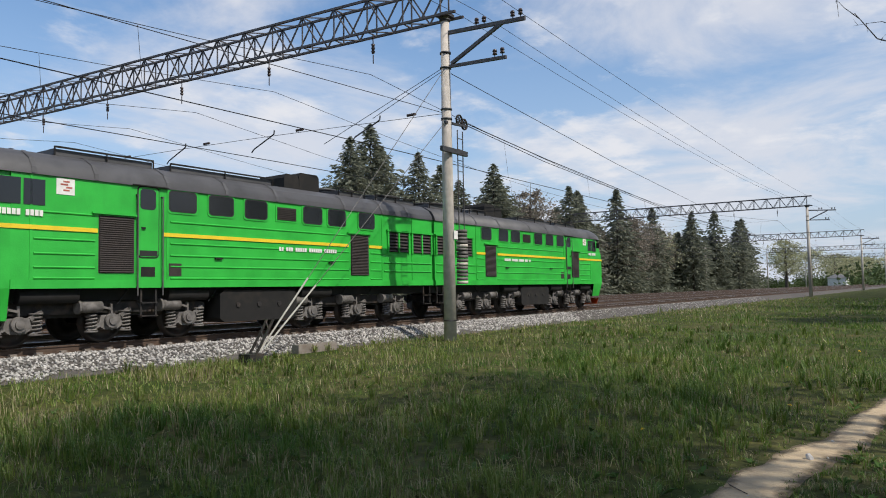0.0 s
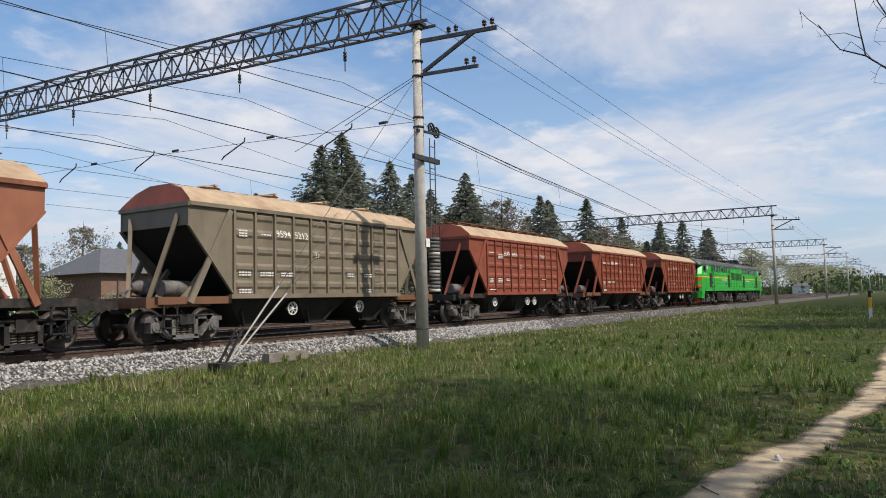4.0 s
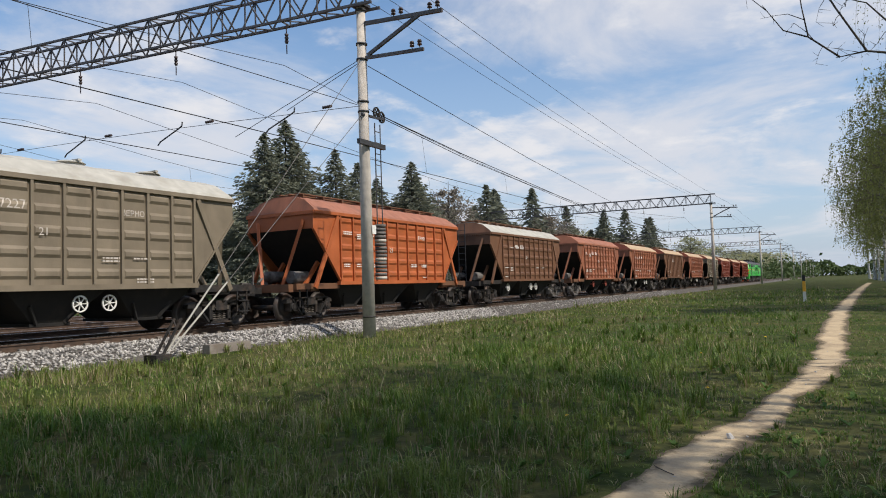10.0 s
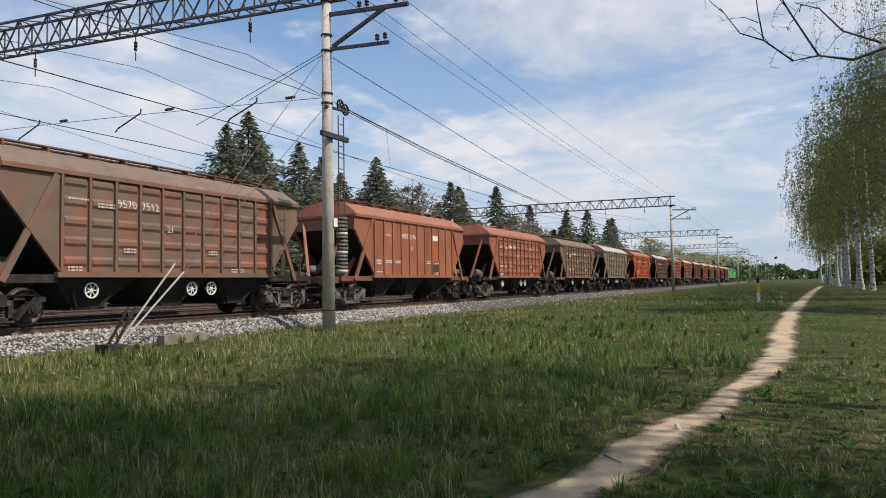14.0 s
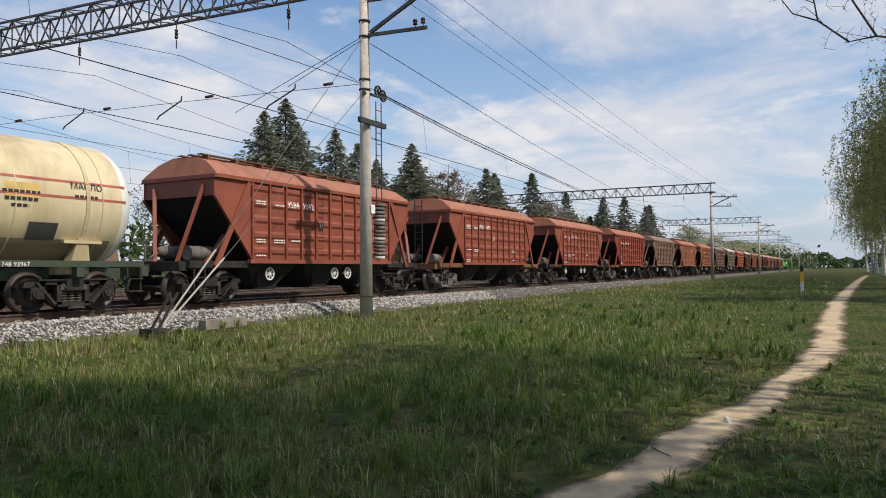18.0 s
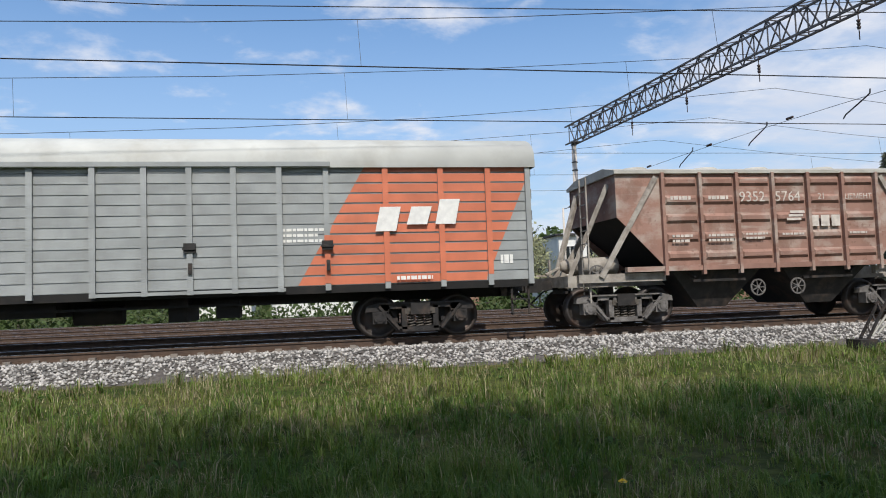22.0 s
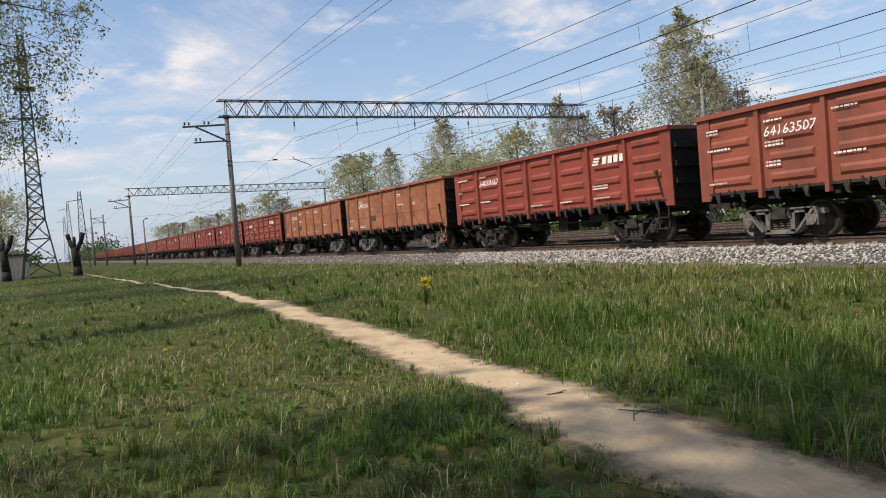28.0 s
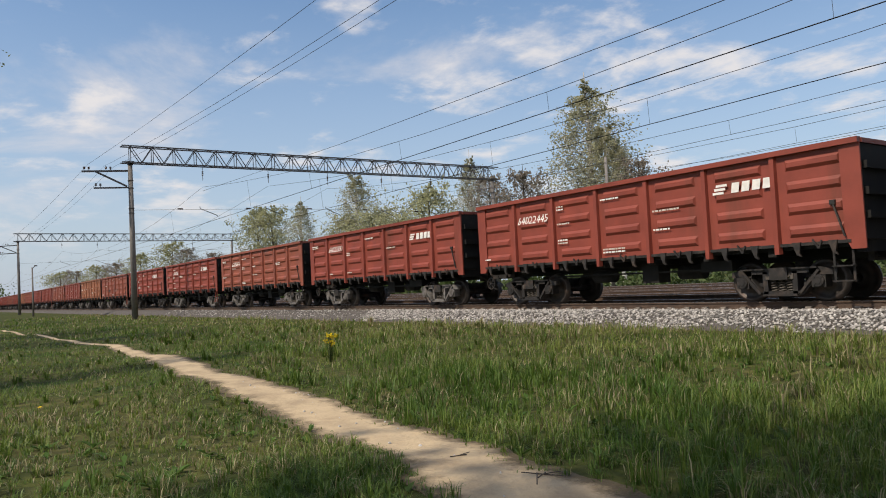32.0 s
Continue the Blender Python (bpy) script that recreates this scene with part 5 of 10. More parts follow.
def cement_hopper(number, label, seed):
    e = empty("cement_hopper")
    tagged(e, label, "hopper wagon", "cement hoppers of the train")
    P = PAINT["cement"]
    w = 2 * C_B / 6
    for i in range(6):
        shared("cpanel", "side_panel", e, lambda bm: ribbed_panel(bm, w, C_T - C_S, 5, 0.06), P, (-C_B + (i + 0.5) * w, -1.48, C_S))
    for i in range(7):
        shared("crib", "rib", e, lambda bm: box(bm, -0.04, 0.04, -0.11, 0, -0.22, C_T - C_S), P, (-C_B + i * w, -1.48, C_S))
    for s in (1, -1):
        shared(("cladder", s), "ladder", e, lambda bm: make_ladder(bm, 0, 0.45, 3.6), M["cement_dust"], (s * 4.75, -1.0, 0))
    shared("csill", "sill", e, lambda bm: (box(bm, -C_B - 1.0, C_B + 1.0, -1.56, -1.42, C_S - 0.12, C_S), box(bm, -C_B - 1.0, C_B + 1.0, 1.42, 1.56, C_S - 0.12, C_S)), P)
    shared("cfar", "side_wall", e, lambda bm: box(bm, -C_B, C_B, 1.44, 1.48, C_S, C_T), P)
    for s in (1, -1):
        shared(("cend", s), "end_sheet", e, make_c_end(s), P)
        # near-black slope, with the recess shade in its colour
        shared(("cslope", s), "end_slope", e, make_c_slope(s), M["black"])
        for sy in (-1, 1):
            for k in range(2):
                shared(("cstrut", s, sy, k), "strut", e, make_c_strut(s, sy, k), M["cement_dust"])
    shared("croof", "roof", e, make_c_roof, M["roof_grey"], label="roof caked with grey cement dust")
    for x in (-2.9, -0.9, 0.6, 2.6):
        shared("chatch", "loading_hatch", e, make_c_hatch, M["roof_grey"], (x, 0, 0))
    for x in (-1.5, 1.5):
        shared("cbin", "outlet_bin", e, make_c_bins, M["iron"], (x, 0, 0))
    c_frame(e, M["cement_dust"])
    brake_gear(e, M["cement_dust"], Matrix.Rotation(math.pi, 4, "Z") @ Matrix.Translation((-0.9, 0, 0)))
    shared("cwheelbig", "handwheel", e, make_handwheel, M["iron_dusty"], (-4.6, -1.3, 1.30))
    for x in (-0.45, 0.65):
        shared("hwheel", "handwheel", e, make_handwheel, M["white_mark"], (x, -1.38, 0.84), override=M["iron_dusty"])
    shared("step", "footstep", e, make_step, M["iron"], (4.95, -1.38, 0), override=M["iron_dusty"])
    for x in (-3.85, 3.85):
        bogie(e, x, M["iron_dusty"])
    ends_gear(e, C_L / 2)
    wm = M["white_mark"] if seed else M["grey_mark"]
    y = -1.548
    marks(number[:4], 0.36, wm, e, (-0.93, y, 2.94), name="wagon_number")
    marks(number[4:], 0.36, wm, e, (0.05, y, 2.94), name="wagon_number")
    marks("ЦЕМЕНТ", 0.19, wm, e, (2.02, y, 2.98), name="cargo_word")
    marks("21", 0.22, wm, e, (1.25, y, 2.98), name="class_mark")
    if seed == 0:
        bm = bmesh.new()
        for k in range(3):
            box(bm, 0.35 + 0.05 * k, 0.75 + 0.05 * k, y - 0.003, y, 2.46 + 0.09 * k, 2.52 + 0.09 * k)
        for k in range(3):
            box(bm, 1.0 + 0.3 * k, 1.24 + 0.3 * k, y - 0.003, y, 2.30, 2.58)
        part("owner_mark", bm, M["grey_mark"], e, "faded white owner's mark")
    bars([(-2.75, -2.2, 3.0, 0.09, y), (-1.75, -1.2, 3.0, 0.09, y), (-2.75, -2.2, 2.1, 0.06, y), (-2.75, -2.3, 1.98, 0.06, y), (-1.8, -1.1, 2.1, 0.06, y), (-1.8, -1.1, 1.98, 0.06, y), (-0.8, -0.2, 2.12, 0.05, y), (0.2, 0.8, 2.1, 0.05, y), (2.1, 2.6, 2.1, 0.05, y), (-0.8, -0.3, 2.02, 0.05, y)], wm, e)
    return e


# ---- long covered van ----
B_L, B_H = 18.8, 8.86
B_S, B_T = 1.22, 3.92


def boxcar():
    e = empty("covered_van")
    tagged(e, "long grey covered goods van with one coral-red end panel", "box wagon")
    P = PAINT["grey"]
    posts = [-8.80, -7.2, -5.75, -4.3, -2.95, -1.75, -0.55, 0.45, 1.35, 2.25, 3.2, 4.2, 5.5, 6.75, 7.85, 8.80]
    rows = 12
    h = (B_T - B_S) / rows
    for i in range(len(posts) - 1):
        x0, x1 = posts[i], posts[i + 1]
        bm = bmesh.new()
        off = -0.06 if -0.56 < x0 < 3.19 else 0.0
        box(bm, x0, x1, -1.43 + off, -1.38 + off, B_S, B_T)
        wall = part("wall_panel", bm, P, e)
        for k in range(rows):
            shared(("board", i), "board", wall, lambda bm: box(bm, x0, x1, -1.45 + off, -1.40 + off, 0.012, h - 0.012), P, (0, 0, B_S + k * h))
    for x in posts:
        off = -0.06 if -0.6 < x < 3.25 else 0.0
        shared("bpost", "post", e, lambda bm: box(bm, -0.06, 0.06, -0.06, 0.02, -0.1, B_T - B_S), P, (x, -1.46 + off, B_S))
    # coral panel, slanting edges, as thin painted sheets over the boards
    for k in range(rows):
        z0, z1 = B_S + k * h + 0.02, B_S + (k + 1) * h - 0.02
        sh0, sh1 = (z0 - B_S) / (B_T - B_S), (z1 - B_S) / (B_T - B_S)
        for a, b in ((3.26, 4.14), (4.26, 5.44), (5.56, 6.69), (6.81, 7.79), (7.91, 8.74)):
            l0, l1 = max(a, 3.55 + 1.55 * sh0), max(a, 3.55 + 1.55 * sh1)
            r0, r1 = min(b, 7.75 + 1.2 * sh0), min(b, 7.75 + 1.2 * sh1)
            if r0 > l0 and r1 > l1:
                bm = bmesh.new()
                bm.faces.new([bm.verts.new(p) for p in ((l0, -1.454, z0), (r0, -1.454, z0), (r1, -1.454, z1), (l1, -1.454, z1))])
                part("coral_board", bm, PAINT["rzd"], e)
    for x, z0, z1 in ((4.2, B_S + 0.05, B_S + 1.1), (5.5, B_S + 0.05, B_T), (6.75, B_S + 0.05, B_T), (7.85, B_S + 0.15, B_T)):
        bm = bmesh.new()
        box(bm, x - 0.063, x + 0.063, -1.526, -1.515, z0, z1)
        part("coral_post", bm, PAINT["rzd"], e)
    def make_logo(bm):
        y0, y1 = -1.536, -1.53
        for x, z0, z1 in ((5.25, 2.38, 2.92), (5.95, 2.52, 2.92), (6.6, 2.52, 3.08)):
            prism(bm, [(x, z0), (x + 0.46, z0), (x + 0.58, z1), (x + 0.12, z1)], y0, y1)
    shared("rlogo", "owner_mark", e, make_logo, M["white_mark"], label="white owner's mark")
    shared("bfar", "side_wall", e, lambda bm: (box(bm, -B_H, B_H, 1.38, 1.45, B_S, B_T), box(bm, -B_H, -B_H + 0.06, -1.38, 1.38, B_S, B_T + 0.3), box(bm, B_H - 0.06, B_H, -1.38, 1.38, B_S, B_T + 0.3)), P)
    for s in (-1, 1):
        for z in (1.6, 2.1, 2.6, 3.1, 3.6):
            shared("bend", "end_rib", e, lambda bm: box(bm, -0.07, 0.07, -1.35, 1.35, 0, 0.22), M["steel_dark"], (s * B_H, 0, z))
    for k, (y0, y1, z0) in enumerate(((-1.44, -1.32, B_S - 0.16), (1.32, 1.44, B_S - 0.16), (-0.2, 0.2, 0.85))):
        shared(("bsill", k), "centre_sill" if k == 2 else "side_sill", e, lambda bm: box(bm, -B_H, B_H, y0, y1, z0, B_S), M["black"])
    def make_roof(bm):
        prof = [(1.55 * math.cos(a), B_T + 0.02 + 0.72 * math.sin(a) ** 0.8) for a in [math.pi * i / 14 for i in range(15)]]
        prof = [(1.55, B_T - 0.12)] + prof + [(-1.55, B_T - 0.12)]
        a = [bm.verts.new((-B_H - 0.12, y, z)) for y, z in prof]
        b = [bm.verts.new((B_H + 0.12, y, z)) for y, z in prof]
        for i in range(len(prof) - 1):
            bm.faces.new((a[i], a[i + 1], b[i + 1], b[i])).smooth = True
        bm.faces.new(a[::-1]); bm.faces.new(b)
        bmesh.ops.recalc_face_normals(bm, faces=bm.faces)
    shared("broof", "roof", e, make_roof, material("pale_van_roof", (0.50, 0.50, 0.46), 0.7, 0, 0.12, 1.5, (0.36, 0.34, 0.29), 0.3, 0.8))
    shared("bdoor", "door_rail", e, lambda bm: (box(bm, -3.1, 4.3, -1.60, -1.54, B_T - 0.10, B_T + 0.0), box(bm, -0.55, 3.3, -1.58, -1.50, B_S - 0.09, B_S - 0.02)), P)
    for x in (1.35, -2.95, 4.2):
        shared("block", "latch", e, lambda bm: (box(bm, -0.12, 0.12, -0.1, 0, 0, 0.20), box(bm, -0.03, 0.05, -0.12, -0.02, -0.45, -0.22), beam(bm, (-0.14, -0.11, 0.08), (0.14, -0.11, 0.08), 0.04)), M["iron"], (x, -1.50, 2.0))
    shared("bgrille", "dark_patch", e, lambda bm: box(bm, -6.95, -5.95, -1.466, -1.455, 1.78, 2.2), M["dark_patch"])
    def make_gear(bm):
        cyl(bm, (-1.2, -0.4, 0.75), (-0.2, -0.4, 0.75), 0.2, n=12)
        box(bm, 0.8, 1.2, -0.9, 0.9, 0.55, 1.05)
        box(bm, 1.8, 2.3, -1.0, -0.4, 0.6, 1.0)
        beam(bm, (-4, -1.1, 0.88), (4, -1.1, 0.88), 0.05)
        box(bm, -2.9, -1.4, -1.0, 1.0, 0.75, 1.08)
    shared("bgear", "brake_gear", e, make_gear, M["black"])
    for x in (-8.6, 8.55):
        shared("step", "footstep", e, make_step, M["iron"], (x, -1.38, 0))
    for x in (-6.25, 6.25):
        bogie(e, x, M["iron"])
    ends_gear(e, B_L / 2)
    wm = M["white_mark"]
    marks("29387", 0.36, wm, e, (-7.12, -1.462, 3.02), name="wagon_number")
    marks("198", 0.36, wm, e, (-5.68, -1.462, 3.02), name="wagon_number")
    marks("20", 0.24, wm, e, (-5.15, -1.462, 2.35), name="class_mark")
    y = -1.456
    bars([(-8.7, -7.4, 3.38, 0.16, y), (-8.7, -8.0, 3.12, 0.06, y), (-7.0, -6.0, 3.45, 0.07, y), (-8.6, -8.2, 2.4, 0.05, y), (-6.7, -6.2, 2.42, 0.05, y), (-6.7, -6.1, 2.30, 0.05, y), (-4.1, -3.2, 2.78, 0.05, y), (-4.1, -3.3, 2.66, 0.05, y), (-4.1, -3.2, 2.54, 0.05, y), (3.25, 4.15, 2.42, 0.06, y), (3.25, 4.0, 2.30, 0.06, y), (3.25, 4.1, 2.18, 0.06, y), (5.7, 6.5, 1.30, 0.08, -1.53), (8.1, 8.4, 1.6, 0.2, y)], wm, e)
    return e


# ---- open wagons ----
G_L, G_H = 13.96, 6.47
G_S, G_T = 1.32, 3.34
G_COLS = 7


def make_g_rim(bm):
    for sy in (-1, 1):
        y0, y1 = sorted((sy * 1.40, sy * 1.56))
        box(bm, -G_H, G_H, y0, y1, G_T, G_T + 0.12)
    for sx in (-1, 1):
        x0, x1 = sorted((sx * (G_H - 0.12), sx * (G_H + 0.02)))
        box(bm, x0, x1, -1.40, 1.40, G_T, G_T + 0.10)


def make_g_post(bm):
    v = [bm.verts.new(p) for p in ((-0.09, 0, -0.22), (0.09, 0, -0.22), (0.09, 0, G_T - G_S), (-0.09, 0, G_T - G_S), (-0.05, -0.11, -0.22), (0.06, -0.12, -0.22), (0.06, -0.09, G_T - G_S), (-0.05, -0.09, G_T - G_S))]
    for q in ((4, 5, 6, 7), (0, 4, 7, 3), (5, 1, 2, 6), (0, 1, 5, 4), (3, 7, 6, 2)):
        bm.faces.new([v[i] for i in q])


def make_g_corner(s, sy):
    def make(bm):
        prism(bm, [(s * (G_H - 0.30), G_S - 0.20), (s * G_H, G_S - 0.20), (s * G_H, G_T), (s * (G_H - 0.42), G_T), (s * (G_H - 0.42), G_S + 0.05)], sy * 1.49, sy * 1.44)
        bmesh.ops.recalc_face_normals(bm, faces=bm.faces)
    return make


def make_g_end(s):
    def make(bm):
        x0, x1 = sorted((s * (G_H - 0.06), s * (G_H - 0.02)))
        box(bm, x0, x1, -1.42, 1.42, G_S, G_T)
    return make


def make_g_inner(bm):
    box(bm, -G_H + 0.07, G_H - 0.07, -1.40, 1.40, 1.30, 1.36)
    box(bm, -G_H + 0.07, G_H - 0.07, 1.38, 1.44, 1.30, G_T)


def make_g_under(bm):
    box(bm, -6.3, 6.3, -0.22, 0.22, 0.92, 1.30)
    for sy in (-1, 1):
        y0, y1 = sorted((sy * 1.20, sy * 1.38))
        box(bm, -6.4, 6.4, y0, y1, 1.18, 1.32)
    for x in (-6.3, -4.33, -2.6, -0.9, 0.9, 2.6, 4.33, 6.3):
        box(bm, x - 0.1, x + 0.1, -1.38, 1.38, 1.05, 1.30)
    for x0 in (-1.9, 1.2):
        cyl(bm, (x0, -0.55, 0.80), (x0 + 0.75, -0.55, 0.80), 0.19, n=12)
    box(bm, 0.2, 0.75, -0.95, -0.45, 0.55, 1.05)
    beam(bm, (-3.2, -0.9, 0.86), (3.4, -0.9, 0.82), 0.05)
    box(bm, 2.2, 3.1, -1.1, -0.5, 0.78, 1.05)


def make_g_hinge(bm):
    """Hinge of a floor door."""
    prism(bm, [(-0.10, G_S + 0.02), (0.10, G_S + 0.02), (0.06, G_S - 0.22), (0.10, G_S - 0.30), (0, G_S - 0.26)], -1.53, -1.47)


def make_g_hinges(bm):
    """All the floor-door hinges of a far wagon."""
    w = 2 * (G_H - 0.12) / G_COLS
    for i in range(G_COLS):
        for dx in (-0.45, 0.35):
            x = -G_H + 0.12 + (i + 0.5) * w + dx
            prism(bm, [(x - 0.10, G_S + 0.02), (x + 0.10, G_S + 0.02), (x + 0.06, G_S - 0.22), (x + 0.10, G_S - 0.30), (x, G_S - 0.26)], -1.53, -1.47)


def make_g_latch(bm):
    beam(bm, (-0.08, -1.52, G_S + 0.06), (0.05, -1.52, G_S - 0.14), 0.035)
    beam(bm, (0.05, -1.52, G_S - 0.14), (0.12, -1.52, G_S + 0.04), 0.03)


def make_g_grab(bm):
    beam(bm, (-0.2, -0.02, 0), (-0.2, -0.10, 0), 0.03)
    beam(bm, (0.2, -0.02, 0), (0.2, -0.10, 0), 0.03)
    beam(bm, (-0.2, -0.10, 0), (0.2, -0.10, 0), 0.03)


def make_g_lever(bm):
    beam(bm, (0, -1.52, 2.15), (0.22, -1.53, 1.40), 0.035)
    box(bm, -0.06, 0.06, -1.54, -1.48, 2.10, 2.20)


def gondola(number, colour, kind, label, seed, logo=""):
    e = empty("open_wagon")
    tagged(e, label, "gondola wagon", "open wagons of the train")
    P = PAINT[colour]
    PD = PAINT["deep_brown"] if kind == "plank" else P      # plank wagons: posts and top rail in deep brown
    w = 2 * (G_H - 0.12) / G_COLS
    for i in range(G_COLS):
        x = -G_H + 0.12 + (i + 0.5) * w
        if kind in ("bulge", "handles"):
            def mk(bm):
                ribbed_panel(bm, w - 0.1, G_T - G_S, 4, 0.055, fill=0.72)
        elif kind == "plank":
            def mk(bm):
                plank_panel(bm, w - 0.1, G_T - G_S, 4)
        else:
            def mk(bm):
                flat_panel(bm, w - 0.1, G_T - G_S)
        shared(("gpanel", "bulge" if kind == "handles" else kind), "side_panel", e, mk, P, (x, -1.44, G_S), override=P)
        if seed < 18:
            for dx in (-0.45, 0.35):
                shared("ghinge", "door_hinge", e, make_g_hinge, M["iron"], (x + dx, 0, 0))
        if seed < 17:
            shared("glatch", "door_latch", e, make_g_latch, M["iron"], (x, 0, 0))
    if seed >= 18:
        tagged(shared("ghinges", "door_hinges", e, make_g_hinges, M["iron"]), kind="stuff")
    for i in range(1, G_COLS):
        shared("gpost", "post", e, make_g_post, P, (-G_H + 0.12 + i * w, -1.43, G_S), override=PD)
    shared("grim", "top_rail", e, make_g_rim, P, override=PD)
    shared("gsill", "door_sill", e, lambda bm: box(bm, -G_H + 0.3, G_H - 0.3, -1.50, -1.42, G_S - 0.06, G_S + 0.01), M["iron"])
    for s in (-1, 1):
        # ends turned from the sun: their shade is painted in as near-black
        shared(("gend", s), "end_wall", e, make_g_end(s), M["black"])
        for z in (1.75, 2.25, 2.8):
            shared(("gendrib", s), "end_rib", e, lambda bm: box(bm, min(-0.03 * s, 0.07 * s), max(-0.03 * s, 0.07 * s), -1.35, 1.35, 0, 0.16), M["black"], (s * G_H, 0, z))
        for sy in (-1, 1):
            shared(("gcorner", s, sy), "corner_post", e, make_g_corner(s, sy), P, override=P)
    shared("ginner", "floor", e, make_g_inner, M["iron"])
    if seed < 18:
        # near-black underframe carries the shade under the floor
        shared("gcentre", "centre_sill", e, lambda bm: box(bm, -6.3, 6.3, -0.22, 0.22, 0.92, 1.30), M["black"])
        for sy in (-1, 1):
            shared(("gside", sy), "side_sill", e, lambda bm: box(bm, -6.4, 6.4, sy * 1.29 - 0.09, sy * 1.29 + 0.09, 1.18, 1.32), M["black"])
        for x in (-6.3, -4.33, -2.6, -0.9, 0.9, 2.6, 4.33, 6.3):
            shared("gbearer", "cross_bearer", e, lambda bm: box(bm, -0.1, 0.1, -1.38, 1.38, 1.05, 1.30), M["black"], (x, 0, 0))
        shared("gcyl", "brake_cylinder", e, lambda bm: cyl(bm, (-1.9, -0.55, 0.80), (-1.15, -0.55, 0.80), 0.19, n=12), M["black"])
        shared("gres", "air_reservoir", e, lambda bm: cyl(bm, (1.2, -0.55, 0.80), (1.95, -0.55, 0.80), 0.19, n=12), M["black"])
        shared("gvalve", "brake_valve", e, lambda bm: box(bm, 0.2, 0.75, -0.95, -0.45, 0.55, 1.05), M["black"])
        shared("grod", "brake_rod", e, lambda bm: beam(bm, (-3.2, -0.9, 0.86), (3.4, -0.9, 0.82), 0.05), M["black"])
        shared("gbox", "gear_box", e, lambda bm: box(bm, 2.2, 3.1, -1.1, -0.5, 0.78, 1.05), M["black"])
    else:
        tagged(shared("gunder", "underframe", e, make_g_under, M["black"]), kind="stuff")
    if seed % 3 != 1:
        shared("step", "footstep", e, make_step, M["iron"], (5.95, -1.40, 0), override=P if seed % 2 else M["iron"])
    shared("glever", "lever", e, make_g_lever, M["iron"], (5.85, 0, 0))
    if kind == "handles":
        for z in (2.0, 2.42, 2.84, 3.16):
            shared("ggrab", "grab_iron", e, make_g_grab, M["iron"], (5.75, -1.47, z))
    shared("hwheel", "handwheel", e, make_handwheel, M["white_mark"], (-6.2, -1.25, 0.75), override=M["iron"])
    for x in (-4.325, 4.325):
        bogie(e, x, M["iron_dusty"] if seed % 4 else M["iron"])
    ends_gear(e, G_L / 2)
    if seed > 20:
        return e
    wm = M["white_mark"]
    yb = -1.50
    y = -1.50 if kind in ("bulge", "handles") else -1.463
    X0 = -G_H + 0.12
    if number:
        marks(number, 0.36, wm, e, (X0 + w + 0.16, y, 2.62), name="wagon_number", ribs=(G_S, (G_T - G_S) / 4, 0.055) if kind in ("bulge", "handles") else None)
    rnd = random.Random(seed)
    rows = []
    for i in range(G_COLS - 1):
        for z in (2.98, 2.45, 1.95, 1.55):
            if rnd.random() < 0.36:
                wid = rnd.uniform(0.3, 0.85)
                for q in range(rnd.choice((1, 1, 2))):
                    rows.append((X0 + i * w + 0.2, X0 + i * w + 0.2 + wid, z - q * 0.085, 0.045, y))
    bars(rows[::2], wm, e)
    bars(rows[1::2], M["grey_mark"], e)
    if rnd.random() < 0.5:
        bm = bmesh.new()
        xp = X0 + 2 * w + 0.15
        box(bm, xp, xp + 0.6, y - 0.004, y, 1.82, 2.1)
        part("dark_patch", bm, M["dark_patch"], e)
    if kind == "handles":
        bm = bmesh.new()
        for x0, z0, ww, hh in ((0.32, 2.10, 0.10, 0.22), (0.50, 2.14, 0.09, 0.14), (0.76, 2.08, 0.24, 0.17), (0.82, 2.25, 0.14, 0.07), (1.12, 2.02, 0.40, 0.13)):
            n = 7
            f = []
            for k in range(n):
                a, r = 2 * math.pi * k / n, rnd.uniform(0.75, 1.15)
                f.append(bm.verts.new((X0 + w + x0 + ww * 0.5 * (1 + r * math.cos(a)), y - 0.003, z0 + hh * 0.5 * (1 + r * math.sin(a)))))
            bm.faces.new(f)
        part("paint_smudge", bm, wm, e, "white dabs of paint over an old mark")
        marks("21", 0.17, wm, e, (X0 + w + 1.22, y, 2.24), name="region_number")
        bm = bmesh.new()
        box(bm, X0 + w + 0.22, X0 + w + 0.72, y - 0.002, y + 0.004, 1.72, 2.0)
        part("dark_patch", bm, M["dark_patch"], e)
    if kind == "plank":
        for q in range(15):
            i, row = rnd.randrange(G_COLS), rnd.randrange(4)
            h4 = (G_T - G_S) / 4
            x0 = X0 + i * w + rnd.uniform(0.10, 0.8)
            x1 = min(x0 + rnd.uniform(0.3, 1.3), X0 + (i + 1) * w - 0.10)
            z0 = G_S + row * h4 + 0.05
            bm = bmesh.new()
            box(bm, x0, x1, y + 0.004 - 0.0006 * q, y + 0.014, z0, z0 + h4 * rnd.uniform(0.45, 0.85))
            part("paint_patch", bm, PAINT[rnd.choice(("rust_orange", "weathered", "salmon", "tan_red", "deep_brown", "brown"))], e, "repainted patch in another shade of rust red")
    if logo == "bank":
        bm = bmesh.new()
        x = X0 + 5 * w + 0.25
        for k in range(3):
            box(bm, x + 0.05 * k, x + 0.30 + 0.05 * k, y - 0.004, y, 2.66 + 0.09 * k, 2.72 + 0.09 * k)
        for k in range(4):
            prism(bm, [(x + 0.50 + 0.27 * k, 2.66), (x + 0.70 + 0.27 * k, 2.66), (x + 0.74 + 0.27 * k, 2.90), (x + 0.54 + 0.27 * k, 2.90)], y - 0.004, y)
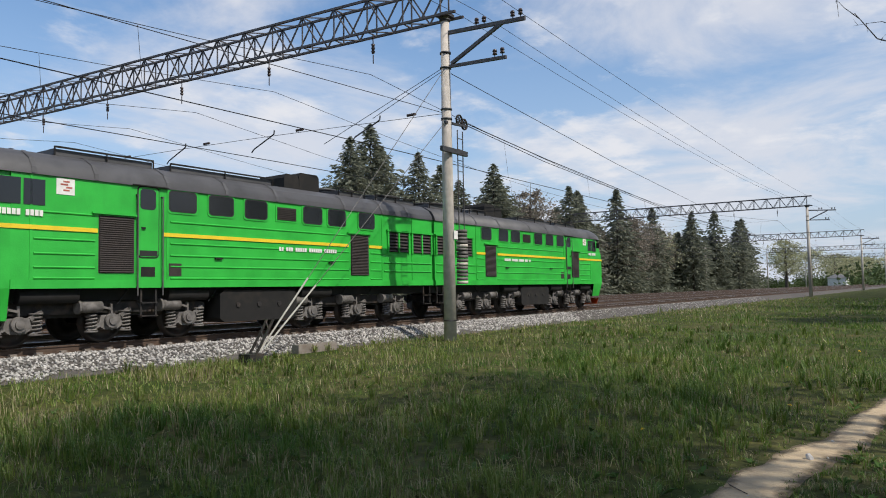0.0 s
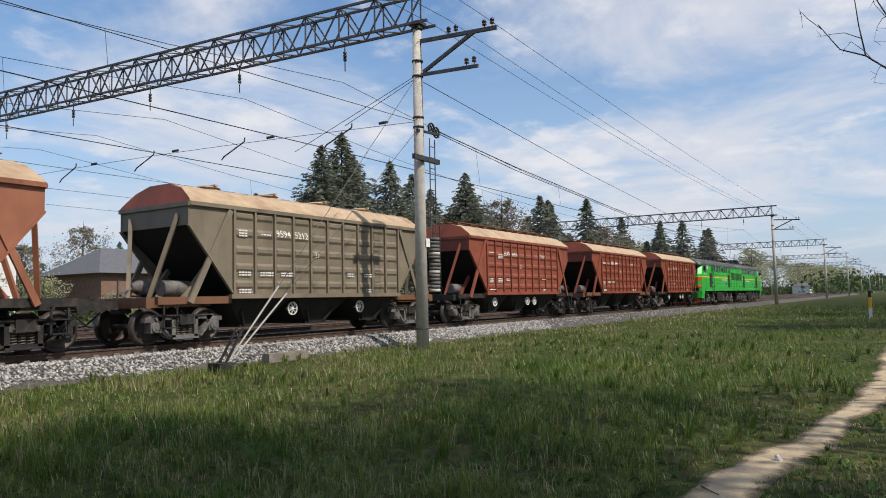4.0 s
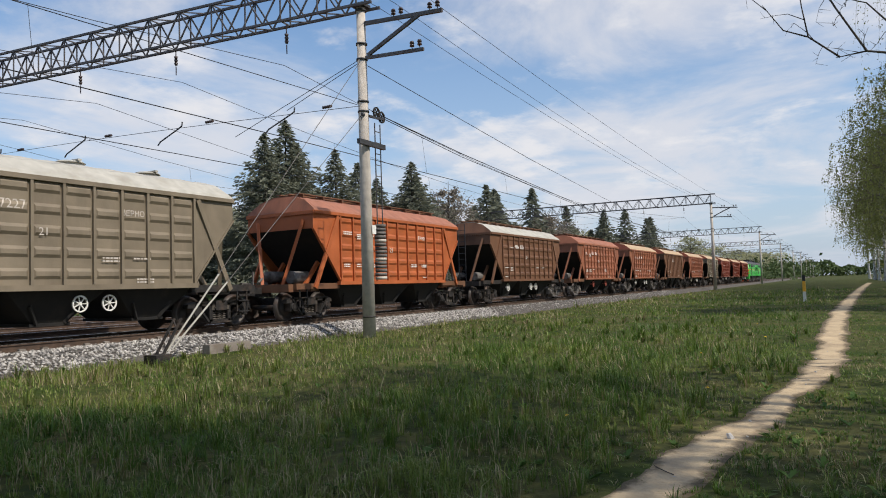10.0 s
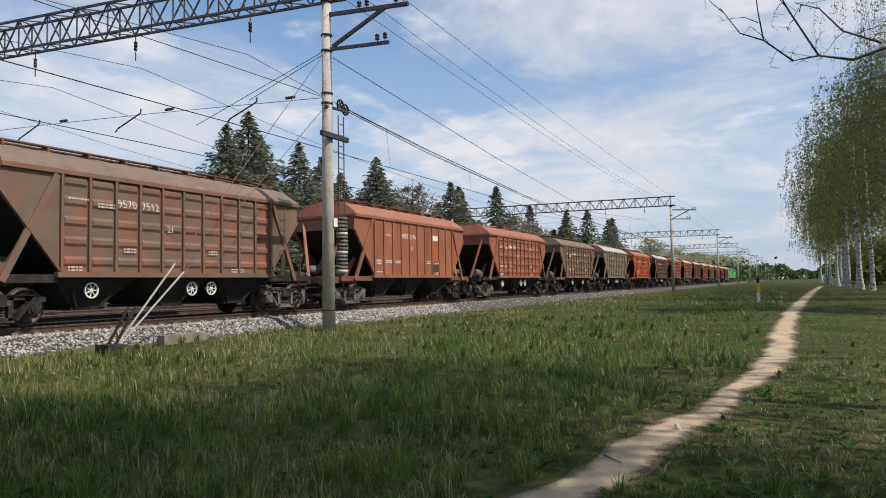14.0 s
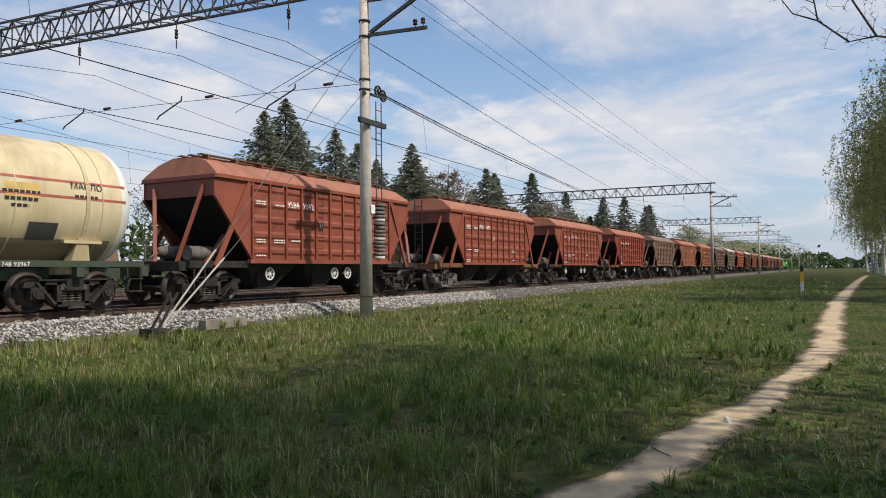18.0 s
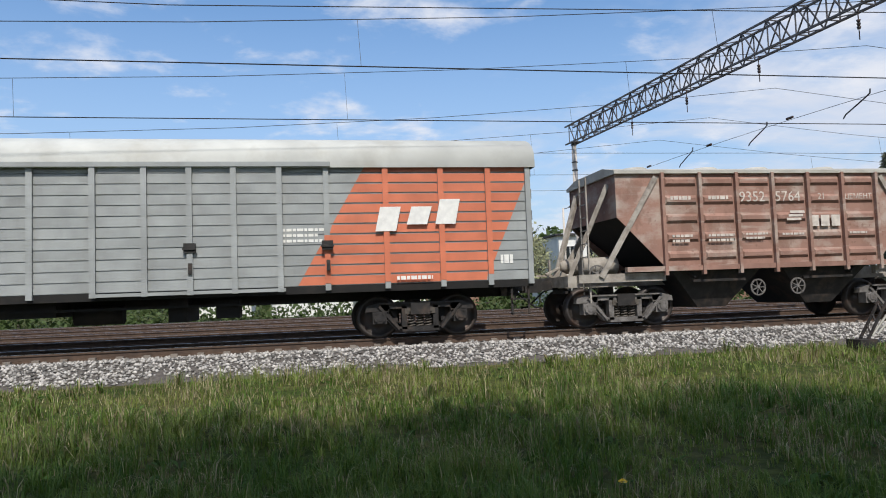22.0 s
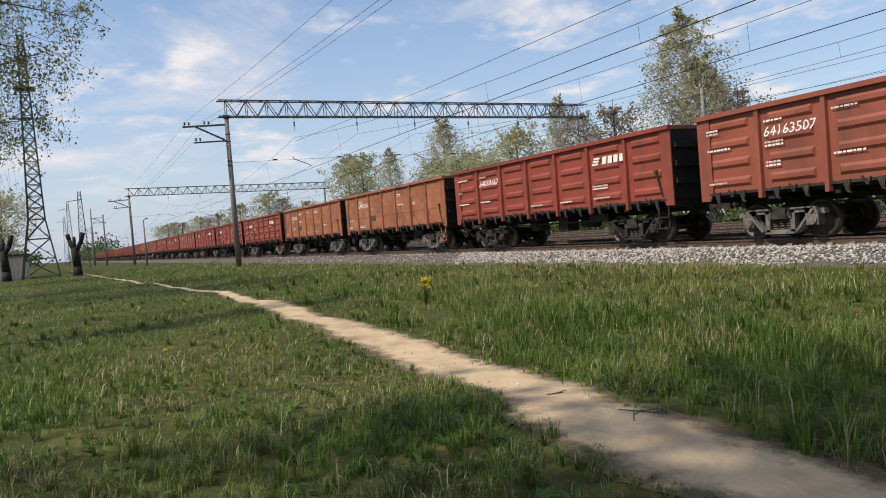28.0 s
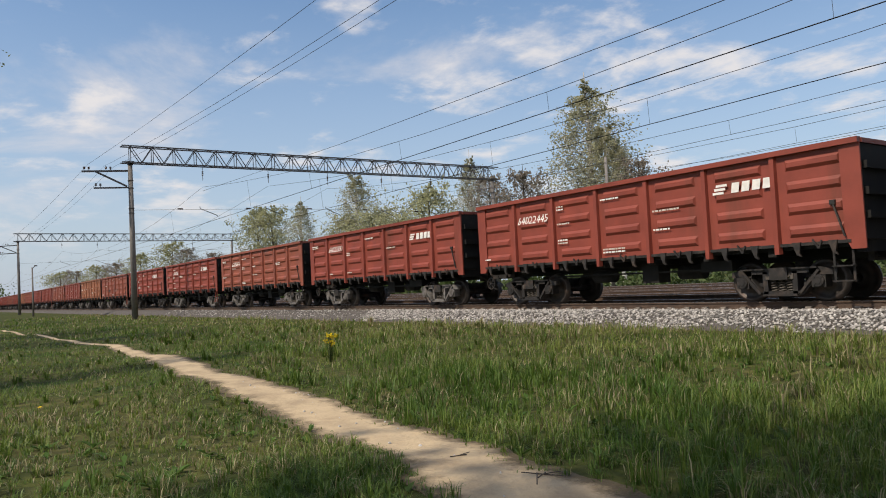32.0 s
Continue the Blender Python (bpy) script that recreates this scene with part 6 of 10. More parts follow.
        part("owner_mark", bm, wm, e, "white owner's mark of plain bars")
    if logo == "ring":
        bm = bmesh.new()
        cx, cz = X0 + 5 * w + 0.55, 2.55
        n = 30
        for k in range(n):
            if k in (2, 3, 16):
                continue
            a, b = 2 * math.pi * k / n, 2 * math.pi * (k + 1) / n
            f = [bm.verts.new((cx + r * math.cos(t), y - 0.004, cz + r * math.sin(t))) for r, t in ((0.32, a), (0.32, b), (0.40, b), (0.40, a))]
            bm.faces.new(f)
        box(bm, cx - 0.04, cx + 0.05, y - 0.004, y, 2.3, 2.78)
        for k, (a, b) in enumerate(((0.30, 1.05), (0.30, 1.2))):
            box(bm, cx + a, cx + b, y - 0.004, y, 2.52 - 0.2 * k, 2.63 - 0.2 * k)
        part("owner_mark", bm, M["grey_mark"], e, "faded white ring mark with two bars")
    return e


GONDOLAS = [
    ("60016920", "salmon", "handles", ""), ("53184363", "weathered", "plank", "ring"), ("54183411", "rust_orange", "plank", "ring"), ("54574425", "rust_orange", "plank", "ring"),
    ("41115282", "mint", "bulge", ""), ("64167061", "vtb", "bulge", "bank"), ("64163507", "brick", "bulge", ""), ("64059162", "vtb", "bulge", "bank"),
    ("64452410", "rust_orange", "plain", ""), ("62115035", "rust_orange", "plain", ""), ("64069216", "vtb", "bulge", "bank"), ("64022445", "vtb", "bulge", "bank"),
    ("64023591", "vtb", "bulge", "bank"), ("62058474", "brick", "bulge", ""), ("64033862", "vtb", "bulge", "bank"), ("64028071", "vtb", "bulge", "bank"),
]
G_WORDS = {"salmon": "faded salmon-red", "weathered": "weathered grey-brown", "rust_orange": "rusty orange-brown", "mint": "flaking mint-green", "vtb": "deep red", "brick": "brick-red"}


# ---- twin-unit diesel locomotive ----
L_L, L_H = 16.97, 8.10
L_S, L_T = 1.38, 3.80
M["loco_roof"] = material("sooty_grey_roof", (0.090, 0.088, 0.090), 0.55, 0.1, 0.3, 2, (0.035, 0.034, 0.033), 0.5, 1)
M["yellow_line"] = material("yellow_band", (0.78, 0.56, 0.03), 0.45, 0, 0.08, 3)
M["red_orange"] = material("red_orange_band", (0.66, 0.09, 0.02), 0.45, 0, 0.1, 3)
M["louvre"] = material("brown_louvre", (0.036, 0.028, 0.024), 0.7, 0, 0.3, 6)
M["rubber"] = material("black_rubber", (0.02, 0.02, 0.02), 0.7, 0, 0.2, 6)


def loco_unit(front):
    """One unit, its cab at +x; the rear unit is turned about."""
    e = empty("diesel_locomotive")
    tagged(e, "bright green twin-unit diesel locomotive with a yellow waist band" if front else "bright green diesel locomotive unit with orange-banded cab end", "locomotive", "units of the locomotive")
    G = PAINT["green"]
    near = -1 if front else 1           # which own side faces the meadow
    BACK, SEAM = -8.40, -5.42           # rear end of the body, edge of the cooling chamber

    def slab(bm, s, x0, x1, z0, z1, d0=1.48, d1=1.505):
        y0, y1 = sorted((s * d0, s * d1))
        box(bm, x0, x1, y0, y1, z0, z1)

    def pair(key, name, fn, mat, at=None, label=""):
        for s in (-1, 1):
            shared((key, s), name, e, lambda bm: fn(bm, s), mat, at, label)

    def rounded(w2, h2, r, n=4):
        pts = []
        for cx, cz, a0 in ((w2 - r, h2 - r, 0), (-w2 + r, h2 - r, 90), (-w2 + r, -h2 + r, 180), (w2 - r, -h2 + r, 270)):
            for i in range(n + 1):
                a = radians(a0 + 90 * i / n)
                pts.append((cx + r * math.cos(a), cz + r * math.sin(a)))
        return pts

    shared("lcore", "body", e, lambda bm: box(bm, BACK, 6.75, -1.44, 1.44, L_S - 0.04, L_T + 0.02), G)
    pair("lside", "side_sheet", lambda bm, s: slab(bm, s, SEAM, 6.75, L_S, L_T, 1.44, 1.48), G)
    pair("lcool", "cooling_chamber_sheet", lambda bm, s: slab(bm, s, BACK, SEAM - 0.02, L_S, L_T, 1.44, 1.472), G)
    pair("lsole", "sole_bar", lambda bm, s: slab(bm, s, BACK, 6.75, L_S - 0.09, L_S + 0.10, 1.44, 1.515), G)
    # upright seams between the sheets
    for x in (6.34, 3.02, SEAM, -7.14):
        pair("lseam", "seam_strip", lambda bm, s: slab(bm, s, -0.025, 0.025, L_S + 0.10, L_T, 1.475, 1.492), G, (x, 0, 0))
    # pressed level ridges, broken by the seams, door and louvres
    def make_ridge(length):
        def make(bm, s):
            pts = [(1.478, -0.030), (1.500, -0.016), (1.506, 0.0), (1.498, 0.014), (1.478, 0.026)]
            a = [bm.verts.new((-length / 2, s * p, q)) for p, q in pts]
            b = [bm.verts.new((length / 2, s * p, q)) for p, q in pts]
            for i in range(len(pts) - 1):
                bm.faces.new((a[i], a[i + 1], b[i + 1], b[i]))
            bm.faces.new(a[::-1]); bm.faces.new(b)
            bmesh.ops.recalc_face_normals(bm, faces=bm.faces)
        return make
    for x0, x1, zs in ((4.92, 6.28, (2.97, 2.38, 2.06, 1.76, 1.52)), (-3.70, 2.94, (2.95, 2.40, 2.10, 1.82, 1.52)), (SEAM + 0.06, -4.80, (2.40, 2.10, 1.82, 1.52)), (BACK + 0.1, SEAM - 0.1, (2.10, 1.80))):
        for z in zs:
            pair(("lridge", x0), "ridge", make_ridge(x1 - x0), G, ((x0 + x1) / 2, 0, z))

    def make_cab(bm):
        front_low = [(6.75, -1.48), (7.95, -1.46), (8.22, -1.15), (8.30, 0), (8.22, 1.15), (7.95, 1.46), (6.75, 1.48)]
        def ring(z, inset, back):
            return [bm.verts.new((x - (inset if x > 7 else 0), y * back, z)) for x, y in front_low]
        rings = [ring(0.62, 0.25, 0.92), ring(1.30, 0.02, 1.0), ring(2.62, 0.0, 1.0), ring(2.90, 0.06, 1.0), ring(3.70, 0.58, 0.97), ring(3.86, 0.66, 0.96)]
        for a, b in zip(rings, rings[1:]):
            for i in range(len(front_low) - 1):
                bm.faces.new((a[i], a[i + 1], b[i + 1], b[i]))
        bm.faces.new(rings[0][::-1])
        bmesh.ops.recalc_face_normals(bm, faces=bm.faces)
    shared("lcab", "cab", e, make_cab, G)

    def make_roof(bm):
        prof = [(1.52, L_T - 0.03), (1.49, L_T + 0.12), (1.34, L_T + 0.34), (1.0, L_T + 0.53), (0.5, L_T + 0.63), (-0.5, L_T + 0.63), (-1.0, L_T + 0.53), (-1.34, L_T + 0.34), (-1.49, L_T + 0.12), (-1.52, L_T - 0.03)]
        secs = [(BACK, 1, 0), (6.6, 1, 0), (7.35, 0.98, 0.0), (7.80, 0.94, -0.08), (8.02, 0.84, -0.22)]
        R = [[bm.verts.new((x, y * k, z + d * (1 if z > L_T else 0))) for y, z in prof] for x, k, d in secs]
        for a, b in zip(R, R[1:]):
            for i in range(len(prof) - 1):
                bm.faces.new((a[i], a[i + 1], b[i + 1], b[i])).smooth = True
        bm.faces.new(R[0][::-1]); bm.faces.new(R[-1])
        bmesh.ops.recalc_face_normals(bm, faces=bm.faces)
    shared("lroof", "roof", e, make_roof, M["loco_roof"])

    def make_roof_band(bm):
        prof = [(1.53, L_T - 0.01), (1.50, L_T + 0.13), (1.35, L_T + 0.355), (1.005, L_T + 0.545), (0.5, L_T + 0.648), (-0.5, L_T + 0.648), (-1.005, L_T + 0.545), (-1.35, L_T + 0.355), (-1.50, L_T + 0.13), (-1.53, L_T - 0.01)]
        a = [bm.verts.new((-0.05, y, z)) for y, z in prof]
        b = [bm.verts.new((0.05, y, z)) for y, z in prof]
        for i in range(len(prof) - 1):
            bm.faces.new((a[i], b[i], b[i + 1], a[i + 1]))
    for x in (6.3, 4.9, 3.02, 1.2, -0.6, -3.5, SEAM, -6.9):
        shared("lroofband", "roof_band", e, make_roof_band, M["loco_roof"], (x, 0, 0))
    for x0, x1 in ((3.1, 5.6), (-0.9, 2.6), (-5.1, -3.8), (-8.0, -5.7)):
        shared(("lhatch", x0), "roof_hatch", e, lambda bm: box(bm, x0, x1, -0.92, 0.92, L_T + 0.55, L_T + 0.70), M["loco_roof"])
        # catwalk rail along the hatch
        for sy in (-1, 1):
            shared(("lrail", x0, sy), "roof_rail", e, lambda bm: [beam(bm, (x0, sy * 0.98, L_T + 0.74), (x1, sy * 0.98, L_T + 0.74), 0.04)] + [beam(bm, (x, sy * 0.98, L_T + 0.52), (x, sy * 0.98, L_T + 0.74), 0.03) for x in (x0, (x0 + x1) / 2, x1)], M["black"])
    for x0, x1, z in ((-2.35, -1.72, 1.05), (-3.25, -2.36, 1.16)):
        def make_stack(bm):
            prism(bm, [(x0, L_T + 0.5), (x1, L_T + 0.5), (x1, L_T + z - 0.12), (x1 - 0.08, L_T + z), (x0 + 0.08, L_T + z), (x0, L_T + z - 0.12)], -0.6, 0.6)
            bmesh.ops.recalc_face_normals(bm, faces=bm.faces)
        shared(("lstack", x0), "exhaust", e, make_stack, M["black"], label="sooty exhaust box")
    for x, rr in ((-4.1, 0.42), (-6.9, 0.85)):
        shared(("lvent", x), "roof_vent", e, lambda bm: (cyl(bm, (x, 0, L_T + 0.66), (x, 0, L_T + 0.78), rr * 0.9, n=18), cyl(bm, (x, 0, L_T + 0.78), (x, 0, L_T + 0.83), rr, n=18)), M["loco_roof"])

    # yellow waist band; it breaks at the door and the louvres
    for a, b in ((4.86, 6.75), (-3.68, 3.14), (SEAM + 0.02, -4.72)):
        pair(("lband", a), "waist_band", lambda bm, s: slab(bm, s, a, b, 2.57, 2.665), M["yellow_line"], label="yellow band")
    # windows along the engine room, each in a raised frame with a rubber seal
    for x in (2.585, 1.38, 0.18, -2.06, -3.145, -4.60):
        def make_frame(bm, s):
            prism(bm, rounded(0.46, 0.315, 0.12), s * 1.478, s * 1.500)
            bmesh.ops.recalc_face_normals(bm, faces=bm.faces)
        def make_seal(bm, s):
            prism(bm, rounded(0.415, 0.272, 0.10), s * 1.500, s * 1.506)
            bmesh.ops.recalc_face_normals(bm, faces=bm.faces)
        def make_pane(bm, s):
            prism(bm, rounded(0.385, 0.245, 0.085), s * 1.506, s * 1.509)
            bmesh.ops.recalc_face_normals(bm, faces=bm.faces)
        pair("lwframe", "window_frame", make_frame, G, (x, 0, 3.48))
        pair("lwseal", "window_seal", make_seal, M["rubber"], (x, 0, 3.48))
        pair("lwpane", "window", make_pane, M["glass"], (x, 0, 3.48))
    pair("lsmallframe", "small_louvre_frame", lambda bm, s: slab(bm, s, -1.42, -0.55, 3.20, 3.68, 1.478, 1.494), G)
    def make_small(bm, s):
        slab(bm, s, -1.36, -0.61, 3.25, 3.63, 1.494, 1.498)
        for k in range(7):
            slab(bm, s, -1.36, -0.61, 3.265 + k * 0.052, 3.285 + k * 0.052, 1.496, 1.515)
    pair("lsmall", "small_louvre", make_small, M["louvre"])
    # door with its own window, kick plate, foothold and long handrails
    def make_door(bm, s):
        prism(bm, rounded(0.27, 0.86, 0.10), s * 1.48, s * 1.502)
        bmesh.ops.recalc_face_normals(bm, faces=bm.faces)
    pair("ldoorseal", "door_seal", lambda bm, s: (prism(bm, rounded(0.30, 0.89, 0.12), s * 1.478, s * 1.488), bmesh.ops.recalc_face_normals(bm, faces=bm.faces)), M["rubber"], (3.56, 0, 2.90))
    pair("ldoor", "door", make_door, G, (3.56, 0, 2.90))
    def make_door_window(bm, s):
        prism(bm, rounded(0.21, 0.25, 0.09), s * 1.500, s * 1.510)
        bmesh.ops.recalc_face_normals(bm, faces=bm.faces)
    pair("ldoorwin", "door_window", make_door_window, M["glass"], (3.58, 0, 3.46))
    pair("lkick", "kick_plate", lambda bm, s: slab(bm, s, 3.32, 3.80, 2.06, 2.20, 1.500, 1.508), M["rubber"])
    pair("lfoothold", "foothold", lambda bm, s: slab(bm, s, 3.37, 3.75, 1.56, 1.80, 1.478, 1.486), M["black"])
    pair("ldoorknob", "door_handle", lambda bm, s: slab(bm, s, 3.66, 3.76, 2.72, 2.77, 1.500, 1.54), M["black"])
    for x in (3.88, 3.20):
        pair("lhand", "handrail", lambda bm, s: (beam(bm, (0, s * 1.56, 1.10), (0, s * 1.56, 3.56), 0.035, sides=6), beam(bm, (0, s * 1.47, 3.54), (0, s * 1.57, 3.54), 0.04), beam(bm, (0, s * 1.47, 1.30), (0, s * 1.57, 1.30), 0.04)), M["steel_grey"], (x, 0, 0))
    pair("ldoorhood", "rain_strip", lambda bm, s: slab(bm, s, 3.05, 4.0, 3.775, 3.80, 1.48, 1.56), M["black"])
    pair("lgrid", "mesh_vent", lambda bm, s: slab(bm, s, 2.62, 2.98, 1.58, 1.90, 1.478, 1.490), M["louvre"])
    pair("lhook", "bracket", lambda bm, s: slab(bm, s, -3.0, -2.75, 2.02, 2.06, 1.48, 1.54), M["black"])
    pair("lhook", "bracket", lambda bm, s: slab(bm, s, -3.0, -2.75, 2.02, 2.06, 1.48, 1.54), M["black"], (4.35, 0, 0.02))
    # big side louvres with a hood above
    def make_louvre(bm, s):
        slab(bm, s, -0.45, 0.45, 0, 1.34, 1.47, 1.485)
        for k in range(26):
            z = 0.02 + k * 0.050
            y0, y1 = s * 1.485, s * 1.52
            bm.faces.new([bm.verts.new(p) for p in ((-0.43, y0, z + 0.045), (0.43, y0, z + 0.045), (0.43, y1, z), (-0.43, y1, z))])
    for x in (4.38, -4.25):
        pair("llouvre", "louvre", make_louvre, M["louvre"], (x, 0, 1.64))
        pair("llouvrehood", "louvre_hood", lambda bm, s: slab(bm, s, -0.55, 0.62, 1.37, 1.41, 1.48, 1.55), G, (x, 0, 1.64))
    # shutters of the cooling chamber: two framed openings, each of two rows of blades
    for x in (-6.33, -7.72):
        pair("lshback", "shutter_recess", lambda bm, s: slab(bm, s, -0.64, 0.64, 0, 0.70, 1.466, 1.476), M["black"], (x, 0, 2.48))
        for x0 in (-0.64, -0.04, 0.56):
            pair(("lshpost", x0), "shutter_post", lambda bm, s: slab(bm, s, x0, x0 + 0.08, -0.03, 0.73, 1.47, 1.53), G, (x, 0, 2.48))
        pair("lshhood", "shutter_hood", lambda bm, s: slab(bm, s, -0.68, 0.68, 0.72, 0.78, 1.47, 1.55), G, (x, 0, 2.48))
        for k in range(6):
            for x0 in (-0.55, 0.05):
                def make_blade(bm):
                    v = [bm.verts.new(p) for p in ((0, near * 1.480, 0.075), (0.50, near * 1.480, 0.075), (0.50, near * 1.528, 0), (0, near * 1.528, 0), (0, near * 1.480, 0.060), (0.50, near * 1.480, 0.060))]
                    bm.faces.new(v[:4]); bm.faces.new((v[4], v[3], v[2], v[5]))
                shared(("lblade", near), "shutter_blade", e, make_blade, M["louvre"], (x + x0, 0, 2.50 + k * 0.115))
    # cab windows and front
    for x0, x1 in ((6.05, 6.50), (6.56, 7.10)):
        pair(("lcabwin", x0), "cab_window", lambda bm, s: slab(bm, s, x0, x1, 3.10, 3.66, 1.475, 1.492), M["glass"])
    pair("lmirror", "mirror", lambda bm, s: slab(bm, s, 7.18, 7.26, 3.28, 3.58, 1.50, 1.66), M["black"])

    for sy in (-1, 1):
        def make_windscreen(bm):
            q = [(8.18, sy * 0.08, 2.96), (8.10, sy * 1.12, 2.96), (7.62, sy * 1.08, 3.66), (7.72, sy * 0.08, 3.66)]
            v = [bm.verts.new((x + 0.06, y, z)) for x, y, z in q]
            w = [bm.verts.new((x - 0.02, y, z)) for x, y, z in q]
            bm.faces.new(v); bm.faces.new(w[::-1])
            for i in range(4):
                bm.faces.new((v[i], v[(i + 1) % 4], w[(i + 1) % 4], w[i]))
            bmesh.ops.recalc_face_normals(bm, faces=bm.faces)
        shared(("lscreen", sy), "windscreen", e, make_windscreen, M["glass"])
        shared(("lwiper", sy), "front_handrail", e, lambda bm: (beam(bm, (8.30, sy * 0.25, 2.78), (8.22, sy * 1.15, 2.82), 0.03, sides=6), beam(bm, (8.22, sy * 0.3, 2.78), (8.31, sy * 0.3, 2.78), 0.03), beam(bm, (8.10, sy * 1.1, 2.82), (8.24, sy * 1.1, 2.82), 0.03)), M["steel_dark"])

    def front_band(z0, z1, grow=0.012):
        def make(bm):
            pts = [(6.75, -1.48), (7.95, -1.46), (8.22, -1.15), (8.30, 0), (8.22, 1.15), (7.95, 1.46), (6.75, 1.48)]
            a = [bm.verts.new((x + grow * 1.5 * (x > 7), y * (1 + grow), z0)) for x, y in pts]
            b = [bm.verts.new((x + grow * 1.5 * (x > 7), y * (1 + grow), z1)) for x, y in pts]
            for i in range(len(pts) - 1):
                if i in (0, 5) and z1 < 2.52:
                    continue
                bm.faces.new((a[i], a[i + 1], b[i + 1], b[i]))
        return make
    shared("lfy", "front_band", e, front_band(2.57, 2.665), M["yellow_line"], label="yellow band round the cab")
    shared("lfr", "front_band", e, front_band(2.24, 2.51), M["red_orange"], label="orange band round the cab")
    shared("lfr2", "front_band", e, front_band(1.66, 1.88), M["red_orange"], label="orange band round the cab")
    shared("llight", "headlight", e, lambda bm: (cyl(bm, (8.24, 0, 2.80), (8.38, 0, 2.80), 0.19, n=18), cyl(bm, (8.38, 0, 2.80), (8.40, 0, 2.80), 0.15, n=18)), M["steel_grey"])
    shared("lnumber", "number_plate", e, lambda bm: box(bm, 8.29, 8.335, -0.42, 0.42, 1.95, 2.14), M["white_mark"])
    for s in (-1, 1):
        shared(("lbuf", s), "buffer_lamp", e, lambda bm: (box(bm, 8.08, 8.27, s * 1.0 - 0.26, s * 1.0 + 0.26, 1.34, 1.60)), M["steel_grey"])
        shared(("lbufglass", s), "lamp_glass", e, lambda bm: (box(bm, 8.27, 8.285, s * 1.0 - 0.19, s * 1.0 + 0.19, 1.39, 1.55)), M["glass"])
    def make_plough(bm):
        v = [bm.verts.new(p) for p in ((7.9, -1.25, 0.50), (8.55, 0, 0.50), (7.9, 1.25, 0.50), (7.75, -1.2, 0.18), (8.45, 0, 0.14), (7.75, 1.2, 0.18), (7.6, -1.25, 0.50), (7.6, 1.25, 0.50))]
        for q in ((0, 1, 4, 3), (1, 2, 5, 4), (0, 6, 7, 2), (0, 2, 1)):
            bm.faces.new([v[i] for i in q])
        bmesh.ops.recalc_face_normals(bm, faces=bm.faces)
    shared("lplough", "rail_guard", e, make_plough, M["red_orange"], label="orange rail guard")
    pair("lplate", "emblem_plate", lambda bm, s: (slab(bm, s, 5.40, 5.81, 3.38, 3.74, 1.48, 1.492)), M["white_mark"])
    for k, (a, b) in enumerate(((5.52, 5.66), (5.46, 5.60), (5.56, 5.72), (5.52, 5.66))):
        pair(("lplate2", a), "emblem_mark", lambda bm, s: slab(bm, s, a, b, 0, 0.035, 1.492, 1.497), M["red_line"], (0, 0, 3.46 + k * 0.065))
    # the owner's name and the unit's number as rows of letter-like bars
    wy = near * 1.508
    def bar_row(x, widths, z, h, name, label):
        bm = bmesh.new()
        for wd in widths:
            for q in range(int(wd / 0.095)):
                y0, y1 = sorted((wy, wy - near * 0.004))
                box(bm, x, x + 0.075, y0, y1, z, z + h)
                x += 0.095
            x += 0.09
        tagged(part(name, bm, M["white_mark"], e, label), label, kind="stuff")
    bar_row(-3.1, (0.66, 0.62, 0.55, 0.30, 0.28), 2.34, 0.115, "owner_name", "row of small white letter-like bars")
    bar_row(6.1, (0.40, 0.48), 2.86, 0.13, "unit_number", "row of small white bars")

    # running gear: two three-axle bogies, fuel tank and air reservoirs
    def make_lframe(bm):
        for s in (-1, 1):
            prism(bm, [(-2.75, 0.70), (2.75, 0.70), (2.75, 0.90), (2.2, 0.98), (-2.2, 0.98), (-2.75, 0.90)], s * 1.06, s * 0.94)
        box(bm, -2.6, 2.6, -0.9, 0.9, 0.62, 0.9)
        bmesh.ops.recalc_face_normals(bm, faces=bm.faces)
    def make_lbox(s):
        def make(bm):
            prism(bm, [(-0.30, 0.42), (-0.16, 0.32), (0.16, 0.32), (0.30, 0.42), (0.24, 0.66), (-0.24, 0.66)], s * 0.96, s * 1.20)
            cyl(bm, (0, s * 1.18, 0.525), (0, s * 1.30, 0.525), 0.17, n=14)
            cyl(bm, (0, s * 1.30, 0.525), (0, s * 1.335, 0.525), 0.10, n=10)
            beam(bm, (-0.26, s * 1.16, 0.62), (-0.52, s * 1.12, 0.80), 0.09)
            beam(bm, (0.26, s * 1.16, 0.44), (0.52, s * 1.12, 0.30), 0.09)
            bmesh.ops.recalc_face_normals(bm, faces=bm.faces)
        return make
    def make_lspring(bm):
        turns, seg = 5, 10
        rings = []
        for k in range(turns * seg + 1):
            a = 2 * math.pi * k / seg
            z = 0.30 + 0.42 * k / (turns * seg)
            rings.append([bm.verts.new(((0.115 + 0.026 * math.cos(b)) * math.cos(a), (0.115 + 0.026 * math.cos(b)) * math.sin(a), z + 0.026 * math.sin(b))) for b in (0, 1.571, 3.142, 4.712)])
        for p, q in zip(rings, rings[1:]):
            for i in range(4):
                bm.faces.new((p[i], p[(i + 1) % 4], q[(i + 1) % 4], q[i]))
        cyl(bm, (0, 0, 0.26), (0, 0, 0.30), 0.15, n=10)
        cyl(bm, (0, 0, 0.72), (0, 0, 0.76), 0.15, n=10)
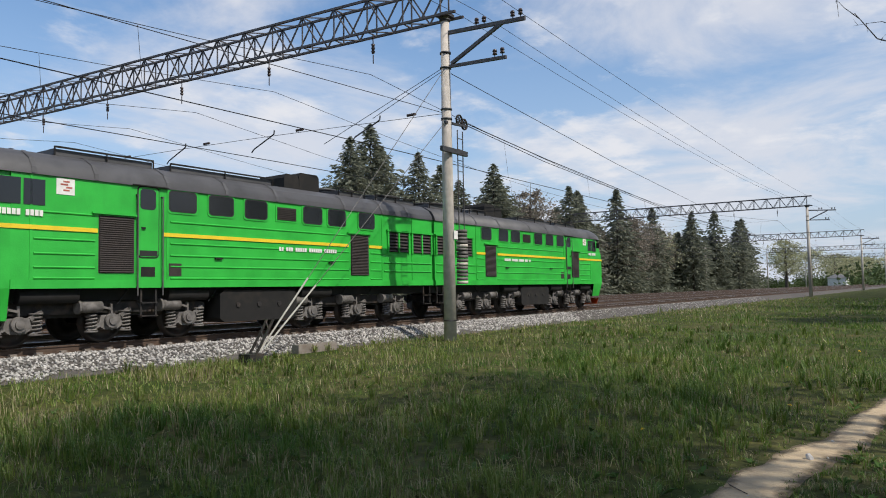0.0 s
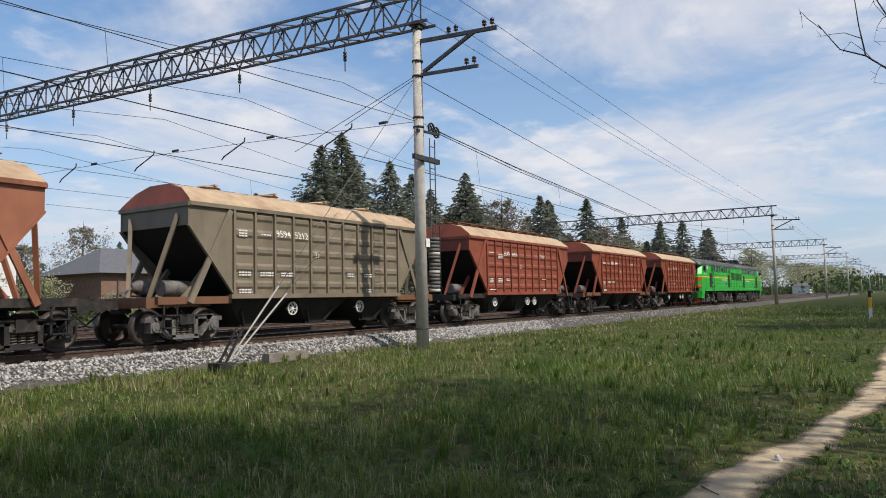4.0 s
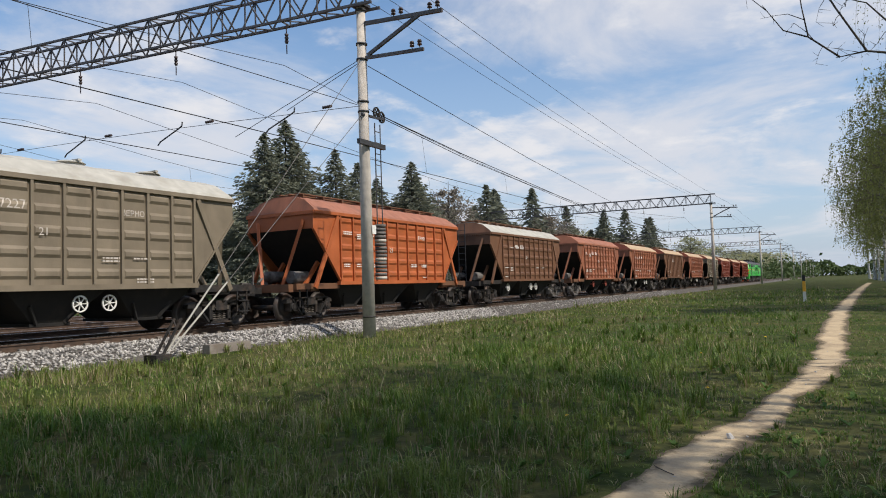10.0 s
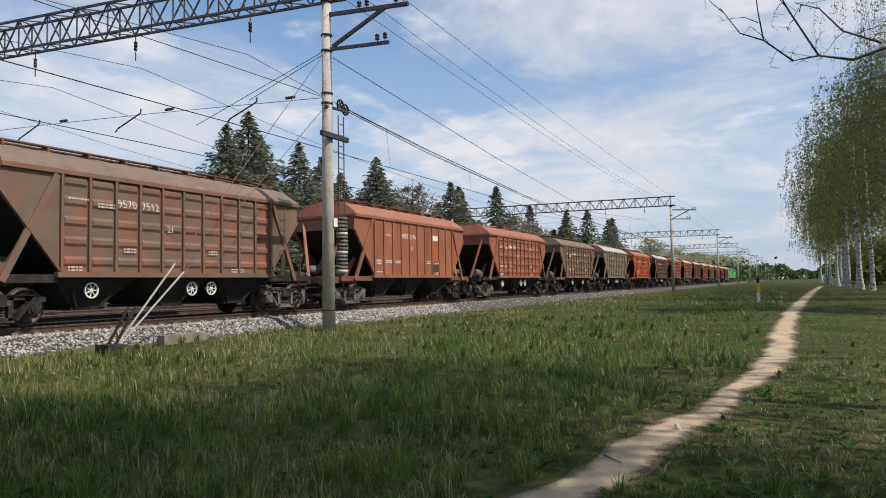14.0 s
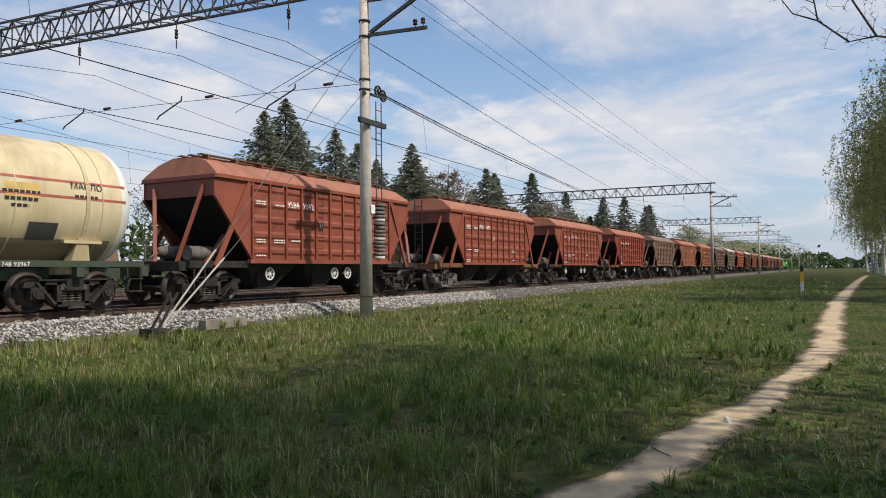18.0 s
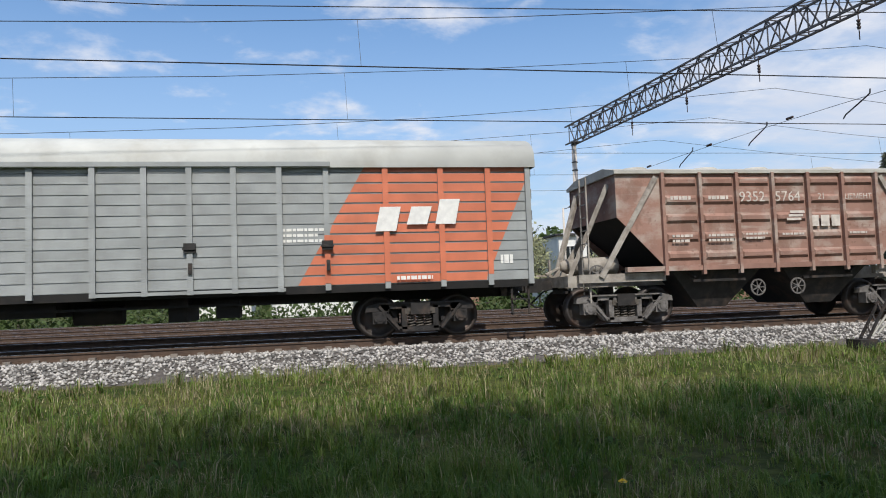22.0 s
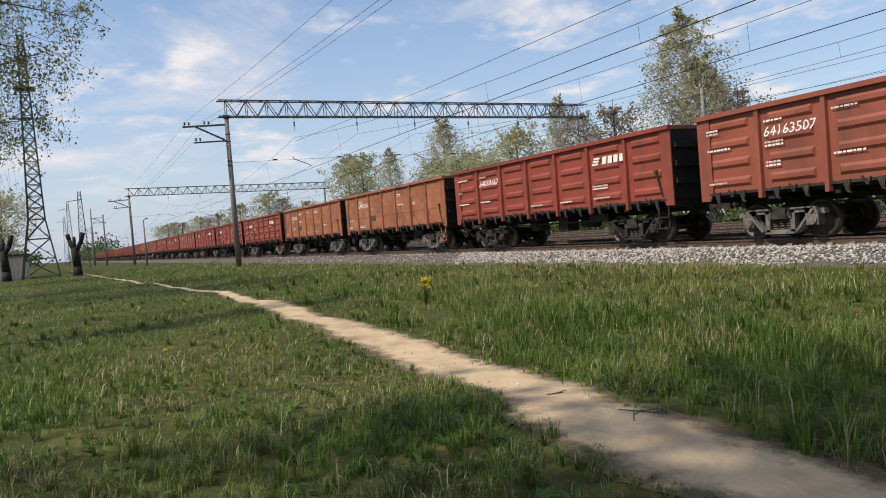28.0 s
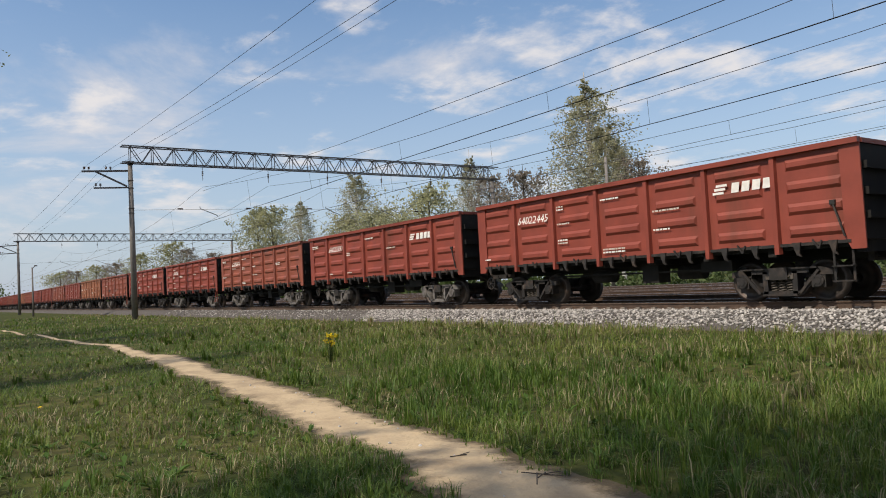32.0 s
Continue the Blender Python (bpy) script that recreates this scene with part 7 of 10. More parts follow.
    def make_lbrake(s):
        def make(bm):
            cyl(bm, (-0.30, s * 1.20, 0.86), (0.22, s * 1.20, 0.86), 0.135, n=14)
            cyl(bm, (0.22, s * 1.20, 0.86), (0.28, s * 1.20, 0.86), 0.165, n=14)
            beam(bm, (-0.30, s * 1.20, 0.86), (-0.55, s * 1.20, 0.80), 0.05)
            beam(bm, (-0.55, s * 1.20, 0.92), (-0.60, s * 1.16, 0.30), 0.06, 0.05)
            box(bm, -0.72, -0.54, s * 0.80 - 0.06, s * 0.80 + 0.06, 0.30, 0.66)
        return make
    for x in (4.35, -4.35):
        b = shared("lbogie", "bogie", e, make_lframe, M["iron"], (x, 0, 0), "three-axle bogie grimy with oil and dust")
        for ax in (-2.1, 0, 2.1):
            for s in (-1, 1):
                shared(("lbox", s), "axle_box", b, make_lbox(s), M["iron_dusty"], (ax, 0, 0))
                shared(("lbrake", s), "brake_cylinder", b, make_lbrake(s), M["iron_dusty"], (ax + 0.55, 0, 0))
                for q in (-0.42, 0.42):
                    if s == near:
                        shared("lspring", "coil_spring", b, make_lspring, M["iron_dusty"], (ax + q, s * 1.10, 0))
            w = shared("lwheelset", "wheelset", b, make_wheelset(0.525), M["wheel"])
            w.matrix_parent_inverse = Matrix.Translation((ax, 0, 0.525))
            WHEELS.append((w, 0.525 if front else -0.525))
    def make_tank(bm):
        prism(bm, [(-1.45, 0.45), (-1.30, 0.34), (1.20, 0.34), (1.35, 0.45), (1.35, 1.10), (1.22, 1.20), (-1.32, 1.20), (-1.45, 1.10)], -1.40, 1.40)
        bmesh.ops.recalc_face_normals(bm, faces=bm.faces)
    shared("ltank", "fuel_tank", e, make_tank, M["black"])
    for s in (-1, 1):
        for x in (-0.75, 0.0, 0.75):
            shared(("ltankcap", s), "tank_cap", e, lambda bm: cyl(bm, (0, s * 1.40, 0.80), (0, s * 1.43, 0.80), 0.07, n=10), M["iron"], (x, 0, 0))
        for x0, x1 in ((1.7, 2.9), (-3.0, -1.7), (5.2, 6.5)):
            shared(("lres", s, x0), "air_reservoir", e, lambda bm: cyl(bm, (x0, s * 1.22, 1.12), (x1, s * 1.22, 1.12), 0.17, n=14), M["black"])
        shared(("lcable", s), "cable_run", e, lambda bm: [beam(bm, (-5.2 + k * 1.3, s * 1.2, 1.26), (-4.9 + k * 1.3, s * 1.22, 0.92), 0.03, sides=5) for k in range(9)], M["rubber"])
    shared("lunder", "underframe", e, lambda bm: box(bm, -8.2, 7.6, -1.15, 1.15, 1.0, 1.34), M["black"])
    for x in (3.52, -8.05):
        for s in (-1, 1):
            shared("step", "footstep", e, make_step, M["iron"], (x, s * 1.44, 0.15))
    shared("lbellows", "gangway", e, lambda bm: box(bm, BACK - 0.10, BACK, -0.6, 0.6, 1.3, 3.5), M["rubber"])
    m = Matrix.Translation((L_H - 0.05, 0, 0))
    shared("coupler", "coupler", e, make_coupler, M["iron"], m)
    return e


# ---- the make-up of the train, from the front ----
def build_train():
    s = 5.35
    a = loco_unit(True)
    TRAIN.append((a, s + L_L * 1.5, 0))
    b = loco_unit(False)
    TRAIN.append((b, s + L_L * 0.5, 180))
    for k, (num, col, roof, kind, word) in enumerate(HOPPERS):
        how = {"ribbed": "ribbed", "hatch": "ribbed, round-hatched", "smooth": "smooth-sided"}[kind]
        h = hopper(num, col, roof, kind, "%s %s steel grain hopper wagon on the near track" % (WORDS[col].replace(" with reddish patches", ""), how), k + 1, small=word, wheels="red_line" if k in (7, 17) else "white_mark")
        TRAIN.append((h, s - H_L / 2, 0))
        s -= H_L
    for k, (num, col, end, spill, word) in enumerate((("74893967", "cream", "end_green", False, "МАСЛО"), ("51201598", "yellow", "end_lime", True, "МАСЛО"), ("74894544", "white", "end_green", True, "МАСЛО"), ("74894510", "white", "end_green", True, "МАСЛО-Р"))):
        words = ("cream oil tank wagon with white and dark green ends", "yellow oil tank wagon with white and light green ends", "white oil tank wagon with a broad black oil stain", "white oil tank wagon with brown streaks and green end")[k]
        TRAIN.append((tank(num, col, end, spill, word, words, k + 1), s - T_L / 2 - 0.15, 0))
        s -= T_L
    for k, num in enumerate(("93523751", "93525764")):
        TRAIN.append((cement_hopper(num, "dusty red-brown cement hopper wagon with pale dust-caked ribs", 1 - k), s - C_L / 2 - 0.32, 0))
        s -= C_L
    TRAIN.append((boxcar(), s - B_L / 2, 0))
    s -= B_L
    for k in range(36):
        if k < len(GONDOLAS):
            num, col, kind, logo = GONDOLAS[k]
        else:
            num, col, kind, logo = "", ("vtb", "brick", "vtb", "vtb", "brick", "rust_orange")[k % 6], "bulge", ""
        TRAIN.append((gondola(num, col, kind, "%s steel open goods wagon with upright side posts" % G_WORDS[col], k + 1, logo), s - G_L / 2, 0))
        s -= G_L


build_train()


# ---- overhead line: concrete poles, lattice beams, wires ----
TRUSS_Z, TRUSS_H = 10.92, 1.22
# darker copy of the concrete: the backlit look of poles at x<0 is painted in
M["old_concrete"] = material("sooty_old_concrete", (0.19, 0.175, 0.16), 0.9, 0, 0.2, 5, (0.10, 0.09, 0.08), 0.4, 1.5, 0.35, 70, streak=True)


def make_truss(bm, a, b, z0, h, w=0.62, bays=None):
    a, b = Vector((*a, 0)), Vector((*b, 0))
    d = (b - a)
    L_ = d.length
    d.normalize()
    s = Vector((-d.y, d.x, 0)) * w / 2
    up = Vector((0, 0, 1))
    n = bays or int(L_ / 0.78)
    c0 = a - d * 0.6
    c1 = b + d * 0.6
    for q in (-1, 1):
        for z in (z0, z0 + h):
            beam(bm, c0 + s * q + up * z, c1 + s * q + up * z, 0.085, 0.085)
    for i in range(n + 1):
        p = a + d * (L_ * i / n)
        for q in (-1, 1):
            if i % 2 == 0:
                beam(bm, p + s * q + up * z0, p + s * q + up * (z0 + h), 0.045)
            if i < n:
                r = a + d * (L_ * (i + 1) / n)
                za, zb = (z0, z0 + h) if i % 2 else (z0 + h, z0)
                beam(bm, p + s * q + up * za, r + s * q + up * zb, 0.05)
        for z in (z0, z0 + h):
            if i % 2 == 0:
                beam(bm, p - s + up * z, p + s + up * z, 0.045)
            elif i < n:
                r = a + d * (L_ * (i + 1) / n)
                beam(bm, p - s + up * z, r + s + up * z, 0.04)


def make_insulator(bm, p, r=0.07, n=3, h=0.09):
    x, y, z = p
    cyl(bm, (x, y, z), (x, y, z + 0.1), 0.018, n=6)
    for k in range(n):
        cyl(bm, (x, y, z + 0.1 + k * h), (x, y, z + 0.1 + k * h + h * 0.75), r, r * 0.72, n=10)


def pole_thing(x, y, top, arms=True, detail=True):
    e = empty("catenary_pole", Matrix.Translation((x, y, 0)))
    tagged(e, "tapered round concrete catenary pole with steel brackets", "railway pole", "poles of the overhead line")
    bm = bmesh.new()
    gz = ground_height(x, y)
    cyl(bm, (0, 0, gz - 0.3), (0, 0, top), 0.225, 0.155, n=20)
    part("shaft", bm, M["concrete"] if x > 0 else M["old_concrete"], e)
    bm = bmesh.new()
    box(bm, -0.25, 0.25, -0.25, 0.25, top, top + 0.10)
    part("cap_plate", bm, M["steel_dark"], e)
    for z in (top - 0.15, top - 1.35, top - 1.9, top - 3.4, top - 3.75):
        bm = bmesh.new()
        cyl(bm, (0, 0, z), (0, 0, z + 0.06), 0.205, n=16)
        part("clamp_band", bm, M["steel_dark"], e)
    if arms:
        bm = bmesh.new()
        beam(bm, (0, -0.15, top - 0.60), (0, -3.25, top - 0.78), 0.10, 0.13)
        part("crossarm", bm, M["steel_grey"], e)
        bm = bmesh.new()
        beam(bm, (0, -0.25, top - 1.75), (0, -2.35, top - 0.75), 0.09, 0.12)
        part("brace", bm, M["steel_grey"], e)
        bm = bmesh.new()
        beam(bm, (0, -0.15, top - 1.83), (0, -2.50, top - 1.95), 0.09, 0.11)
        part("crossarm", bm, M["steel_grey"], e)
        for yy, zz in ((-1.35, top - 0.62), (-1.65, top - 0.63), (-2.78, top - 0.70), (-3.08, top - 0.70), (-2.05, top - 1.88), (-2.35, top - 1.88)):
            bm = bmesh.new()
            make_insulator(bm, (0, yy, zz), 0.085, 2, 0.10)
            part("insulator", bm, M["ceramic"], e)
    if detail:
        bm = bmesh.new()
        cyl(bm, (0, 0, 0.02), (0, 0, 0.06), 0.235, n=16)
        part("steel_hoop", bm, M["iron"], e)
        bm = bmesh.new()
        box(bm, -0.7, 0.9, -0.30, -0.18, 5.95, 6.12)
        part("cross_board", bm, M["steel_dark"], e)
        # tension gear: pulleys, guide rods and a stack of cast weights
        for k in (0, 1):
            bm = bmesh.new()
            c = Vector((0.75 + 0.32 * k, -0.05, 7.30 - 0.10 * k))
            n = 18
            for i in range(n):
                a0, a1 = 2 * math.pi * i / n, 2 * math.pi * (i + 1) / n
                beam(bm, c + Vector((0.19 * math.cos(a0), 0, 0.19 * math.sin(a0))), c + Vector((0.19 * math.cos(a1), 0, 0.19 * math.sin(a1))), 0.05)
            for i in range(3):
                a0 = math.pi * i / 3
                beam(bm, c - Vector((0.19 * math.cos(a0), 0, 0.19 * math.sin(a0))), c + Vector((0.19 * math.cos(a0), 0, 0.19 * math.sin(a0))), 0.03)
            part("pulley", bm, M["iron"], e)
        bm = bmesh.new()
        beam(bm, (-0.25, -0.1, 7.05), (1.1, -0.1, 7.12), 0.08)
        part("bracket", bm, M["steel_dark"], e)
        bm = bmesh.new()
        for xx in (0.56, 0.90):
            beam(bm, (xx, -0.08, 1.9), (xx, -0.08, 6.9), 0.03)
        for k in range(6):
            beam(bm, (0.56, -0.08, 4.6 + k * 0.4), (0.90, -0.08, 4.6 + k * 0.4), 0.025)
        part("guide_frame", bm, M["steel_grey"], e)
        rnd = random.Random(4)
        for k in range(15):
            bm = bmesh.new()
            z = 1.32 + k * 0.132
            cyl(bm, (0, 0, z), (0, 0, z + 0.105), 0.21, n=16)
            o = part("weight", bm, M["iron_dusty"] if k % 5 else M["concrete"], e)
            o.location = (0.73 + rnd.uniform(-0.025, 0.025), -0.08, 0)
        bm = bmesh.new()
        box(bm, -0.02, 0.22, -0.245, -0.23, 2.9, 3.2)
        part("number_plate", bm, M["white_mark"], e)
    return e


def gantry(a, b, z=TRUSS_Z):
    e = empty("lattice_beam")
    tagged(e, "grey steel lattice beam spanning all the tracks", "overhead gantry", "beams of the overhead line")
    bm = bmesh.new()
    make_truss(bm, a, b, z, TRUSS_H)
    part("lattice", bm, M["steel_grey"], e)
    # hangers down to each carrying cable
    for y in TRACKS:
        t = (y - a[1]) / (b[1] - a[1])
        if not 0.05 < t < 0.97:
            continue
        x = a[0] + (b[0] - a[0]) * t
        bm = bmesh.new()
        beam(bm, (x, y, z), (x, y, z - 0.45), 0.03)
        for k in range(3):
            cyl(bm, (x, y, z - 0.5 - k * 0.13), (x, y, z - 0.40 - k * 0.13), 0.05, 0.08, n=8)
        beam(bm, (x, y, z - 0.8), (x, y, z - 1.15), 0.03)
        part("hanger_insulator", bm, M["ceramic"], e)
    # the cross span and its steady arms, which hold the contact wires to one side
    bm = bmesh.new()
    prev = None
    for i in range(17):
        t = i / 16
        p = Vector((a[0] + (b[0] - a[0]) * t, a[1] + (b[1] - a[1]) * t, 7.42 + 0.55 * math.sin(math.pi * t) * 0.5))
        if prev is not None:
            beam(bm, prev, p, 0.022, sides=5)
        prev = p
    part("cross_span_wire", bm, M["wire"], e)
    for y in TRACKS:
        t = (y - a[1]) / (b[1] - a[1])
        if not 0.05 < t < 0.97:
            continue
        x = a[0] + (b[0] - a[0]) * t
        zc = 7.42 + 0.275 * math.sin(math.pi * t)
        bm = bmesh.new()
        pts = [(x, y + 1.1, zc - 0.55), (x, y + 0.95, zc - 0.42), (x, y - 0.1, zc - 0.02), (x, y - 0.28, zc + 0.06), (x, y - 0.30, zc + 0.22)]
        for p, q in zip(pts, pts[1:]):
            beam(bm, p, q, 0.055, sides=6)
        part("steady_arm", bm, M["steel_dark"], e)
        bm = bmesh.new()
        for k in range(4):
            cyl(bm, (x, y - 1.6 - k * 0.10, zc + 0.02), (x, y - 1.68 - k * 0.10, zc + 0.02), 0.06, 0.045, n=8)
        part("span_insulator", bm, M["ceramic"], e)
    return e


GANTRIES = [((20.93, 14.25), (18.2, 46.1)), ((101.0, 13.95), (100, 46)), ((174.2, 14.2), (174, 46)), ((-56.4, 12.15), (-55.8, 46.0)), ((-130.9, 11.2), (-133, 46)), ((245, 14.2), (245, 46)), ((320, 14.2), (320, 46))]
# the near portal is a little smaller than the others and stands nearer
NEARER = Matrix.Translation((0.1, 0.0, 0.95)) @ Matrix.Scale(0.94, 4) @ Matrix.Translation((-0.1, 0.0, -0.95))
for i, (a, b) in enumerate(GANTRIES):
    portal = (pole_thing(a[0], a[1], TRUSS_Z, arms=True, detail=(i == 0)), pole_thing(b[0], b[1], TRUSS_Z, arms=False, detail=False), gantry(a, b))
    if i == 0:
        for ob in portal:
            ob.matrix_basis = NEARER @ ob.matrix_basis
for x, y, h in ((395, 14.2, 12), (470, 14.2, 12), (545, 14.2, 12), (620, 14.2, 12), (-205, 11.0, 12), (-280, 11, 12)):
    pole_thing(x, y, h, arms=True, detail=False)


def tube(bm, pts, r, n=5):
    """One closed tube along a line of points."""
    P = [Vector(p) for p in pts]
    rings = []
    for k, p in enumerate(P):
        d = (P[min(k + 1, len(P) - 1)] - P[max(k - 1, 0)]).normalized()
        u = d.cross(Vector((0, 0, 1)) if abs(d.z) < 0.9 else Vector((1, 0, 0))).normalized()
        v = d.cross(u)
        rings.append([bm.verts.new(p + (u * math.cos(2 * math.pi * i / n) + v * math.sin(2 * math.pi * i / n)) * r) for i in range(n)])
    for a, b in zip(rings, rings[1:]):
        for i in range(n):
            bm.faces.new((a[i], a[(i + 1) % n], b[(i + 1) % n], b[i]))
    bm.faces.new(rings[0][::-1]); bm.faces.new(rings[-1])


def wire_run(name, pts, r=0.011, label="dark overhead wire"):
    bm = bmesh.new()
    tube(bm, pts, r)
    return tagged(mesh_object(name, bm, M["wire"]), label, "overhead wire", "wires of the overhead line")


SUPPORT_X = [-280, -205, -131, -56.4, 20.5, 100.5, 174, 245, 320, 395]


def sagged(y, z_hi, sag, zig=0.0):
    pts = []
    for k, (x0, x1) in enumerate(zip(SUPPORT_X, SUPPORT_X[1:])):
        n = 10
        for i in range(n):
            t = i / n
            pts.append((x0 + (x1 - x0) * t, y + zig * (1 - 2 * abs((k + t) % 2 - 1)), z_hi - 4 * sag * t * (1 - t)))
    pts.append((SUPPORT_X[-1], y, z_hi))
    return pts


def build_wires():
    for k, y in enumerate(TRACKS):
        hi, sag = (9.3, 9.55, 9.5, 9.5, 9.5)[k], (2.1, 2.0, 2.35, 2.2, 2.2)[k]
        wire_run("carrying_cable", sagged(y, hi, sag), 0.011, "sagging carrying cable over the track")
        wire_run("contact_wire", sagged(y, 6.55, 0.02, 0.25), 0.010, "taut contact wire over the track")
        if k < 2:
            wire_run("contact_wire", sagged(y + 0.02, 6.545, 0.02, 0.25), 0.011, "taut second contact wire over the track")
        # droppers
        for j, (x0, x1) in enumerate(zip(SUPPORT_X[2:6], SUPPORT_X[3:7])):
            for i in range(1, 8):
                t = i / 8
                x = x0 + (x1 - x0) * t
                zt = hi - 4 * sag * t * (1 - t)
                if zt - 6.6 < 0.25:
                    continue
                bm = bmesh.new()
                beam(bm, (x, y, zt), (x + 0.05, y + 0.25 * (1 - 2 * abs((j + 2 + t) % 2 - 1)), 6.53), 0.009, sides=4)
                tagged(mesh_object("dropper", bm, M["wire"]), "thin dropper between the two wires", "overhead wire", "droppers of the overhead line")
    # feeders on the crossarms
    for dy, z, sag in ((-2.7, 10.65, 0.5), (-1.6, 10.6, 0.95), (-1.0, 10.55, 0.8)):
        wire_run("feeder_wire", [(x, 12.0 + 2.2 * max(0.0, min(1.0, (x + 56.4) / 76.9)) + dy, zz) for x, _, zz in sagged(0, z, sag)], 0.009, "thin feeder wire on the crossarms")
    wire_run("tension_wire", [(-56.4, 17.4, 9.0), (-33, 17.3, 8.25), (-13, 17.1, 7.85), (-3, 16.6, 7.6), (20.7, 14.3, 7.4)], 0.012, "heavy wire tensioned from the pole")
    wire_run("tension_wire", [(21.4, 14.2, 7.3), (30, 15.0, 7.15), (60, 17.2, 6.75), (101, 17.3, 6.62)], 0.02, "heavy wire tensioned from the pole")
    wire_run("tension_wire", [(21.5, 14.15, 7.2), (30, 15.0, 7.0), (60, 17.25, 6.7), (101, 17.4, 6.60)], 0.016, "heavy wire tensioned from the pole")
    wire_run("tension_wire", [(21.2, 14.2, 8.9), (40, 15.4, 8.3), (70, 17.0, 7.6), (101, 17.3, 9.2)], 0.014, "heavy wire tensioned from the pole")
    # ties on the pole's far side
    wire_run("pole_tie", [(20.93, 14.3, 9.1), (19.6, 19.0, 6.7)], 0.012, "slanting steel tie on the pole")
    wire_run("pole_tie", [(20.93, 14.3, 9.0), (20.0, 16.9, 7.45)], 0.012, "slanting steel tie on the pole")


build_wires()


def build_anchor():
    """Back stays of the pole: pale rods, a lattice strut and cables up to the pole."""
    e = empty("pole_stay", NEARER @ Matrix.Translation((12.3, 14.45, 0)))
    tagged(e, "pole stay of two pale steel rods on a lattice anchor", "pole stay")
    for dy, zt in ((-0.12, 9.0), (0.18, 7.1)):
        bm = bmesh.new()
        d = Vector((8.5, -0.2, zt + 0.45)).normalized()
        a = Vector((0.1 if dy < 0 else 0.5, dy, -0.35))
        beam(bm, a, a + d * 2.5, 0.05, sides=6)
        part("stay_rod", bm, M["roof_grey"], e)
        bm = bmesh.new()
        beam(bm, a + d * 2.5, Vector((8.55, -0.2, zt)), 0.022, sides=5)
        part("stay_cable", bm, M["wire"], e)
    bm = bmesh.new()
    for dy in (-0.12, 0.12):
        beam(bm, (-0.1, dy, -0.55), (0.55, dy, 0.42), 0.05)
    for k in range(4):
        t = k / 4
        beam(bm, (-0.1 + 0.65 * t, -0.12, -0.55 + 0.97 * t), (-0.1 + 0.65 * (t + 0.2), 0.12, -0.55 + 0.97 * (t + 0.2)), 0.03)
    box(bm, -0.3, 0.15, -0.22, 0.22, -0.62, -0.42)
    part("anchor", bm, M["iron"], e)
    s = empty("concrete_slab", Matrix.Translation((14.6, 14.55, 0)))
    tagged(s, "weathered concrete cable cover lying on the ballast", "slab")
    bm = bmesh.new()
    box(bm, -0.75, 0.75, -0.12, 0.14, -0.62, -0.33)
    part("block", bm, M["sleeper"], s)


build_anchor()


def simple_post(x, y, h, name, label, cat, r=0.12, lamp=False):
    e = empty(name, Matrix.Translation((x, y, ground_height(x, y))))
    tagged(e, label, cat)
    bm = bmesh.new()
    cyl(bm, (0, 0, -0.2), (0, 0, h), r, r * 0.7, n=12)
    part("shaft", bm, M["concrete"] if x > 0 else M["old_concrete"], e)
    if lamp:
        bm = bmesh.new()
        beam(bm, (0, 0, h - 0.1), (0.9, 0.3, h + 0.15), 0.06)
        box(bm, 0.7, 1.2, 0.15, 0.45, h + 0.10, h + 0.22)
        part("lamp_arm", bm, M["steel_grey"], e)
    return e


simple_post(22.5, 60, 8.6, "street_lamp", "concrete street lamp post beyond the tracks", "lamp post", lamp=True)
simple_post(-38.5, 43.3, 10.6, "wooden_pole", "grey concrete line pole behind the wagons", "pole", 0.16)
simple_post(112, 47, 7.0, "street_lamp", "slim lamp post beside the far track", "lamp post", lamp=True)
simple_post(-105, 10.5, 6.2, "lamp_post", "concrete lamp post beside the line", "lamp post", lamp=True)
simple_post(-150, 8.0, 8.0, "lamp_post", "concrete lamp post beside the line", "lamp post", lamp=True)
simple_post(-190, 7.6, 13.5, "signal_mast", "tall slim mast beside the line", "mast", 0.2)


def marker_post():
    e = empty("marker_post", Matrix.Translation((49.1, 1.72, ground_height(49, 1.7))))
    tagged(e, "striped yellow, white and black cable marker post", "marker post")
    for z0, z1, key, c in ((0, 0.62, "white", (0.62, 0.62, 0.58)), (0.62, 1.25, "yellow", (0.70, 0.36, 0.03)), (1.25, 1.62, "black", (0.02, 0.02, 0.02))):
        bm = bmesh.new()
        box(bm, -0.085, 0.085, -0.085, 0.085, z0, z1)
        part("%s_band" % key, bm, material("marker_%s" % key, c, 0.6, 0, 0.15, 5), e)


marker_post()


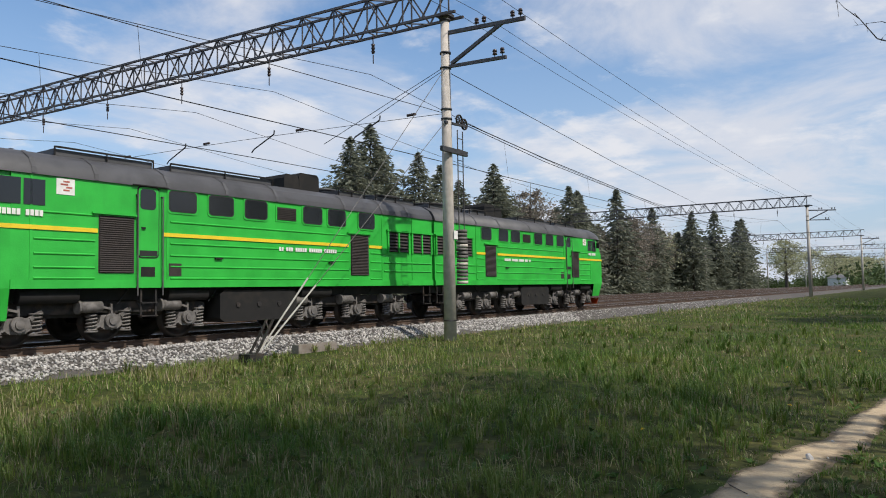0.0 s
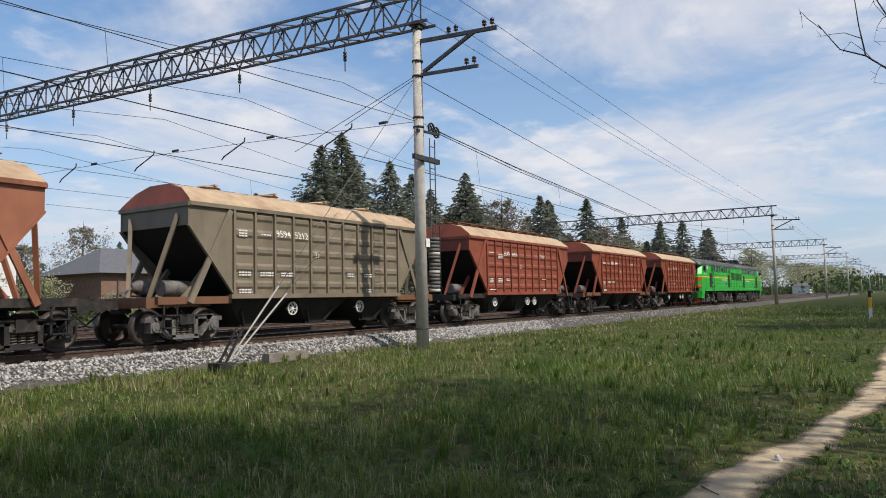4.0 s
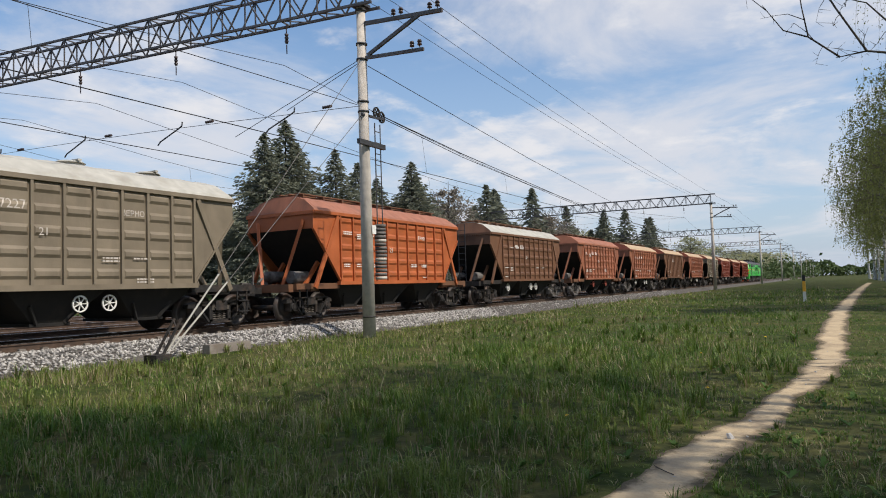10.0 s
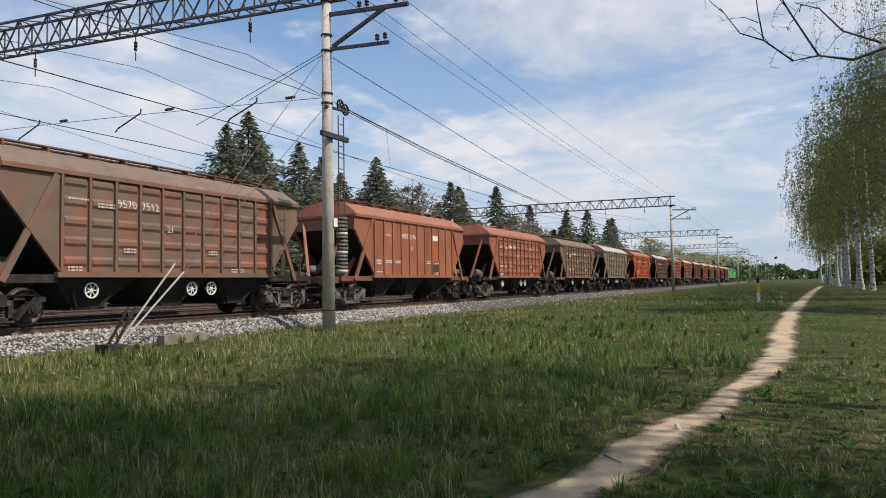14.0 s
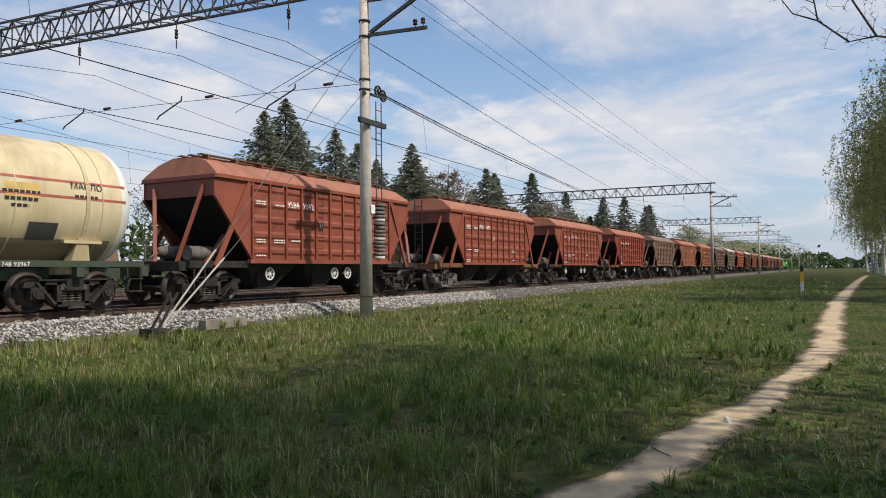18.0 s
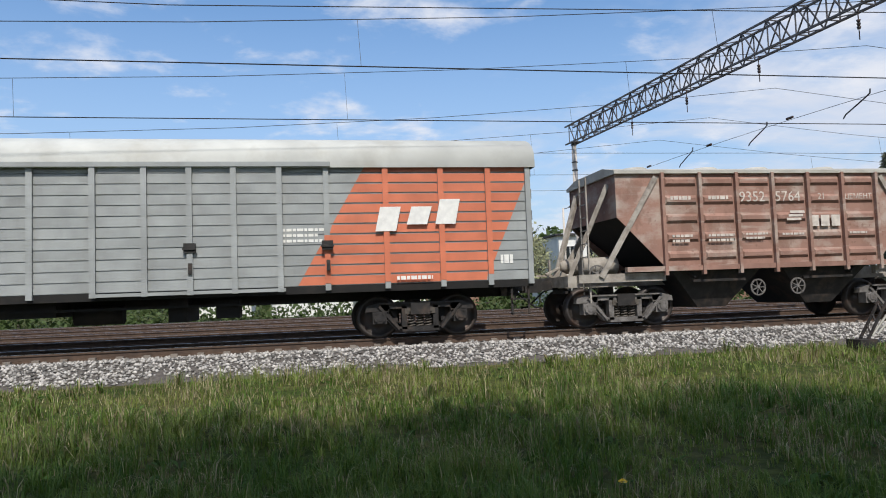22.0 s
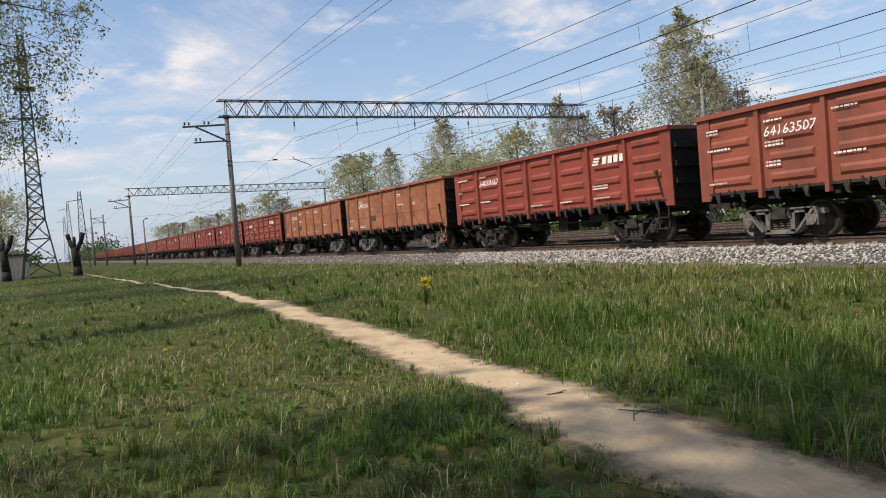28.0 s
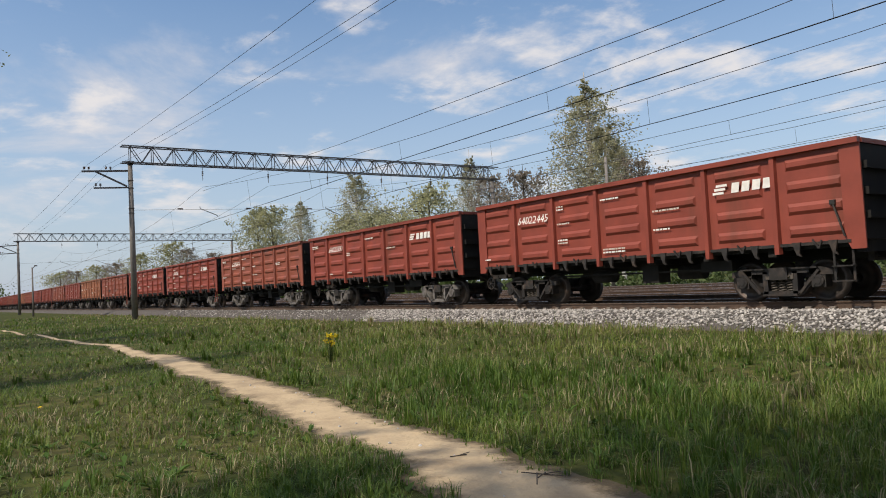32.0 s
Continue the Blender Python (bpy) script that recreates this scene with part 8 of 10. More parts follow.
def lattice_tower():
    x, y, h = -84.0, -1.6, 24.5
    e = empty("lattice_tower", Matrix.Translation((x, y, ground_height(x, y))))
    tagged(e, "tall dark steel lattice mast on splayed legs", "lattice tower")
    bm = bmesh.new()
    def half(z):
        return 1.7 - 0.95 * z / 6 if z < 6 else 0.75 - 0.50 * (z - 6) / (h - 6)
    zs = [0, 2, 4, 6] + [6 + (h - 6) * i / 16 for i in range(1, 17)]
    for za, zb in zip(zs, zs[1:]):
        a, b = half(za), half(zb)
        C = [(-1, -1), (1, -1), (1, 1), (-1, 1)]
        for k in range(4):
            p, q = C[k], C[(k + 1) % 4]
            beam(bm, (p[0] * a, p[1] * a, za), (p[0] * b, p[1] * b, zb), 0.14)
            beam(bm, (p[0] * a, p[1] * a, za), (q[0] * b, q[1] * b, zb), 0.07)
            beam(bm, (q[0] * a, q[1] * a, za), (p[0] * b, p[1] * b, zb), 0.07)
            beam(bm, (p[0] * b, p[1] * b, zb), (q[0] * b, q[1] * b, zb), 0.07)
    part("lattice", bm, M["steel_dark"], e)
    bm = bmesh.new()
    box(bm, -0.9, 0.9, -0.9, 0.9, h * 0.78, h * 0.78 + 0.15)
    for yy in (-1.6, 1.6):
        beam(bm, (0, 0, h * 0.66), (0, yy, h * 0.66), 0.12)
    part("platform", bm, M["steel_dark"], e)
    for k, (dx, dy, hh) in enumerate(((2.5, 3.2, 4.2), (1.5, -3.0, 4.4))):
        t = empty("pollarded_trunk", Matrix.Translation((x + dx, y + dy, ground_height(x, y))))
        tagged(t, "dark pollarded tree trunk with cut limbs", "tree")
        bm = bmesh.new()
        cyl(bm, (0, 0, -0.2), (0, 0.05, hh * 0.22), 0.52, 0.38, n=10)
        cyl(bm, (0, 0.05, hh * 0.2), (0.1, -0.1, hh * 0.68), 0.38, 0.34, n=10)
        part("trunk", bm, M["black"], t, "dark furrowed trunk")
        for px, py, pz, qx, qy, qz, ra, rb in ((0.1, -0.05, 0.58, 0.4, 0.55, 0.80, 0.26, 0.21), (0.4, 0.5, 0.78, 0.45, 0.75, 1.02, 0.21, 0.24), (0.1, -0.15, 0.60, -0.3, -0.5, 0.86, 0.24, 0.2), (-0.3, -0.47, 0.84, -0.25, -0.62, 1.0, 0.2, 0.22), (0.1, -0.1, 0.62, 0.05, -0.05, 0.93, 0.2, 0.15)):
            bm = bmesh.new()
            cyl(bm, (px, py, hh * pz), (qx, qy, hh * qz), ra, rb, n=9)
            part("cut_limb", bm, M["black"], t)


lattice_tower()
for x, y, h in ((-158, 4.6, 15.0), (-230, 3.5, 18.0), (-300, 3.0, 18.0)):
    e = empty("lattice_mast", Matrix.Translation((x, y, ground_height(x, y))))
    tagged(e, "slender steel lattice mast beside the line", "lattice mast", "masts beside the line")
    bm = bmesh.new()
    for i in range(12):
        za, zb = h * i / 12, h * (i + 1) / 12
        a, b = 0.9 - 0.65 * i / 12, 0.9 - 0.65 * (i + 1) / 12
        for p, q in (((-1, -1), (1, -1)), ((1, -1), (1, 1)), ((1, 1), (-1, 1)), ((-1, 1), (-1, -1))):
            beam(bm, (p[0] * a, p[1] * a, za), (p[0] * b, p[1] * b, zb), 0.12)
            beam(bm, (p[0] * a, p[1] * a, za), (q[0] * b, q[1] * b, zb), 0.07)
    part("lattice", bm, M["steel_grey"], e)
    bm = bmesh.new()
    beam(bm, (0, -2.4, h - 2), (0, 0.4, h - 1.6), 0.12)
    part("bracket", bm, M["steel_grey"], e)


# ---- trees ----
def leaf_material(name, base, trans=0.35, var=0.35):
    m = bpy.data.materials.new(name)
    m.use_nodes = True
    nt = m.node_tree
    N, L = nt.nodes.new, nt.links.new
    b = nt.nodes["Principled BSDF"]
    b.inputs["Roughness"].default_value = 0.6
    b.inputs["Specular IOR Level"].default_value = 0.25
    g = N("ShaderNodeNewGeometry")
    tc = N("ShaderNodeTexCoord")
    n1 = N("ShaderNodeTexNoise"); n1.inputs["Scale"].default_value = 0.8
    L(tc.outputs["Object"], n1.inputs["Vector"])
    ad = N("ShaderNodeMath"); ad.operation = "MULTIPLY_ADD"; ad.inputs[1].default_value = 0.6
    L(g.outputs["Random Per Island"], ad.inputs[0]); L(n1.outputs["Fac"], ad.inputs[2])
    mr = N("ShaderNodeMapRange")
    mr.inputs[1].default_value, mr.inputs[2].default_value = 0.3, 1.2
    mr.inputs[3].default_value, mr.inputs[4].default_value = 1 - var, 1 + var
    L(ad.outputs[0], mr.inputs[0])
    hsv = N("ShaderNodeHueSaturation"); hsv.inputs["Color"].default_value = (*base, 1)
    L(mr.outputs[0], hsv.inputs["Value"])
    L(hsv.outputs[0], b.inputs["Base Color"])
    tr = N("ShaderNodeBsdfTranslucent")
    L(hsv.outputs[0], tr.inputs[0])
    mx = N("ShaderNodeMixShader"); mx.inputs[0].default_value = trans
    L(b.outputs[0], mx.inputs[1]); L(tr.outputs[0], mx.inputs[2])
    L(mx.outputs[0], nt.nodes["Material Output"].inputs[0])
    return m


M["spruce"] = leaf_material("spruce_needles", (0.165, 0.175, 0.125), 0.40)
M["spring_leaf"] = leaf_material("young_birch_leaves", (0.36, 0.36, 0.20), 0.5)
M["pale_leaf"] = leaf_material("pale_spring_leaves", (0.42, 0.42, 0.25), 0.5)
M["birch_leaf"] = leaf_material("drooping_birch_leaves", (0.155, 0.172, 0.050), 0.5)
M["birch_haze"] = leaf_material("grey_green_birch_leaves", (0.37, 0.36, 0.23), 0.5)
M["twig"] = leaf_material("bare_twigs", (0.25, 0.215, 0.17), 0.3, 0.3)
M["blossom"] = leaf_material("white_blossom", (0.62, 0.60, 0.55), 0.3, 0.25)
M["bark"] = material("grey_brown_bark", (0.085, 0.070, 0.055), 0.95, 0, 0.4, 6, (0.03, 0.026, 0.022), 0.4, 4, 0.6, 20)


def birch_bark():
    m = material("birch_bark", (0.56, 0.53, 0.48), 0.85, 0, 0.15, 3, bump=0.3, bump_scale=20)
    nt = m.node_tree
    N, L = nt.nodes.new, nt.links.new
    b = nt.nodes["Principled BSDF"]
    old = b.inputs["Base Color"].links[0].from_socket
    tc = N("ShaderNodeTexCoord")
    mp = N("ShaderNodeMapping"); mp.inputs["Scale"].default_value = (1.5, 1.5, 5.0)
    n = N("ShaderNodeTexNoise"); n.inputs["Scale"].default_value, n.inputs["Detail"].default_value = 1.6, 6
    L(tc.outputs["Object"], mp.inputs[0]); L(mp.outputs[0], n.inputs["Vector"])
    r = N("ShaderNodeValToRGB")
    r.color_ramp.elements[0].position, r.color_ramp.elements[1].position = 0.53, 0.60
    L(n.outputs["Fac"], r.inputs[0])
    mx = N("ShaderNodeMix"); mx.data_type = "RGBA"
    L(r.outputs[0], mx.inputs["Factor"]); L(old, mx.inputs["A"]); mx.inputs["B"].default_value = (0.035, 0.03, 0.028, 1)
    L(mx.outputs["Result"], b.inputs["Base Color"])
    return m


M["birch"] = birch_bark()


def leaves_mesh(name, centres, size, rng, mat, droop=0.0, aspect=1.5, way=None):
    """Small kite-shaped leaves at the given points, each its own island."""
    n = len(centres)
    a = rng.normal(0, 1, (n, 3))
    a[:, 2] -= droop
    if way is not None:
        a = way
    a = a / np.linalg.norm(a, axis=1)[:, None]
    b = rng.normal(0, 1, (n, 3))
    b -= (b * a).sum(1)[:, None] * a
    b /= np.linalg.norm(b, axis=1)[:, None]
    s = (size * rng.uniform(0.6, 1.4, n))[:, None]
    P = np.stack([centres - a * s * aspect * 0.5, centres + b * s * 0.5, centres + a * s * aspect * 0.5, centres - b * s * 0.5], 1).reshape(-1, 3)
    F = np.arange(4 * n).reshape(-1, 4)
    me = bpy.data.meshes.new(name)
    me.vertices.add(4 * n)
    me.vertices.foreach_set("co", P.astype(np.float32).ravel())
    me.loops.add(4 * n)
    me.loops.foreach_set("vertex_index", F.astype(np.int32).ravel())
    me.polygons.add(n)
    me.polygons.foreach_set("loop_start", np.arange(0, 4 * n, 4, dtype=np.int32))
    me.polygons.foreach_set("loop_total", np.full(n, 4, dtype=np.int32))
    me.update(calc_edges=True)
    me.materials.append(mat)
    return me


def limb(bm, pts, r0, r1, n=7):
    for i, (p, q) in enumerate(zip(pts, pts[1:])):
        a = r0 + (r1 - r0) * i / (len(pts) - 1)
        b = r0 + (r1 - r0) * (i + 1) / (len(pts) - 1)
        cyl(bm, p, q, a, b, n=n, cap=False)


def mesh_from(name, fn, mat):
    bm = bmesh.new()
    fn(bm)
    me = bpy.data.meshes.new(name)
    bm.to_mesh(me); bm.free()
    me.materials.append(mat)
    return me


def spruce_meshes(seed, h=18.0, fine=True):
    """A spruce: a narrow spire of whorled boughs, each a frond of short needle sprays, ragged at the rim."""
    rng = np.random.default_rng(seed)
    trunk = mesh_from("trunk", lambda bm: limb(bm, [(0, 0, -0.3), (0, 0, h * 0.5), (0, 0, h)], 0.24, 0.03, 7), M["bark"])
    pts, way = [], []
    z = 0.6
    while z < h - 0.1:
        d = h - z
        R = 0.12 + min(0.56 * d ** 0.95, 2.5 + 0.20 * d) * rng.uniform(0.80, 1.12)
        nb = int(6 + 1.5 * R) if fine else int(5 + 0.9 * R)
        a0 = rng.uniform(0, 6.28)
        for k in range(nb):
            a = a0 + 2 * np.pi * k / nb + rng.normal(0, 0.22)
            Rb = R * rng.uniform(0.60, 1.18)
            m = max(5, int(Rb * (8.5 if fine else 3.4)))
            t = rng.uniform(0.08, 1.0, m) ** 0.75
            r = Rb * t
            dz = 0.10 * Rb - 0.42 * r + 0.20 * r * t
            side = rng.normal(0, 0.20, m) * (1.15 - 0.75 * t) * Rb * 0.55
            hang = -np.abs(rng.normal(0, 0.13, m))
            pts.append(np.stack([r * np.cos(a) - side * np.sin(a), r * np.sin(a) + side * np.cos(a), z + dz + hang], 1))
            sp = np.sign(side) * rng.uniform(0.2, 1.0, m)
            way.append(np.stack([np.cos(a + sp), np.sin(a + sp), rng.normal(-0.30, 0.30, m)], 1))
        z += rng.uniform(0.30, 0.46) * (0.55 + 0.035 * d) * (1.0 if fine else 1.5)
    pts = np.concatenate(pts)
    return trunk, leaves_mesh("crown", pts, 0.165 if fine else 0.31, rng, M["spruce"], 0.0, 3.0, np.concatenate(way))


def broad_meshes(seed, h, R, mat, bark, n_limb=26, n_leaf=5200, size=0.26, bare=False, narrow=1.0, base=0.22):
    """A broad tree: trunk, forking limbs, and leaves in loose clumps round the limb ends."""
    rng = np.random.default_rng(seed)
    ends = []

    def build(bm):
        limb(bm, [(0, 0, -0.3), (0.1, 0.05, h * 0.35), (0.0, 0.1, h * 0.7), (0.05, 0.0, h * 0.95)], 0.022 * h * 0.8, 0.02, 8)
        for k in range(n_limb):
            t = base + (0.93 - base) * (k + rng.random()) / n_limb
            a = k * 2.4 + rng.uniform(-0.4, 0.4)
            f = math.sin(math.pi * min(1, (t - base + 0.12) / (1.0 - base + 0.12)) ** 0.75)
            r = R * max(0.18, f) * rng.uniform(0.75, 1.1)
            z0 = h * t * 0.92
            p0 = Vector((0, 0, z0))
            p1 = Vector((0.5 * r * math.cos(a), 0.5 * r * math.sin(a), z0 + 0.32 * r * narrow))
            p2 = Vector((r * math.cos(a + 0.15), r * math.sin(a + 0.15), z0 + 0.55 * r * narrow))
            limb(bm, [p0, p1, p2], 0.05 * (1.2 - t) * h / 12 + 0.02, 0.012, 5)
            ends.append((p2, r)); ends.append((p1.lerp(p2, 0.5), r)); ends.append((p1, r * 0.7))
            for j in range(6):
                q = p1.lerp(p2, rng.uniform(0, 1))
                e = q + Vector(rng.normal(0, 1, 3)) * 0.28 * r + Vector((0, 0, 0.12 * r))
                limb(bm, [q, e], 0.016, 0.006, 4)
                ends.append((e, r * 0.6))
                for jj in range(3 if bare else 1):
                    e2 = e + Vector(rng.normal(0, 1, 3)) * 0.2 * r
                    limb(bm, [e, e2], 0.008, 0.004, 3)
    trunk = mesh_from("trunk", build, bark)
    E = np.array([tuple(p) for p, r in ends])
    W = np.array([r for p, r in ends])
    idx = rng.integers(0, len(E), n_leaf)
    C = E[idx] + rng.normal(0, 1, (n_leaf, 3)) * (0.20 * W[idx])[:, None]
    C = C[C[:, 2] > h * 0.1]
    return trunk, leaves_mesh("crown", C, size, rng, mat, 0.3)


def birch_meshes(seed, h=23.5, R=8.3, n_limb=42, n_strand=15, n_leaf=30, size=0.068, lean=0.2, low=0.28):
    """A weeping birch: white trunk, arching limbs, long hanging strands of small leaves."""
    rng = np.random.default_rng(seed)
    strands = []

    def build(bm):
        limb(bm, [(0, 0, -0.3), (0.12, 0.1, h * 0.12), (0.25 * lean, 0.1, h * 0.3), (lean, -0.1, h * 0.6), (0.6 * lean, 0.1, h * 0.95)], 0.30, 0.03, 10)
        cyl(bm, (0, 0, -0.3), (0.05, 0.04, 0.9), 0.40, 0.29, n=10, cap=False)
    trunk = mesh_from("trunk", build, M["birch"])

    def limbs(bm):
        for k in range(n_limb):
            t = low + (0.94 - low) * (k + rng.random()) / n_limb
            a = k * 2.4 + rng.uniform(-0.5, 0.5)
            u = (t - low) / (0.94 - low)
            r = R * (0.74 + 0.50 * u - 1.02 * u ** 3) * rng.uniform(0.55, 1.1)
            z0 = h * t
            p0 = Vector((0.5 * lean, 0, z0))
            p1 = Vector((0.5 * r * math.cos(a), 0.5 * r * math.sin(a), z0 + 0.45 * r))
            p2 = Vector((r * math.cos(a), r * math.sin(a), z0 + 0.36 * r))
            limb(bm, [p0, p1, p2], 0.065 * (1.3 - t), 0.012, 5)
            for j in range(n_strand):
                q = p0.lerp(p1, rng.uniform(0.25, 1)) if j % 3 == 0 else p1.lerp(p2, rng.uniform(0, 1.05))
                q = q + Vector(rng.normal(0, 1, 3)) * 0.45
                ln = rng.uniform(1.4, 5.2)
                e = q + Vector((0.25 * math.cos(a) + rng.normal(0, 0.25), 0.25 * math.sin(a) + rng.normal(0, 0.25), -ln))
                if e.z < 2.0:
                    continue
                limb(bm, [q, q.lerp(e, 0.4) + Vector((0.1 * math.cos(a), 0.1 * math.sin(a), 0.1)), e], 0.008, 0.004, 3)
                strands.append((tuple(q), tuple(e)))
    boughs = mesh_from("branchwork", limbs, M["bark"])
    C = []
    for q, e in strands:
        q, e = np.array(q), np.array(e)
        t = rng.uniform(0, 1, n_leaf)[:, None]
        C.append(q + (e - q) * t + rng.normal(0, 0.15, (n_leaf, 3)))
    return trunk, boughs, leaves_mesh("crown", np.concatenate(C), size, rng, M["birch_leaf"], 1.2, 1.7)


def plant(name, meshes, x, y, scale, turn, label, category, group, wide=1.0):
    e = empty(name, Matrix.Translation((x, y, ground_height(x, y))))
    tagged(e, label, category, group)
    for me in meshes:
        o = new(me.name.split(".")[0], me)
        o.parent = e
        o.matrix_basis = Matrix.LocRotScale((0, 0, 0), Euler((0, 0, turn)), (scale * wide, scale * wide, scale))
    return e


def build_trees():
    rnd = random.Random(11)
    SP = [spruce_meshes(s) for s in (1, 2, 3)]
    SF = [spruce_meshes(s, fine=False) for s in (4, 5, 6)]
    BR = [broad_meshes(21, 16, 4.2, M["twig"], M["bark"], 24, 4200, 0.18), broad_meshes(22, 15, 4.6, M["twig"], M["bark"], 24, 4200, 0.18)]
    GR = [broad_meshes(31, 18, 4.4, M["spring_leaf"], M["bark"], 28, 4200, 0.22, False, narrow=1.5), broad_meshes(32, 18, 2.7, M["birch_haze"], M["birch"], 44, 11500, 0.11, False, narrow=2.0, base=0.10), broad_meshes(33, 12, 4.6, M["pale_leaf"], M["bark"], 26, 3800, 0.20, False)]
    BL = [broad_meshes(41, 7, 3.0, M["blossom"], M["bark"], 20, 3200, 0.15), broad_meshes(42, 7, 2.8, M["pale_leaf"], M["bark"], 20, 3200, 0.17)]
    BU = [broad_meshes(61, 5.5, 3.0, M["birch_leaf"], M["bark"], 22, 1400, 0.34, base=0.05), broad_meshes(62, 5.0, 3.2, M["birch_leaf"], M["bark"], 22, 1400, 0.34, base=0.05)]
    BI = [birch_meshes(51), birch_meshes(52, 23.5, 7.8, lean=-0.3), birch_meshes(53, 23.5, 8.6, lean=0.5)]
    BN = [birch_meshes(56, 20.0, 4.4, 11, 20, 16, 0.14, 0.2, 0.60), birch_meshes(57, 20.0, 4.8, 20, 26, 24, 0.15, -0.2, 0.42)]
    BF = [birch_meshes(54, 23.5, 9.4, 32, 12, 13, 0.155), birch_meshes(55, 23.5, 9.0, 32, 12, 13, 0.155, -0.3)]
    # the spruce belt across the line: place and height of each top
    for k, (x, h, w) in enumerate(((52.1, 16.2, 1.1), (57.0, 18.6, 1.2), (60.6, 17.0, 1.1), (63.2, 16.3, 1.1), (54.5, 14.5, 1.0), (72.0, 16.4, 1.2), (79.3, 17.2, 1.2), (83.0, 16.2, 1.2), (76, 15.0, 1.2), (101.8, 16.6, 1.0), (108.4, 16.8, 1.0), (113.2, 16.6, 1.0), (105, 15.2, 1.0), (125.5, 18.8, 0.95), (149.6, 17.6, 1.0), (167.2, 18.0, 1.0), (172, 16.0, 1.0), (199.7, 21.0, 0.95), (211, 18.8, 1.0), (223.8, 20.4, 1.1), (232, 18.5, 1.0))):
        plant("spruce_tree", SP[k % 3] if x < 90 else SF[k % 3], x, 47 + (k % 3) * 1.6, (h + 0.6) / 18.0, k * 1.3, "tall dark green spruce with drooping boughs", "spruce tree", "spruces across the line", w)
    for k, (x, y, h, w) in enumerate(((91.2, 48, 17.5, 1.0), (96, 52, 15, 1.0), (86, 53, 15.5, 0.9), (118, 52, 15.5, 1.0), (131, 48, 16.5, 1.0), (138, 50, 17.6, 1.0), (157, 52, 16, 1.0), (67.5, 52, 14, 0.9), (180, 52, 16, 1.1))):
        plant("bare_tree", BR[k % 2], x, y, h / 16, k * 2.1, "leafless grey tree with fine twigs", "bare tree", "bare trees across the line", w)
    for k, (x, y, h, m, w) in enumerate(((284, 47, 19.2, 0, 1.4), (300, 50, 16, 0, 1.6), (350, 48, 17, 2, 1.6), (420, 47, 18, 0, 1.8), (478, 47, 18, 2, 2.0), (540, 45, 20, 0, 2.2), (640, 45, 22, 2, 2.5))):
        plant("leafy_tree", GR[m], x, y, h / (12 if m == 2 else 18), k, "light green tree in young leaf", "leafy tree", "leafy trees across the line", w)
    # the trees across the line towards the station
    for k, (x, h, kind, w) in enumerate(((-220, 19, "g0", 1.2), (-205, 16, "b0", 1.0), (-182, 13, "b1", 1.0), (-151, 21.0, "g0", 1.0), (-143, 20.5, "g0", 1.0), (-128.2, 20, "g1", 1.0), (-106, 22, "g1", 1.15), (-99, 14, "p", 1.15), (-109, 14, "p", 1.1), (-92, 12, "p", 1.0), (-84.8, 15.6, "p", 0.95), (-74.9, 19.2, "g1", 0.75), (-71, 16, "b0", 0.8), (-64.5, 15.4, "b1", 1.0), (-53.8, 24.0, "g1", 1.25), (-51.5, 18.5, "g1", 1.1), (-50.0, 16, "g1", 1.0), (-47.3, 13.8, "b0", 0.8), (-260, 18, "g0", 1.3), (-300, 17, "b1", 1.4), (-340, 18, "g0", 1.6), (-394, 18.5, "b0", 1.6), (-450, 20, "g0", 2.0))):
        ms, bh = {"g0": (GR[0], 18), "g1": (GR[1], 18), "p": (GR[2], 12), "b0": (BR[0], 16), "b1": (BR[1], 15)}[kind]
        lab, cat = ("leafless grey tree with fine twigs", "bare tree") if kind[0] == "b" else ("slender birch in pale young leaf" if kind == "g1" else "light green tree in young leaf", "leafy tree")
        plant("bare_tree" if kind[0] == "b" else "leafy_tree", ms, x, 58, (h + 0.5) / bh, k * 1.7, lab, cat, "trees behind the station tracks", w)
    plant("leafy_tree", GR[2], -112, -6.5, 1.0, 0.4, "light green tree in young leaf", "leafy tree", "trees behind the station tracks")
    plant("leafy_tree", GR[0], -135, -9, 0.6, 1.4, "light green tree in young leaf", "leafy tree", "trees behind the station tracks")
    plant("bare_tree", BR[0], 45.5, 76, 0.72, 1.0, "leafless grey tree with fine twigs", "bare tree", "bare trees across the line")
    plant("bare_tree", BR[1], 41.0, 80, 0.62, 2.0, "leafless grey tree with fine twigs", "bare tree", "bare trees across the line")
    plant("spruce_tree", SP[1], 50.5, 77, 0.5, 1.0, "tall dark green spruce with drooping boughs", "spruce tree", "spruces across the line", 1.0)
    # fruit trees and bushes round the houses
    for k, (x, y, h, m) in enumerate(((-8.6, 58, 9.0, 0), (-5.2, 60, 6.5, 0), (13.8, 54, 8.2, 1), (16.2, 55, 7.0, 1), (25.6, 58, 5.2, 1), (28.2, 60, 3.2, 1), (36.5, 56, 2.8, 1), (41, 57, 3.0, 1), (45.5, 55, 2.6, 1), (34.6, 64, 4.5, 1), (22, 66, 6, 1), (-16, 60, 8, 1), (-22, 62, 7.5, 1), (-30, 60, 8, 0))):
        plant("fruit_tree", BL[m], x, y, h / 7, k * 1.9, "fruit tree in white blossom" if m == 0 else "small tree in yellow-green young leaf", "fruit tree", "garden trees beyond the tracks")
